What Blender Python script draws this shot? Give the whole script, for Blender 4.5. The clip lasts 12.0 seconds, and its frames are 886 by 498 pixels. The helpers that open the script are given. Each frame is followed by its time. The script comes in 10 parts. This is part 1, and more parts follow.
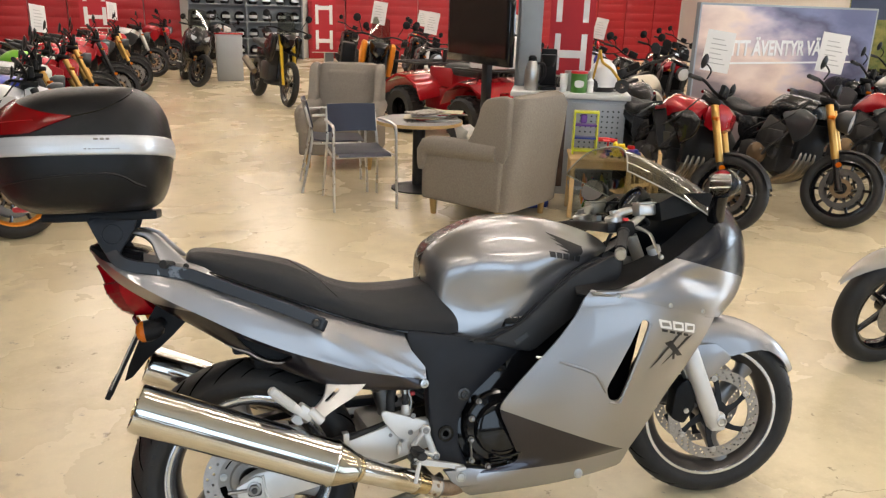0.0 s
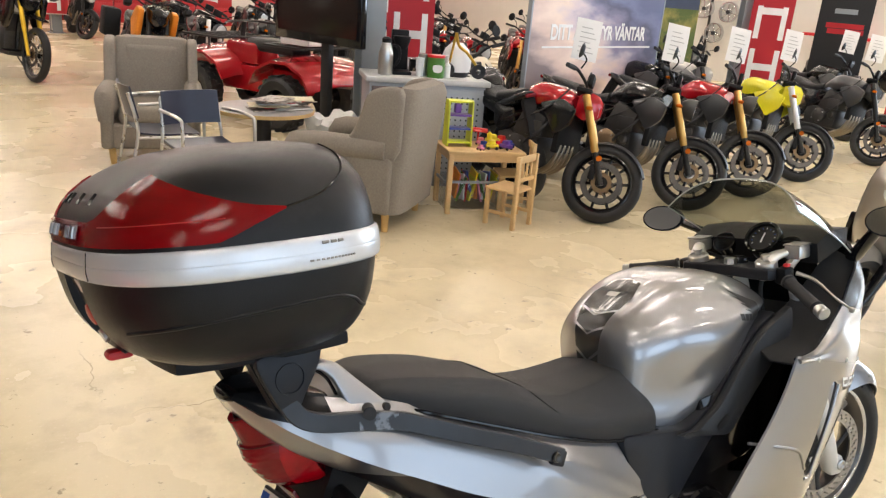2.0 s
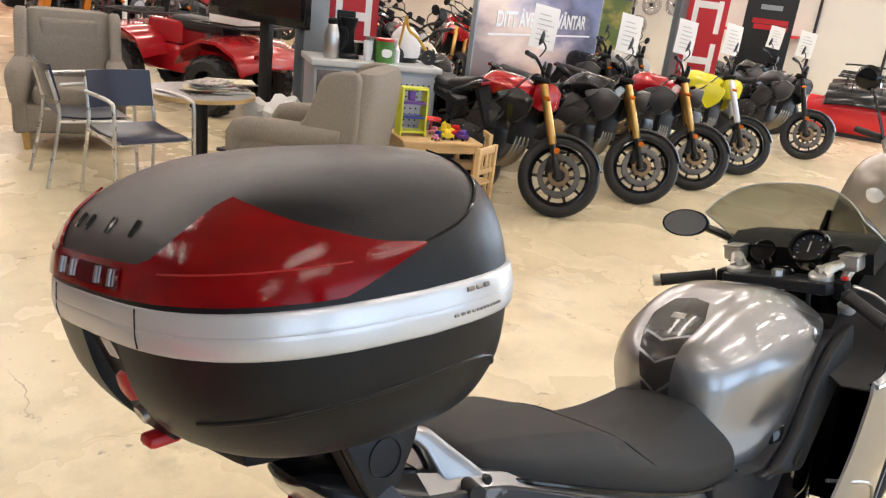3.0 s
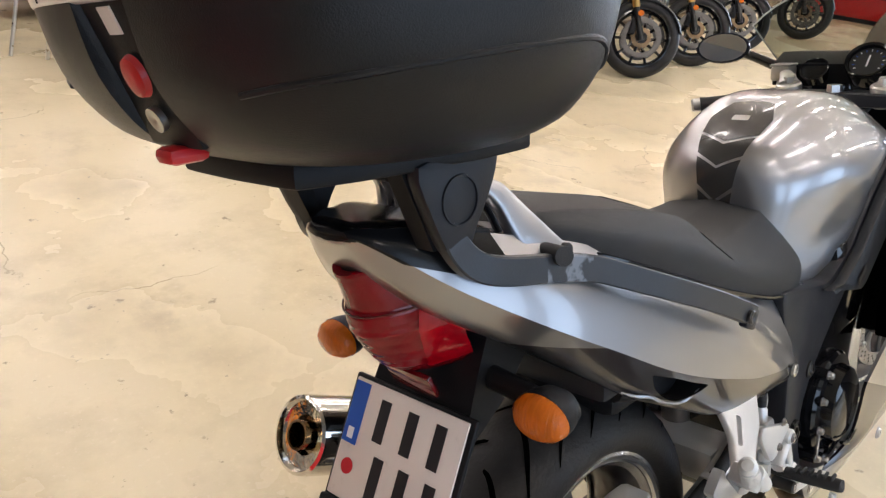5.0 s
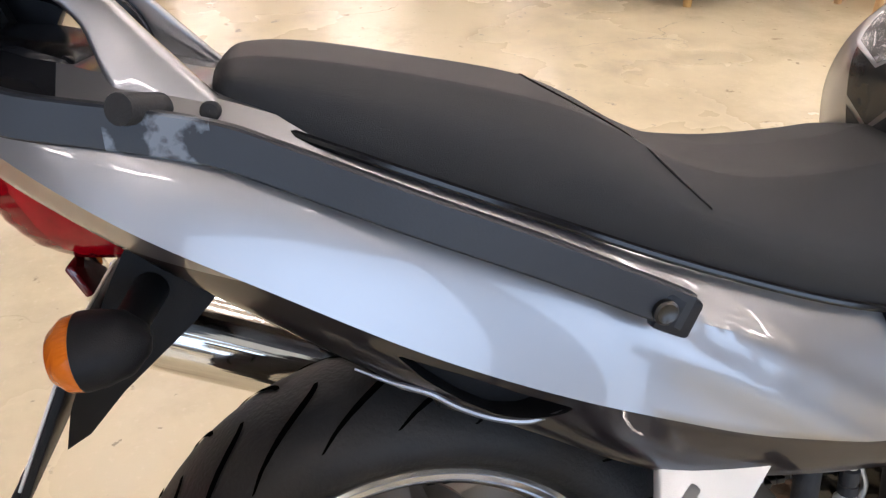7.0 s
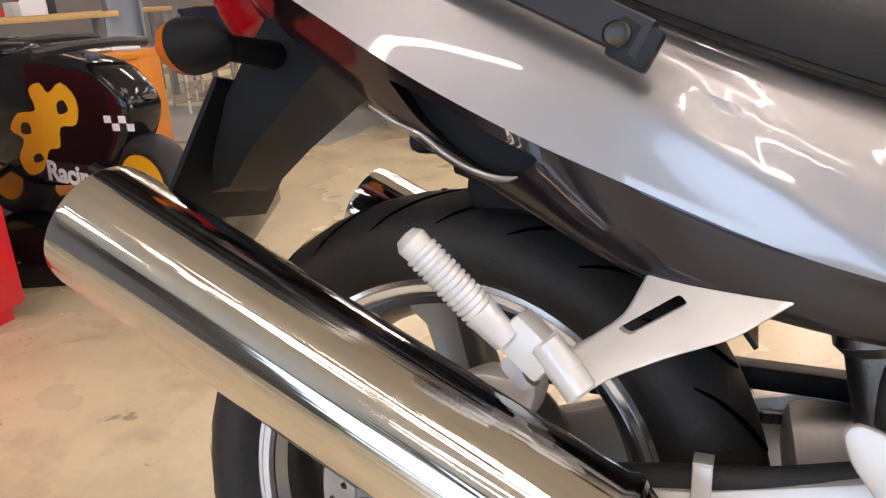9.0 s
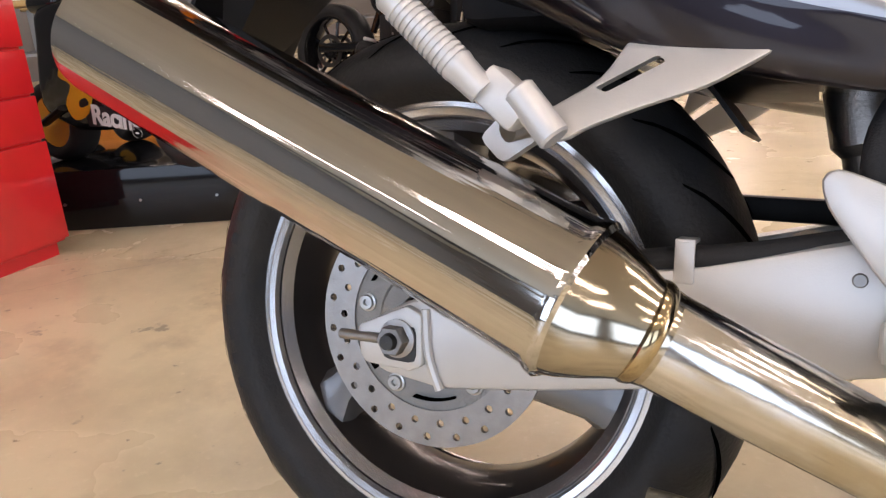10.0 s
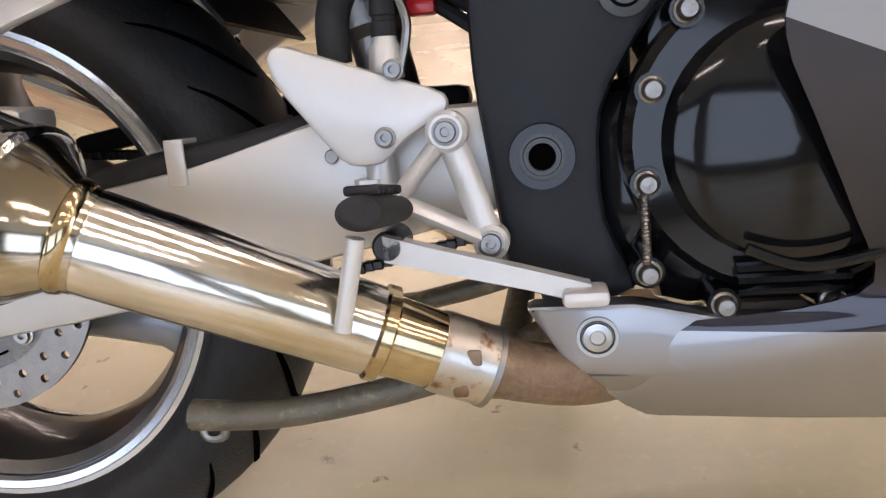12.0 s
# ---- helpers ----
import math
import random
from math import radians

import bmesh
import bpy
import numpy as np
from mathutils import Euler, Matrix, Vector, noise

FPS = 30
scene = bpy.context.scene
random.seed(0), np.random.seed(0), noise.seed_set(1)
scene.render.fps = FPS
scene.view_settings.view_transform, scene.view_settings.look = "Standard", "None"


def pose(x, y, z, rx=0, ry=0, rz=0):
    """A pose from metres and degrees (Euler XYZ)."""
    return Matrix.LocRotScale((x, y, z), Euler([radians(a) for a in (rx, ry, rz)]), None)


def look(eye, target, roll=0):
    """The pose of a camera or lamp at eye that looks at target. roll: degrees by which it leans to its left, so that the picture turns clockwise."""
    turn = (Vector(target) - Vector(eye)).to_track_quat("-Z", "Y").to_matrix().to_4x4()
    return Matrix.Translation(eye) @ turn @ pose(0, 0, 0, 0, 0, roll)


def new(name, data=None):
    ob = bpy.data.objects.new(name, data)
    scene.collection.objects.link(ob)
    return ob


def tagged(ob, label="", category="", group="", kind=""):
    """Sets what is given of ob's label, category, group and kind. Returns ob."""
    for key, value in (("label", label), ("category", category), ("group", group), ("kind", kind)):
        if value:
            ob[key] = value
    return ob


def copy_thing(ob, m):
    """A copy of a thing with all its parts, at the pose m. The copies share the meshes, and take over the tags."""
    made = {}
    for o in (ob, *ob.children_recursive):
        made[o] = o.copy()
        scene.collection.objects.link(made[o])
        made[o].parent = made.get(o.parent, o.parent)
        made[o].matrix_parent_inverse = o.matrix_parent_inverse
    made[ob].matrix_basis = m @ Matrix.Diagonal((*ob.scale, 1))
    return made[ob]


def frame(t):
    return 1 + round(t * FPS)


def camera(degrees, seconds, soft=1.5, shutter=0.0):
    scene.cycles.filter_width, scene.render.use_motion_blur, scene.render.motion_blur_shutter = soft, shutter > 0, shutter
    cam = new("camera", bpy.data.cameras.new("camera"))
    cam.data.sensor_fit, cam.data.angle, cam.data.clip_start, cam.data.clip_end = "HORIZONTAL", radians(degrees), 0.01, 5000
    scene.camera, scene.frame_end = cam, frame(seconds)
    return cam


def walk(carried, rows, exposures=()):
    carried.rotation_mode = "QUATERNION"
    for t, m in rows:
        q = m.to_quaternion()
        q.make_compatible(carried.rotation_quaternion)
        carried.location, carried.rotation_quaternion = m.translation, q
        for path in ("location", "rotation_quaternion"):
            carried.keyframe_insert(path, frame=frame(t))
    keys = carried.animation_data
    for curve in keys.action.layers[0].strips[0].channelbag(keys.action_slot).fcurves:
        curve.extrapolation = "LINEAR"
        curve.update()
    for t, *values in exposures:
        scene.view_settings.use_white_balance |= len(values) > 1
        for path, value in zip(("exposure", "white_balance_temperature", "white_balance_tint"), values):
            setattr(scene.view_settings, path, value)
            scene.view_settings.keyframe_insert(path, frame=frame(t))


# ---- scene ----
cam = camera(59.9, 12.0, soft=1.3, shutter=0.0)

PATH = [
    (0, (-0.09, -1.849, 1.58), (0.508, -0.039, 0.974), 1.7),
    (0.5, (-0.316, -1.646, 1.598), (0.441, 0.098, 0.975), 2.0),
    (1, (-0.457, -1.351, 1.591), (0.47, 0.304, 0.958), 2.6),
    (1.5, (-0.618, -1.083, 1.579), (0.472, 0.463, 0.932), 3.7),
    (2, (-0.805, -0.808, 1.607), (0.397, 0.652, 0.959), 4.8),
    (2.5, (-0.831, -0.575, 1.584), (0.465, 0.806, 0.941), 6.1),
    (4.5, (-0.859, -0.254, 1.385), (0.59, 0.891, 0.615), 8.3),
    (5, (-0.822, -0.288, 1.29), (0.533, 0.889, 0.409), 7.5),
    (5.5, (-0.7, -0.366, 1.227), (0.496, 0.897, 0.241), 6.3),
    (6, (-0.538, -0.439, 1.203), (0.423, 0.951, 0.134), 4.8),
    (6.5, (-0.314, -0.405, 1.165), (0.358, 1.11, 0.045), 2.6),
    (8.3, (0.279, -0.51, 1.03), (-0.177, 1.255, 0.208), -4.2),
    (8.5, (0.28, -0.546, 0.99), (-0.274, 1.217, 0.226), -4.1),
    (9, (0.279, -0.565, 0.823), (-0.466, 1.175, 0.176), -3.7),
    (9.5, (0.312, -0.595, 0.697), (-0.549, 1.108, 0.097), -3.8),
    (10, (0.343, -0.611, 0.652), (-0.515, 1.08, 0.016), -4.6),
    (10.5, (0.387, -0.6, 0.623), (-0.411, 1.103, -0.057), -5.2),
    (11, (0.436, -0.58, 0.6), (-0.232, 1.17, -0.101), -5.4),
    (11.5, (0.484, -0.561, 0.6), (-0.015, 1.223, -0.153), -6.6),
    (12, (0.541, -0.549, 0.593), (0.242, 1.249, -0.231), -7.3),
]
walk(cam, [(t, look(eye, target, roll)) for t, eye, target, roll in PATH],
     exposures=[(0, -0.24, 6400, 11), (2.5, -0.04, 6200, 12), (5.0, 0.01, 5950, 14), (6.5, 0.05, 5900, 17), (8.5, 0.10, 6350, 18), (10, -0.13, 6450, 22), (12, -0.11, 6350, 20)])

# ---- world and large lights ----
world = bpy.data.worlds.new("World")
scene.world = world
world.use_nodes = True
world.node_tree.nodes["Background"].inputs[0].default_value = (0.75, 0.87, 1.0, 1)
world.node_tree.nodes["Background"].inputs[1].default_value = 0.6
scene.view_settings.exposure = -0.08

ROOM_W, ROOM_E, ROOM_S, ROOM_N, ROOM_H = -8.0, 15.5, -6.5, 21.0, 4.4


def area_lamp(name, eye, target, sx, sy, watts, colour):
    data = bpy.data.lights.new(name, "AREA")
    data.shape, data.size, data.size_y, data.energy, data.color = "RECTANGLE", sx, sy, watts, colour
    ob = new(name, data)
    ob.matrix_world = look(eye, target)
    return ob


# daylight in the openings of the south and east windows
for k, wx in enumerate((-4.6, 0.2, 5.0)):
    area_lamp("window_light", (wx, ROOM_S + 0.06, 2.2), (wx, 0, 2.2), 3.6, 3.4, 105, (0.66, 0.83, 1.0))
area_lamp("window_light", (ROOM_E - 0.06, 0.5, 1.9), (0, 0.5, 1.9), 6.0, 2.6, 700, (0.74, 0.87, 1.0))


# ---- mesh helpers ----
class Mesh:
    """Collects vertices and faces, and becomes one mesh."""

    def __init__(self):
        self.v, self.f, self.m = [], [], []

    def add(self, verts, faces, slot=0):
        n = len(self.v)
        self.v += [tuple(p) for p in verts]
        self.f += [tuple(i + n for i in face) for face in faces]
        self.m += [slot] * len(faces)
        return self

    def join(self, other, m=None):
        n = len(self.v)
        self.v += [tuple(m @ Vector(p)) if m else p for p in other.v]
        self.f += [tuple(i + n for i in face) for face in other.f]
        self.m += other.m
        return self

    def moved(self, m):
        return Mesh().join(self, m)

    def mirrored(self):
        out = Mesh()
        out.add([(x, -y, z) for x, y, z in self.v], [tuple(reversed(face)) for face in self.f])
        out.m = list(self.m)
        return out

    def data(self, name, mats, angle=38):
        me = bpy.data.meshes.new(name)
        me.from_pydata(self.v, [], self.f)
        for mt in mats:
            me.materials.append(mt)
        if len(mats) > 1:
            me.polygons.foreach_set("material_index", self.m)
        bm = bmesh.new()
        bm.from_mesh(me)
        bmesh.ops.remove_doubles(bm, verts=bm.verts, dist=1e-5)
        bmesh.ops.recalc_face_normals(bm, faces=bm.faces)
        bm.to_mesh(me)
        bm.free()
        me.shade_smooth()
        me.set_sharp_from_angle(angle=radians(angle))
        return me


def part(name, mesh, material, parent=None, label="", angle=38, m=None):
    """Links a Mesh as one object under a thing or a part."""
    mats = material if isinstance(material, (list, tuple)) else [material]
    ob = new(name, mesh.data(name, mats, angle) if isinstance(mesh, Mesh) else mesh)
    if parent is not None:
        ob.parent = parent
    if m is not None:
        ob.matrix_local = m
    if label:
        ob["label"] = label
    return ob


def thing(name, label, category, m=None, group="", kind=""):
    """A top-level empty at the base of a thing."""
    ob = new(name)
    ob.empty_display_size = 0.05
    if m is not None:
        ob.matrix_basis = m
    return tagged(ob, label, category, group, kind)


def box(cx, cy, cz, sx, sy, sz, r=0.0, seg=2):
    """A box by centre and size, its edges rounded by r."""
    bm = bmesh.new()
    bmesh.ops.create_cube(bm, size=1.0)
    for v in bm.verts:
        v.co = Vector((v.co.x * sx, v.co.y * sy, v.co.z * sz))
    if r > 0:
        bmesh.ops.bevel(bm, geom=list(bm.edges), offset=min(r, 0.49 * min(sx, sy, sz)), segments=seg, profile=0.5, affect="EDGES")
    out = Mesh()
    bm.verts.index_update()
    out.add([(v.co.x + cx, v.co.y + cy, v.co.z + cz) for v in bm.verts], [[v.index for v in f.verts] for f in bm.faces])
    bm.free()
    return out


def frame_of(axis):
    """Two directions square to an axis."""
    a = Vector(axis).normalized()
    u = a.cross((0, 0, 1)) if abs(a.z) < 0.95 else a.cross((0, 1, 0))
    u.normalize()
    return a, u, a.cross(u).normalized()


def lathe(p0, axis, profile, seg=32, closed=False, turn=1.0):
    """Turns a profile of (along, radius) round the axis through p0."""
    a, u, w = frame_of(axis)
    p0, out, n = Vector(p0), Mesh(), len(profile)
    verts = []
    for k in range(seg):
        c, s = math.cos(2 * math.pi * turn * k / seg), math.sin(2 * math.pi * turn * k / seg)
        verts += [p0 + a * h + (u * c + w * s) * r for h, r in profile]
    faces = []
    for k in range(seg):
        j = (k + 1) % seg
        for i in range(n if closed else n - 1):
            i2 = (i + 1) % n
            faces.append((k * n + i, k * n + i2, j * n + i2, j * n + i))
    return out.add(verts, faces)


def cyl(p0, p1, r0, r1=None, seg=20, bevel=0.0):
    """A closed, slightly bevelled cylinder or cone from p0 to p1."""
    r1 = r0 if r1 is None else r1
    d = Vector(p1) - Vector(p0)
    h, b = d.length, bevel
    prof = [(0, 1e-4), (0, r0 - b)] + ([(b, r0), (h - b, r1)] if b else [(h, r1)]) + ([(h, r1 - b)] if b else []) + [(h, 1e-4)]
    return lathe(p0, d, prof, seg)


def spline(points, n):
    """Points along a smooth curve through the given ones (any number of coordinates)."""
    pts = [np.array(p, float) for p in points]
    out = []
    for k in range(len(pts) - 1):
        a, b, c, d = pts[max(k - 1, 0)], pts[k], pts[k + 1], pts[min(k + 2, len(pts) - 1)]
        for i in range(n):
            t = i / n
            out.append(0.5 * (2 * b + (c - a) * t + (2 * a - 5 * b + 4 * c - d) * t * t + (3 * b - a - 3 * c + d) * t**3))
    return out + [pts[-1]]


def tube(points, r, seg=10, smooth=5, caps=True, flat=1.0):
    """A round (or flattened) tube along a smooth curve."""
    pts = [Vector(p) for p in (spline(points, smooth) if smooth > 1 and len(points) > 2 else points)]
    out, rings, up = Mesh(), [], None
    for k, p in enumerate(pts):
        d = (pts[min(k + 1, len(pts) - 1)] - pts[max(k - 1, 0)]).normalized()
        if up is None:
            _, up, _ = frame_of(d)
        u = (up - d * up.dot(d)).normalized()
        up = u
        w = d.cross(u)
        rr = r[min(k, len(r) - 1)] if isinstance(r, (list, tuple)) else r
        rings.append([p + u * math.cos(2 * math.pi * i / seg) * rr + w * math.sin(2 * math.pi * i / seg) * rr * flat for i in range(seg)])
    return loft(rings, caps)


def loft(rings, caps=True, closed=True):
    """Skins rings of the same number of points."""
    n, out = len(rings[0]), Mesh()
    faces = []
    for k in range(len(rings) - 1):
        for i in range(n if closed else n - 1):
            j = (i + 1) % n
            faces.append((k * n + i, k * n + j, (k + 1) * n + j, (k + 1) * n + i))
    if caps and closed:
        faces += [tuple(reversed(range(n))), tuple(range((len(rings) - 1) * n, len(rings) * n))]
    return out.add([p for ring in rings for p in ring], faces)


def prism(outline, lo, hi, axis="y", r=0.0, seg=2):
    """Extrudes a flat outline between lo and hi along an axis, with rounded edges."""
    put = {"y": lambda a, b, c: (a, c, b), "x": lambda a, b, c: (c, a, b), "z": lambda a, b, c: (a, b, c)}[axis]
    bm = bmesh.new()
    vs = [bm.verts.new(put(a, b, lo)) for a, b in outline]
    f = bm.faces.new(vs)
    got = bmesh.ops.extrude_face_region(bm, geom=[f])
    d = Vector(put(0, 0, hi - lo))
    bmesh.ops.translate(bm, verts=[g for g in got["geom"] if isinstance(g, bmesh.types.BMVert)], vec=d)
    bmesh.ops.recalc_face_normals(bm, faces=bm.faces)
    if r > 0:
        rim = [e for e in bm.edges if len({round(v.co["xyz".index(axis)], 5) for v in e.verts}) == 1]
        bmesh.ops.bevel(bm, geom=rim, offset=r, segments=seg, profile=0.5, affect="EDGES")
    bmesh.ops.triangulate(bm, faces=[fc for fc in bm.faces if len(fc.verts) > 4])
    out = Mesh()
    bm.verts.index_update()
    out.add([tuple(v.co) for v in bm.verts], [[v.index for v in fc.verts] for fc in bm.faces])
    bm.free()
    return out


def round_outline(points, n=4, closed=True):
    """A smooth closed outline through the given corner points."""
    k = len(points)
    pts = [np.array(p, float) for p in points]
    out = []
    for i in range(k):
        a, b, c, d = pts[i - 1], pts[i], pts[(i + 1) % k], pts[(i + 2) % k]
        for j in range(n):
            t = j / n
            out.append(tuple(0.5 * (2 * b + (c - a) * t + (2 * a - 5 * b + 4 * c - d) * t * t + (3 * b - a - 3 * c + d) * t**3)))
    return out


def chamfered(points, r):
    """A closed outline with each corner cut back by r."""
    out, k = [], len(points)
    for i in range(k):
        a, b, c = Vector(points[i - 1]), Vector(points[i]), Vector(points[(i + 1) % k])
        ra, rc = min(r, 0.4 * (a - b).length), min(r, 0.4 * (c - b).length)
        pa, pc = b + (a - b).normalized() * ra, b + (c - b).normalized() * rc
        out += [tuple(pa), tuple(pa * 0.25 + pc * 0.25 + b * 0.5), tuple(pc)]
    return out


def sheet(rows):
    """An open surface through rows of points."""
    return loft(rows, caps=False, closed=False)


def thick(mesh, t):
    """Gives an open surface a thickness t, inwards along its normals."""
    bm = bmesh.new()
    vs = [bm.verts.new(p) for p in mesh.v]
    for f in mesh.f:
        try:
            bm.faces.new([vs[i] for i in f])
        except ValueError:
            pass
    bmesh.ops.remove_doubles(bm, verts=bm.verts, dist=1e-5)
    bmesh.ops.recalc_face_normals(bm, faces=bm.faces)
    bmesh.ops.solidify(bm, geom=list(bm.faces), thickness=t)
    bm.verts.index_update()
    out = Mesh().add([tuple(v.co) for v in bm.verts], [[v.index for v in f.verts] for f in bm.faces])
    bm.free()
    return out


def carved(mesh, cutters, name="carved"):
    """A copy of a closed Mesh with the cutter Meshes taken away."""
    def plain(ms, nm):
        me = bpy.data.meshes.new(nm)
        me.from_pydata(ms.v, [], ms.f)
        bm = bmesh.new()
        bm.from_mesh(me)
        bmesh.ops.remove_doubles(bm, verts=bm.verts, dist=1e-5)
        bmesh.ops.recalc_face_normals(bm, faces=bm.faces)
        bm.to_mesh(me)
        bm.free()
        return new(nm, me)
    base = plain(mesh, name)
    tools = [plain(c, "cutter") for c in cutters]
    for tool in tools:
        mod = base.modifiers.new("cut", "BOOLEAN")
        mod.operation, mod.solver, mod.object = "DIFFERENCE", "EXACT", tool
    bpy.context.view_layer.update()
    deps = bpy.context.evaluated_depsgraph_get()
    me = bpy.data.meshes.new_from_object(base.evaluated_get(deps))
    out = Mesh().add([tuple(v.co) for v in me.vertices], [tuple(p.vertices) for p in me.polygons])
    for ob in (base, *tools):
        old = ob.data
        bpy.data.objects.remove(ob)
        bpy.data.meshes.remove(old)
    bpy.data.meshes.remove(me)
    return out


def bisected(mesh, co, no, clear=False):
    """A copy of a Mesh cut along a plane, the far side taken away if clear."""
    bm = bmesh.new()
    vs = [bm.verts.new(p) for p in mesh.v]
    for f in mesh.f:
        try:
            bm.faces.new([vs[i] for i in f])
        except ValueError:
            pass
    bmesh.ops.bisect_plane(bm, geom=list(bm.verts) + list(bm.edges) + list(bm.faces), dist=1e-6, plane_co=co, plane_no=no, clear_outer=clear)
    bm.verts.index_update()
    out = Mesh().add([tuple(v.co) for v in bm.verts], [[v.index for v in f.verts] for f in bm.faces])
    bm.free()
    return out


# ---- materials ----
def material(name, colour, rough=0.5, metal=0.0, var=0.12, scale=8.0, bump=0.0, bump_scale=60.0, coat=0.0, rough_var=0.1,
             second=None, second_scale=1.5, second_at=(0.45, 0.65), spec=0.5, stretch=(1, 1, 1), turn=0.0, emit=0.0, alpha=1.0, trans=0.0, ior=1.45, rand=0.0):
    """A painted, metal, cloth or plastic surface with variation at two scales and fine relief."""
    mt = bpy.data.materials.new(name)
    mt.use_nodes = True
    nt = mt.node_tree
    nodes, link = nt.nodes, nt.links.new
    b = nodes["Principled BSDF"]
    b.inputs["Metallic"].default_value = metal
    b.inputs["Roughness"].default_value = rough
    b.inputs["IOR"].default_value = ior
    b.inputs["Specular IOR Level"].default_value = spec
    b.inputs["Coat Weight"].default_value = coat
    b.inputs["Coat Roughness"].default_value = 0.02 if coat >= 1.0 else 0.03
    b.inputs["Transmission Weight"].default_value = trans
    b.inputs["Alpha"].default_value = alpha
    co = nodes.new("ShaderNodeTexCoord")
    mp = nodes.new("ShaderNodeMapping")
    if turn:
        # the grain runs along an axis turned about y
        mp.vector_type = "TEXTURE"
        mp.inputs["Rotation"].default_value = (0, turn, 0)
        stretch = tuple(1 / k for k in stretch)
    mp.inputs["Scale"].default_value = stretch
    link(co.outputs["Object"], mp.inputs["Vector"])
    n1 = nodes.new("ShaderNodeTexNoise")
    n1.inputs["Scale"].default_value, n1.inputs["Detail"].default_value = scale, 6.0
    link(mp.outputs[0], n1.inputs["Vector"])
    ramp = nodes.new("ShaderNodeMix")
    ramp.data_type = "RGBA"
    lo = [max(0.0, c * (1 - var)) for c in colour]
    hi = [min(1.0, c * (1 + var)) for c in colour]
    ramp.inputs["A"].default_value, ramp.inputs["B"].default_value = (*lo, 1), (*hi, 1)
    link(n1.outputs["Fac"], ramp.inputs["Factor"])
    col = ramp.outputs["Result"]
    if second:
        n2 = nodes.new("ShaderNodeTexNoise")
        n2.inputs["Scale"].default_value, n2.inputs["Detail"].default_value = second_scale, 8.0
        n2.inputs["Roughness"].default_value = 0.65
        link(co.outputs["Object"], n2.inputs["Vector"])
        mr = nodes.new("ShaderNodeMapRange")
        mr.inputs["From Min"].default_value, mr.inputs["From Max"].default_value = second_at
        link(n2.outputs["Fac"], mr.inputs["Value"])
        mx = nodes.new("ShaderNodeMix")
        mx.data_type = "RGBA"
        mx.inputs["B"].default_value = (*second, 1)
        link(mr.outputs[0], mx.inputs["Factor"])
        link(col, mx.inputs["A"])
        col = mx.outputs["Result"]
    if rand:
        oi = nodes.new("ShaderNodeObjectInfo")
        hs = nodes.new("ShaderNodeHueSaturation")
        mr = nodes.new("ShaderNodeMapRange")
        mr.inputs["To Min"].default_value, mr.inputs["To Max"].default_value = 1 - rand, 1 + rand
        link(oi.outputs["Random"], mr.inputs["Value"])
        link(mr.outputs[0], hs.inputs["Value"])
        link(col, hs.inputs["Color"])
        col = hs.outputs[0]
    link(col, b.inputs["Base Color"])
    if rough_var:
        mr = nodes.new("ShaderNodeMapRange")
        mr.inputs["To Min"].default_value, mr.inputs["To Max"].default_value = max(0.02, rough * (1 - rough_var)), min(1, rough * (1 + rough_var))
        link(n1.outputs["Fac"], mr.inputs["Value"])
        link(mr.outputs[0], b.inputs["Roughness"])
    if bump:
        nb = nodes.new("ShaderNodeTexNoise")
        nb.inputs["Scale"].default_value, nb.inputs["Detail"].default_value = bump_scale, 3.0
        link(mp.outputs[0], nb.inputs["Vector"])
        bp = nodes.new("ShaderNodeBump")
        bp.inputs["Strength"].default_value, bp.inputs["Distance"].default_value = bump, 0.004
        link(nb.outputs["Fac"], bp.inputs["Height"])
        link(bp.outputs[0], b.inputs["Normal"])
    if emit:
        link(col, b.inputs["Emission Color"])
        b.inputs["Emission Strength"].default_value = emit
    return mt


SILVER = material("silver_paint", (0.33, 0.33, 0.343), 0.35, 0.94, 0.03, 5, coat=1.0, rough_var=0)
GUNMETAL = material("dark_grey_paint", (0.026, 0.023, 0.031), 0.34, 0.6, 0.03, 5, coat=1.0, rough_var=0)
DECK_BLACK = material("gloss_black_deck", (0.008, 0.008, 0.009), 0.18, 0.0, 0.2, 20, spec=0.3)
NAVY = material("near_black_paint", (0.010, 0.012, 0.018), 0.22, 0.0, 0.05, 5, coat=0.1, rough_var=0, spec=0.3)
FRAME_BLACK = material("satin_black_frame", (0.013, 0.014, 0.018), 0.42, 0.0, 0.2, 30, bump=0.08, bump_scale=500, spec=0.3)
PANEL_BLACK = material("satin_black_panel", (0.020, 0.0205, 0.022), 0.5, 0.0, 0.2, 40, bump=0.12, bump_scale=800, spec=0.4)
PLASTIC = material("black_plastic", (0.010, 0.010, 0.011), 0.45, 0.0, 0.25, 40, bump=0.15, bump_scale=900, spec=0.17)
BOX_PLASTIC = material("grained_black_plastic", (0.009, 0.009, 0.010), 0.36, 0.0, 0.3, 25, bump=0.16, bump_scale=700, second=(0.016, 0.016, 0.017), second_scale=14, second_at=(0.62, 0.8), spec=0.3)
GLOSS_BLACK = material("gloss_black", (0.006, 0.006, 0.007), 0.10, 0.0, 0.2, 20, coat=0.15, spec=0.4)
SEAT_VINYL = material("seat_vinyl", (0.027, 0.0275, 0.029), 0.5, 0.0, 0.2, 25, bump=0.5, bump_scale=1400, spec=0.4)
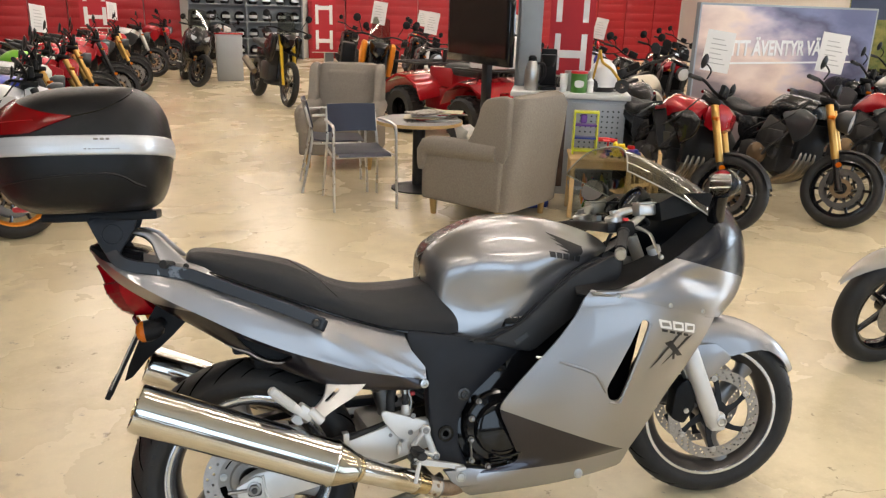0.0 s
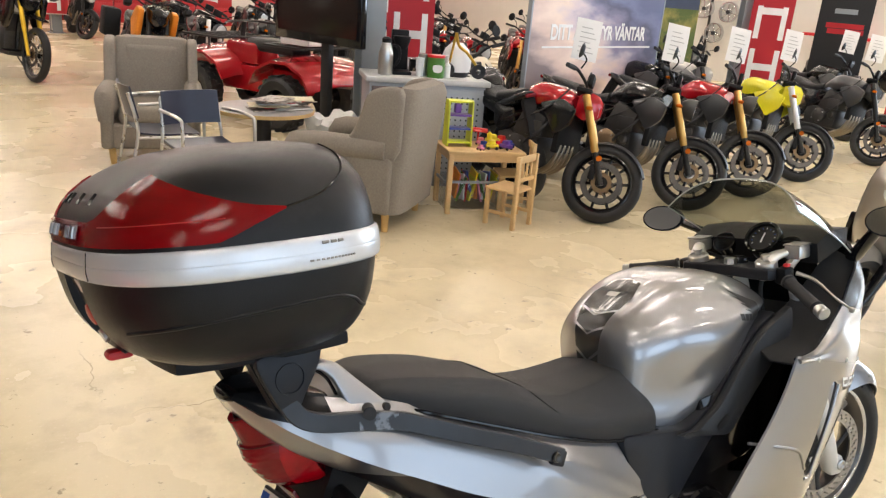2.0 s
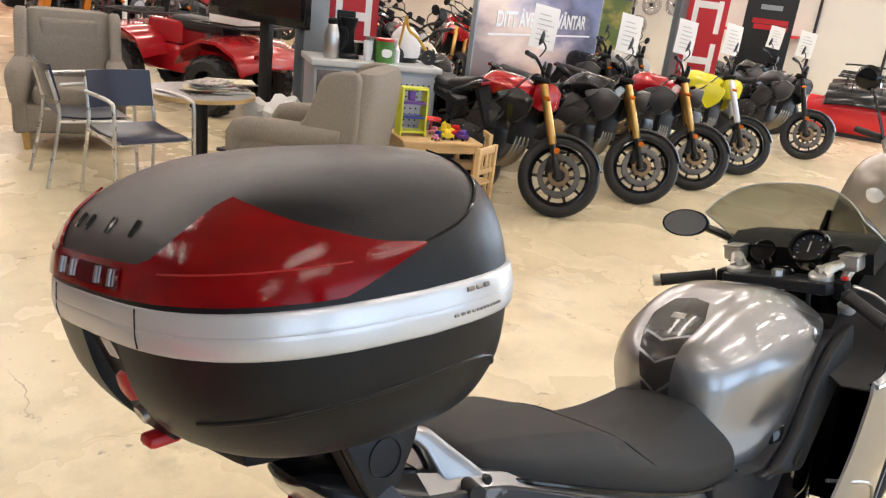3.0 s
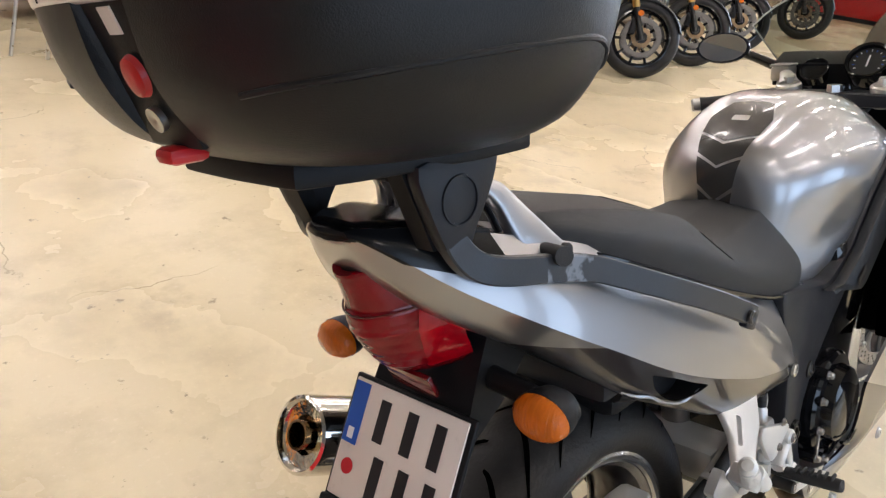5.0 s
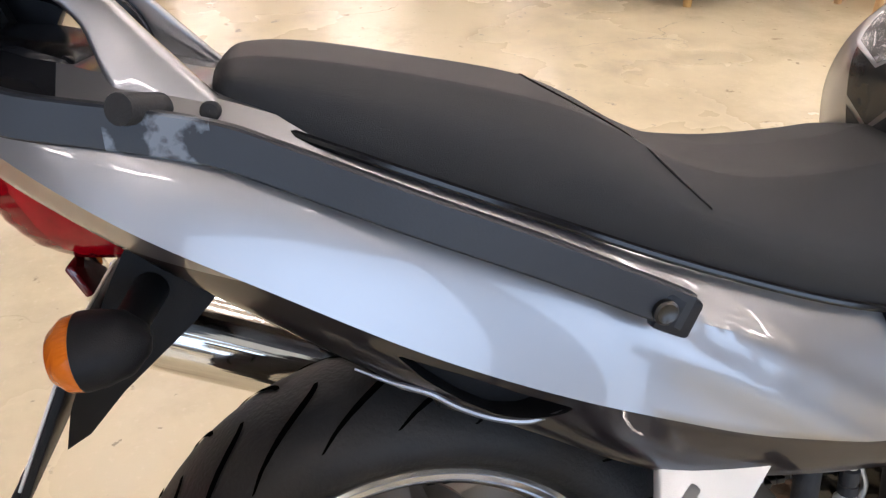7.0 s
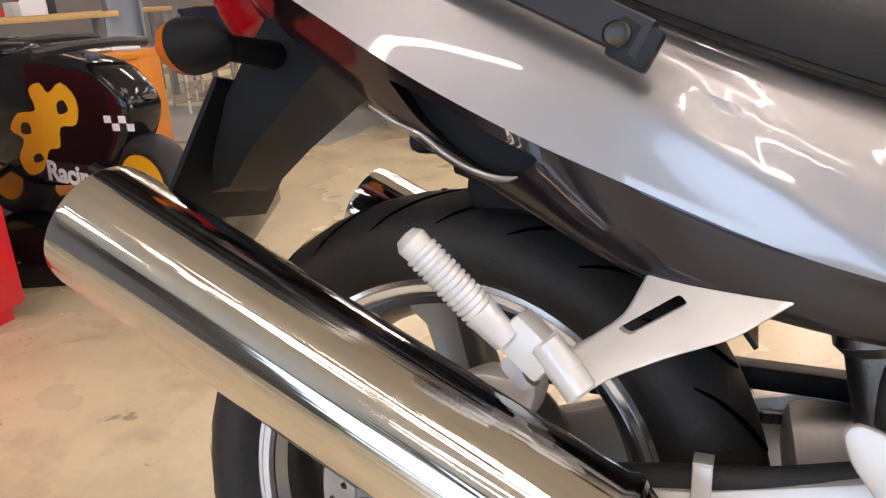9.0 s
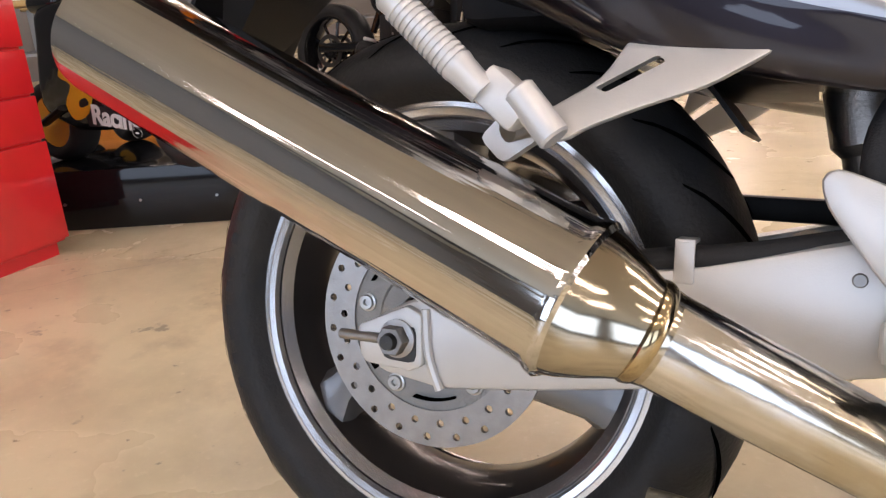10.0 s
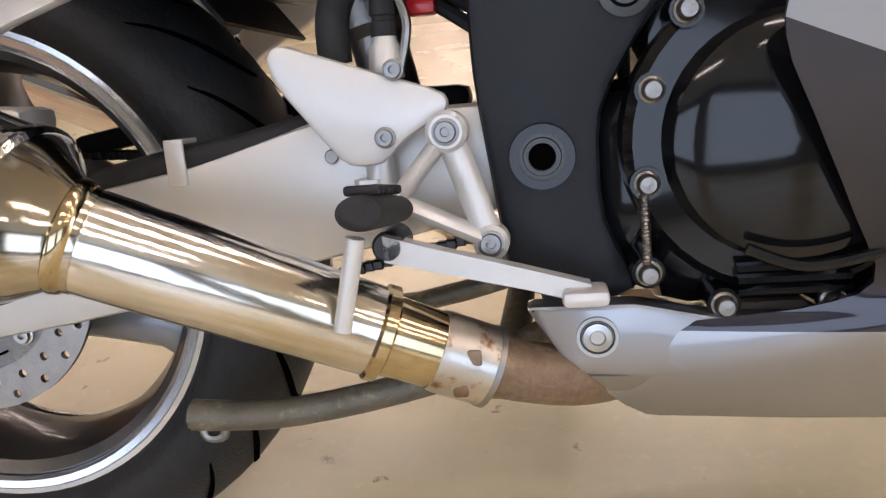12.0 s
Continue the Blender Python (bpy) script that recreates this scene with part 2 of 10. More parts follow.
RUBBER = material("tyre_rubber", (0.024, 0.024, 0.025), 0.5, 0.0, 0.3, 30, bump=0.25, bump_scale=220, second=(0.034, 0.032, 0.030), second_scale=6, spec=0.28)
GROOVE = material("tyre_groove", (0.002, 0.002, 0.002), 1.0, spec=0.0)
CHROME = material("polished_steel", (0.74, 0.72, 0.68), 0.07, 1.0, 0.10, 5, rough_var=0.6, bump=0.24, bump_scale=3.0, stretch=(0.4, 26, 26), turn=0.423)
CONE_STEEL = material("straw_tinted_steel", (0.54, 0.485, 0.38), 0.12, 1.0, 0.12, 8, rough_var=0.4)
LINK_STEEL = material("satin_pipe_steel", (0.74, 0.72, 0.68), 0.14, 1.0, 0.08, 7, rough_var=0.5, bump=0.08, bump_scale=5, stretch=(0.6, 14, 14), turn=0.463, second=(0.62, 0.56, 0.44), second_scale=9)
CHROME_HOT = material("heat_tinted_steel", (0.60, 0.49, 0.30), 0.13, 1.0, 0.25, 9, rough_var=0.5, second=(0.30, 0.20, 0.10), second_scale=7)
RUSTY = material("scaled_header_steel", (0.30, 0.22, 0.15), 0.55, 0.7, 0.3, 14, bump=0.4, bump_scale=160, second=(0.16, 0.08, 0.04), second_scale=12)
ALU = material("cast_aluminium", (0.66, 0.655, 0.64), 0.38, 0.4, 0.05, 40, bump=0.06, bump_scale=700)
COCKPIT_ALU = material("dull_clamp_aluminium", (0.58, 0.57, 0.55), 0.32, 0.9, 0.08, 40, bump=0.05, bump_scale=600)
ALU_BRIGHT = material("silver_bolts", (0.50, 0.50, 0.49), 0.3, 1.0, 0.10, 60)
STEEL = material("brake_steel", (0.30, 0.29, 0.28), 0.38, 1.0, 0.15, 60, bump=0.15, bump_scale=300)
RIM_DARK = material("gunmetal_rim", (0.07, 0.062, 0.058), 0.34, 0.75, 0.04, 8, coat=0.5)
RIM_SPOKE = material("silver_grey_spoke", (0.20, 0.20, 0.205), 0.34, 0.7, 0.05, 8, coat=0.4)
DARK_STEEL = material("dark_fastener_steel", (0.07, 0.068, 0.066), 0.35, 1.0, 0.2, 60)
RIM_LIP = material("machined_rim_lip", (0.70, 0.71, 0.73), 0.18, 0.9, 0.05, 60)
RIM_BAND = material("satin_rim_band", (0.30, 0.30, 0.31), 0.24, 0.9, 0.05, 60)
RED_LENS = material("red_lens", (0.19, 0.0005, 0.002), 0.06, 0.0, 0.45, 16, coat=0.15, bump=0.05, bump_scale=260, stretch=(1, 1, 3), spec=0.3)
TAIL_RED = material("ribbed_red_lens", (0.17, 0.0006, 0.004), 0.12, 0.0, 0.4, 24, coat=0.25, spec=0.3)
TAIL_SIDE = material("clear_red_lens", (0.30, 0.001, 0.006), 0.06, 0.0, 0.6, 45, coat=0.25, bump=0.12, bump_scale=55, spec=0.3)
CLAMP = material("rust_spotted_steel", (0.56, 0.53, 0.48), 0.3, 1.0, 0.15, 20, bump=0.1, bump_scale=120, second=(0.30, 0.15, 0.07), second_scale=60, second_at=(0.55, 0.66))
DISC_STEEL = material("ground_disc_steel", (0.36, 0.345, 0.33), 0.34, 1.0, 0.2, 60, bump=0.12, bump_scale=300)
STAND_STEEL = material("oxidised_stand_steel", (0.17, 0.155, 0.12), 0.5, 0.55, 0.3, 40, bump=0.35, bump_scale=200, second=(0.34, 0.30, 0.20), second_scale=60, second_at=(0.55, 0.7))
DULL_CAST = material("dull_cast_metal", (0.30, 0.29, 0.275), 0.5, 0.7, 0.25, 35, bump=0.3, bump_scale=240)
RED_LATCH = material("dull_red_plastic", (0.42, 0.010, 0.014), 0.38, 0.0, 0.1, 15, coat=0.2)
RED_DARK = material("dark_red_lens", (0.10, 0.004, 0.006), 0.1, 0.0, 0.1, 40, coat=0.8)
AMBER = material("amber_lens", (0.50, 0.115, 0.003), 0.15, 0.0, 0.25, 60, coat=0.2, spec=0.3, bump=0.5, bump_scale=70, stretch=(1, 5, 0.6))
BAND = material("silver_band", (0.62, 0.63, 0.65), 0.34, 0.45, 0.03, 200, coat=0.3, bump=0.04, bump_scale=600)
PLATE_WHITE = material("plate_white", (0.72, 0.66, 0.60), 0.4, 0.0, 0.05, 12, second=(0.55, 0.48, 0.42), second_scale=22, second_at=(0.6, 0.75))
INK = material("black_print", (0.012, 0.012, 0.014), 0.45)
BLUE_INK = material("blue_print", (0.015, 0.09, 0.42), 0.4)
RED_INK = material("red_print", (0.45, 0.012, 0.02), 0.45)
WHITE_INK = material("white_print", (0.8, 0.8, 0.8), 0.5)
RUBBER_PART = material("soft_rubber", (0.02, 0.02, 0.021), 0.7, bump=0.2, bump_scale=500)
MIRROR = material("mirror_glass", (0.85, 0.86, 0.86), 0.02, 1.0, 0.0, 5, rough_var=0)
RED_PLASTIC = material("red_plastic", (0.62, 0.015, 0.02), 0.3, 0.0, 0.1, 15, coat=0.4)


def clear_glass(name, colour, rough=0.02):
    """Thin clear plastic or glass."""
    mt = bpy.data.materials.new(name)
    mt.use_nodes = True
    nt = mt.node_tree
    out, b = nt.nodes["Material Output"], nt.nodes["Principled BSDF"]
    b.inputs["Base Color"].default_value = (0.05, 0.05, 0.05, 1)
    b.inputs["Roughness"].default_value = rough
    tr = nt.nodes.new("ShaderNodeBsdfTransparent")
    tr.inputs[0].default_value = (*colour, 1)
    lw = nt.nodes.new("ShaderNodeLayerWeight")
    lw.inputs[0].default_value = 0.5
    pw = nt.nodes.new("ShaderNodeMath")
    pw.operation = "POWER"
    pw.inputs[1].default_value = 3.0
    nt.links.new(lw.outputs["Facing"], pw.inputs[0])
    fr = nt.nodes.new("ShaderNodeMapRange")
    fr.inputs["To Min"].default_value, fr.inputs["To Max"].default_value = 0.04, 0.4
    nt.links.new(pw.outputs[0], fr.inputs["Value"])
    gl = nt.nodes.new("ShaderNodeBsdfGlossy")
    gl.inputs["Roughness"].default_value = rough
    gl.inputs["Color"].default_value = (0.9, 0.9, 0.9, 1)
    mx = nt.nodes.new("ShaderNodeMixShader")
    nt.links.new(fr.outputs[0], mx.inputs[0])
    nt.links.new(tr.outputs[0], mx.inputs[1])
    nt.links.new(gl.outputs[0], mx.inputs[2])
    nt.links.new(mx.outputs[0], out.inputs[0])
    return mt


SCREEN = clear_glass("tinted_screen", (0.63, 0.64, 0.60))
CLEAR = clear_glass("clear_plastic", (0.85, 0.87, 0.88), 0.08)
EDGE_CLEAR = material("polished_screen_edge", (0.40, 0.41, 0.38), 0.15, 0.0, 0.1, 30, spec=0.8)
GLASS = clear_glass("window_glass", (0.92, 0.94, 0.95))


# ---- the room ----
FLOOR = material("polished_concrete", (0.69, 0.600, 0.405), 0.27, 0.0, 0.08, 1.1, rough_var=0.3, bump=0.02, bump_scale=12, second=(0.50, 0.425, 0.28), second_scale=2.2, second_at=(0.46, 0.74))
WALL = material("painted_wall", (0.66, 0.64, 0.60), 0.7, 0.0, 0.05, 3, bump=0.1, bump_scale=200)


def worn_floor(mt):
    """Adds fine cracks, dark spots and scuffed patches to the concrete."""
    nt = mt.node_tree
    nodes, link = nt.nodes, nt.links.new
    b = nodes["Principled BSDF"]
    col = b.inputs["Base Color"].links[0].from_socket
    co = nodes.new("ShaderNodeTexCoord")
    warp = nodes.new("ShaderNodeTexNoise")
    warp.inputs["Scale"].default_value, warp.inputs["Detail"].default_value = 2.4, 7.0
    link(co.outputs["Object"], warp.inputs["Vector"])
    add = nodes.new("ShaderNodeMix")
    add.data_type = "VECTOR"
    add.inputs["Factor"].default_value = 0.30
    link(co.outputs["Object"], add.inputs["A"])
    link(warp.outputs["Color"], add.inputs["B"])

    def layer(kind, scale, lo, hi, colour, mask_scale=0.0, amount=1.0):
        nonlocal col
        tex = nodes.new("ShaderNodeTexVoronoi" if kind == "crack" else "ShaderNodeTexNoise")
        tex.inputs["Scale"].default_value = scale
        if kind == "crack":
            tex.feature = "DISTANCE_TO_EDGE"
            link(add.outputs["Result"], tex.inputs["Vector"])
            out = tex.outputs["Distance"]
        else:
            tex.inputs["Detail"].default_value, tex.inputs["Roughness"].default_value = 5.0, 0.6
            link(co.outputs["Object"], tex.inputs["Vector"])
            out = tex.outputs["Fac"]
        mr = nodes.new("ShaderNodeMapRange")
        mr.inputs["From Min"].default_value, mr.inputs["From Max"].default_value = lo, hi
        mr.inputs["To Max"].default_value = amount
        link(out, mr.inputs["Value"])
        fac = mr.outputs[0]
        if mask_scale:
            mn = nodes.new("ShaderNodeTexNoise")
            mn.inputs["Scale"].default_value = mask_scale
            link(co.outputs["Object"], mn.inputs["Vector"])
            mm = nodes.new("ShaderNodeMapRange")
            mm.inputs["From Min"].default_value, mm.inputs["From Max"].default_value = 0.52, 0.60
            link(mn.outputs["Fac"], mm.inputs["Value"])
            mu = nodes.new("ShaderNodeMath")
            mu.operation = "MULTIPLY"
            link(fac, mu.inputs[0])
            link(mm.outputs[0], mu.inputs[1])
            fac = mu.outputs[0]
        mx = nodes.new("ShaderNodeMix")
        mx.data_type = "RGBA"
        mx.inputs["B"].default_value = (*colour, 1)
        link(fac, mx.inputs["Factor"])
        link(col, mx.inputs["A"])
        col = mx.outputs["Result"]

    layer("crack", 1.3, 0.0035, 0.0, (0.22, 0.17, 0.11), 0.8, 0.75)
    layer("spot", 9.0, 0.655, 0.70, (0.20, 0.16, 0.11), 0.0, 0.7)
    layer("spot", 26.0, 0.67, 0.72, (0.13, 0.11, 0.085), 0.0, 0.6)
    layer("patch", 5.0, 0.50, 0.66, (0.42, 0.35, 0.235), 0.9, 0.6)
    layer("patch", 55.0, 0.58, 0.72, (0.80, 0.70, 0.52), 0.0, 0.35)
    link(col, b.inputs["Base Color"])


worn_floor(FLOOR)
# colour of the unseen walls, kept dark so shiny parts reflect more contrast
UNSEEN_WALL = material("dark_wall", (0.16, 0.155, 0.15), 0.7, 0.0, 0.06, 3, bump=0.1, bump_scale=200)
CEILING = material("ceiling_sheet", (0.50, 0.46, 0.39), 0.7, 0.0, 0.08, 2, bump=0.1, bump_scale=60)


def slab(name, cx, cy, cz, sx, sy, sz, mt, label, category):
    return tagged(part(name, box(cx, cy, cz, sx, sy, sz), mt), label, category, kind="structure")


RX, RY = (ROOM_W + ROOM_E) / 2, (ROOM_S + ROOM_N) / 2
LX, LY = ROOM_E - ROOM_W, ROOM_N - ROOM_S
slab("floor", RX, RY, -0.1, LX, LY, 0.2, FLOOR, "worn beige polished concrete showroom floor", "floor")
slab("ceiling", RX, RY, ROOM_H + 0.1, LX + 0.4, LY + 0.4, 0.2, CEILING, "cream sheet showroom ceiling", "ceiling")
slab("wall_north", RX, ROOM_N + 0.1, ROOM_H / 2, LX + 0.4, 0.2, ROOM_H, WALL, "pale painted rear showroom wall", "wall")
slab("wall_west", ROOM_W - 0.1, RY, ROOM_H / 2, 0.2, LY, ROOM_H, UNSEEN_WALL, "unseen side wall, kept dark for contrast in reflections", "wall")


def wall_with_openings(name, along, at, lo, hi, openings, sill, head, label):
    """A wall along x or y at a place, with window openings of the same sill and head."""
    w = Mesh()

    def piece(a, b, z0, z1):
        if along == "x":
            w.join(box((a + b) / 2, at, (z0 + z1) / 2, b - a, 0.2, z1 - z0))
        else:
            w.join(box(at, (a + b) / 2, (z0 + z1) / 2, 0.2, b - a, z1 - z0))
    edges = [lo] + [e for o in openings for e in o] + [hi]
    for a, b in zip(edges[::2], edges[1::2]):
        piece(a, b, 0, ROOM_H)
    for a, b in openings:
        piece(a, b, 0, sill)
        piece(a, b, head, ROOM_H)
    return tagged(part(name, w, UNSEEN_WALL if along == "x" else WALL), label, "wall", kind="structure")


wall_with_openings("wall_south", "x", ROOM_S - 0.1, ROOM_W, ROOM_E, [(wx - 1.8, wx + 1.8) for wx in (-4.6, 0.2, 5.0)], 0.5, 3.9, "unseen front wall with large shop windows, kept dark for contrast in reflections")
wall_with_openings("wall_east", "y", ROOM_E + 0.1, ROOM_S, ROOM_N, [(-2.5, 3.5)], 0.6, 3.2, "white side wall with a wide window")

TUBE = material("lamp_diffuser", (1.0, 0.88, 0.76), 0.5, var=0.0, emit=31.0)
HOUSING = material("lamp_housing", (0.75, 0.75, 0.73), 0.4)
lamp = thing("ceiling_light", "white fluorescent strip light under the ceiling", "lamp", pose(-4.8, -3.4, ROOM_H - 0.25), "ceiling strip lights")
part("housing", box(0, 0, 0.05, 1.64, 0.16, 0.07, 0.01), HOUSING, lamp)
part("diffuser", box(0, 0, 0.0, 1.60, 0.12, 0.04, 0.015), TUBE, lamp, "glowing white diffuser")
part("hanger", box(0, 0, 0.17, 0.03, 0.03, 0.17), HOUSING, lamp)
for i in range(7):
    for j in range(15):
        lx, ly = -4.8 + 3.2 * i, -3.4 + 1.6 * j
        # none over the aisle beside the bike
        if (i or j) and not (lx < 0 and ly < 0.5 and (lx < -3 or ly > -1)) and not (lx < 1 and 0.5 < ly < 4.0):
            copy_thing(lamp, pose(lx, ly, ROOM_H - 0.25))


from mathutils.bvhtree import BVHTree

# ---- the silver sports tourer ----
# built upright, with x forwards from the rear axle and y to its left, then leaned over on its stand
bike = thing("motorcycle", "silver sports touring motorcycle with a top case, leaning on its stand", "motorcycle", pose(0, 0.04, 0.0025, -13.5))


def both(name, mesh, mt, parent, label="", **k):
    """A part on the right side and its mirror on the left."""
    part(name, mesh, mt, parent, label, **k)
    return part(name, mesh.mirrored(), mt, parent, label, **k)


def ring_section(top, side, seam, n=5):
    """A body cross-section by its right half: centre top, then (y, z) points down the side, mirrored."""
    pts = spline([top] + side, n) if n > 1 else [top] + side
    right = [(-abs(p[0]), p[1]) for p in pts]
    left = [(abs(p[0]), p[1]) for p in reversed(pts[1:])]
    return right + ([(-seam[0], seam[1]), (seam[0], seam[1])] if seam else []) + left


def body(stations, n_between=4, n=5, creases=()):
    """Skins cross-sections (x, [top z, w1, z1, w2, z2, ...]) interpolated smoothly along x."""
    rows = spline([[x, *vals] for x, *vals in stations], n_between)
    rings = []
    for r in rows:
        pts = [(0.0, r[1])] + [(r[2 + 2 * i], r[3 + 2 * i]) for i in range((len(r) - 2) // 2)]
        ends = [0, *creases, len(pts) - 1]
        prof = [p for a, b in zip(ends, ends[1:]) for p in spline(pts[a:b + 1], n)[:-1]] + [pts[-1]]
        right = [(-abs(p[0]), p[1]) for p in prof]
        left = [(abs(p[0]), p[1]) for p in reversed(prof[1:])]
        rings.append([(r[0], y, z) for y, z in right + left])
    return loft(rings)


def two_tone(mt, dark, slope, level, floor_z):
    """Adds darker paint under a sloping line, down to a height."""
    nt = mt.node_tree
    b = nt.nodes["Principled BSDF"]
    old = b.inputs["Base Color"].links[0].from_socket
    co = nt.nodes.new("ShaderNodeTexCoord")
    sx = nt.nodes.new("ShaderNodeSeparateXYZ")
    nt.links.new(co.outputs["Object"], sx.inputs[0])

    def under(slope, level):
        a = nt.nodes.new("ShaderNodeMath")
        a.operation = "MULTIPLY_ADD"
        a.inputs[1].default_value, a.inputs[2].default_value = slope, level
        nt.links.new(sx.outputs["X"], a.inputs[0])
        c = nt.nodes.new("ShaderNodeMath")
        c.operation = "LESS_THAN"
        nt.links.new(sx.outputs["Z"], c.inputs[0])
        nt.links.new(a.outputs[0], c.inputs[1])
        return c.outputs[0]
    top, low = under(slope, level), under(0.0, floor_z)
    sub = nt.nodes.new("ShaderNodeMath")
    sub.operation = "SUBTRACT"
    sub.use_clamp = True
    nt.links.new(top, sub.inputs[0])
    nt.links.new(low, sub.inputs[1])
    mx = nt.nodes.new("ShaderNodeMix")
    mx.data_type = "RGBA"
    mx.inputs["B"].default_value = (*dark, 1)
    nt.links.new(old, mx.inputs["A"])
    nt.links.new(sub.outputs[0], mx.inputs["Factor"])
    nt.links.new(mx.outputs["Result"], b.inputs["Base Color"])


# tail cowl: x, top z, then shoulder, crease, lower edge and underside
tail_stations = [
    (-0.3690, 0.9665, 0.006, 0.9665, 0.009, 0.9640, 0.006, 0.9615, 0.002, 0.9610),
    (-0.3680, 0.9705, 0.017, 0.9700, 0.024, 0.9645, 0.017, 0.9585, 0.006, 0.9575),
    (-0.3625, 0.976, 0.030, 0.975, 0.042, 0.966, 0.030, 0.955, 0.010, 0.952),
    (-0.340, 0.975, 0.055, 0.975, 0.072, 0.948, 0.055, 0.922, 0.020, 0.918),
    (-0.290, 0.968, 0.085, 0.968, 0.118, 0.905, 0.092, 0.872, 0.040, 0.870),
    (-0.200, 0.945, 0.110, 0.943, 0.165, 0.846, 0.124, 0.810, 0.070, 0.812),
    (-0.100, 0.920, 0.125, 0.912, 0.182, 0.788, 0.142, 0.742, 0.100, 0.745),
    (0.000, 0.880, 0.138, 0.868, 0.191, 0.730, 0.152, 0.675, 0.120, 0.678),
    (0.100, 0.840, 0.146, 0.822, 0.196, 0.681, 0.162, 0.622, 0.130, 0.626),
    (0.200, 0.800, 0.150, 0.776, 0.198, 0.640, 0.174, 0.574, 0.140, 0.580),
    (0.300, 0.760, 0.152, 0.736, 0.194, 0.602, 0.178, 0.550, 0.140, 0.557),
    (0.400, 0.725, 0.150, 0.702, 0.186, 0.576, 0.176, 0.534, 0.140, 0.542),
    (0.482, 0.700, 0.148, 0.684, 0.178, 0.556, 0.170, 0.528, 0.140, 0.536),
]
scoop_cut = prism(chamfered([(-0.020, 0.727), (0.034, 0.703), (0.079, 0.680), (0.121, 0.661), (0.108, 0.652), (0.085, 0.647), (0.060, 0.652), (0.030, 0.672), (0.003, 0.696)], 0.006), -0.25, -0.145)
front_cut = prism([(0.425, 0.80), (0.425, 0.70), (0.445, 0.64), (0.492, 0.575), (0.492, 0.50), (0.6, 0.50), (0.6, 0.80)], -0.3, 0.3)
tail_full = [(x, zt, w1, z1, (w1 + w2) / 2 + 0.16 * (w2 - w1), (z1 + z2) / 2 + 0.07 * (z1 - z2), w2, z2, *rest) for x, zt, w1, z1, w2, z2, *rest in tail_stations]
tail_shell = body(tail_full, 6, 6, (1, 3))
for i, (x, y, z) in enumerate(tail_shell.v):
    # a raised fold runs from the rack's end down to the front screw, with a hollow under it
    if x > 0.15 and abs(y) > 0.10:
        d = z - (0.748 - 0.66 * (x - 0.19))
        push = min(1.0, (x - 0.15) / 0.08) * (0.006 * math.exp(-(d / 0.012) ** 2) - 0.006 * math.exp(-((d + 0.034) / 0.022) ** 2))
        tail_shell.v[i] = (x, y + math.copysign(push, y), z)
tail_mesh = carved(tail_shell, [scoop_cut, scoop_cut.mirrored(), front_cut])
tail_mesh = bisected(bisected(tail_mesh, (-0.23, 0, 0.902), (0.36, 0, 1)), (-0.232, 0, 0.9), (1, 0, 0))
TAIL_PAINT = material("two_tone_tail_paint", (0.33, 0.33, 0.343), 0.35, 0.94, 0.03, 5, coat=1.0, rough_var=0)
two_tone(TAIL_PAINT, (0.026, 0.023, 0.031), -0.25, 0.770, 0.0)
crease_z = lambda x: float(np.interp(x, [s[0] for s in tail_stations], [s[5] for s in tail_stations]))
# slot 3 blackens the rear top: the deck, plus the rack's shadow painted in
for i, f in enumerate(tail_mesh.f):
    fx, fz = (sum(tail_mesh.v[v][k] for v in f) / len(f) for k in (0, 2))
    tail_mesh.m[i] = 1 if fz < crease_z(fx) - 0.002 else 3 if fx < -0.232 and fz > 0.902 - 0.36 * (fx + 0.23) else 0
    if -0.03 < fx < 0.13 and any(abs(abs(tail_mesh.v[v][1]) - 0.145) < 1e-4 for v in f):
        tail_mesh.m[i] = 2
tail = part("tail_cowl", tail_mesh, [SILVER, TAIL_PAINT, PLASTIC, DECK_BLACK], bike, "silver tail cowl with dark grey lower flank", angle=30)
lip = tube([(-0.05, -0.154, 0.706), (-0.02, -0.158, 0.690), (0.008, -0.164, 0.679), (0.03, -0.167, 0.664), (0.06, -0.170, 0.650), (0.09, -0.174, 0.645), (0.121, -0.184, 0.657)], [0.0012] * 3 + [0.002] * 3 + [0.003] * 20 + [0.002] * 5, 8)
both("scoop_lip", lip, SILVER, tail)
part("scoop_inner", box(0.05, 0, 0.70, 0.16, 0.235, 0.07, 0.01), FRAME_BLACK, tail)
both("screw", lathe((0.474, -0.184, 0.545), (0, -1, 0), [(0, 1e-4), (0, 0.013), (0.004, 0.012), (0.005, 0.006), (0.002, 0.005), (0.002, 1e-4)], 16), ALU_BRIGHT, tail)
deck = body([(-0.352, 0.980, 0.028, 0.979, 0.040, 0.974), (-0.28, 0.974, 0.074, 0.973, 0.088, 0.966), (-0.235, 0.963, 0.090, 0.960, 0.102, 0.950), (-0.222, 0.955, 0.086, 0.953, 0.098, 0.944)], 4, 3)
part("tail_deck", deck, DECK_BLACK, tail, "black plastic deck behind the seat")

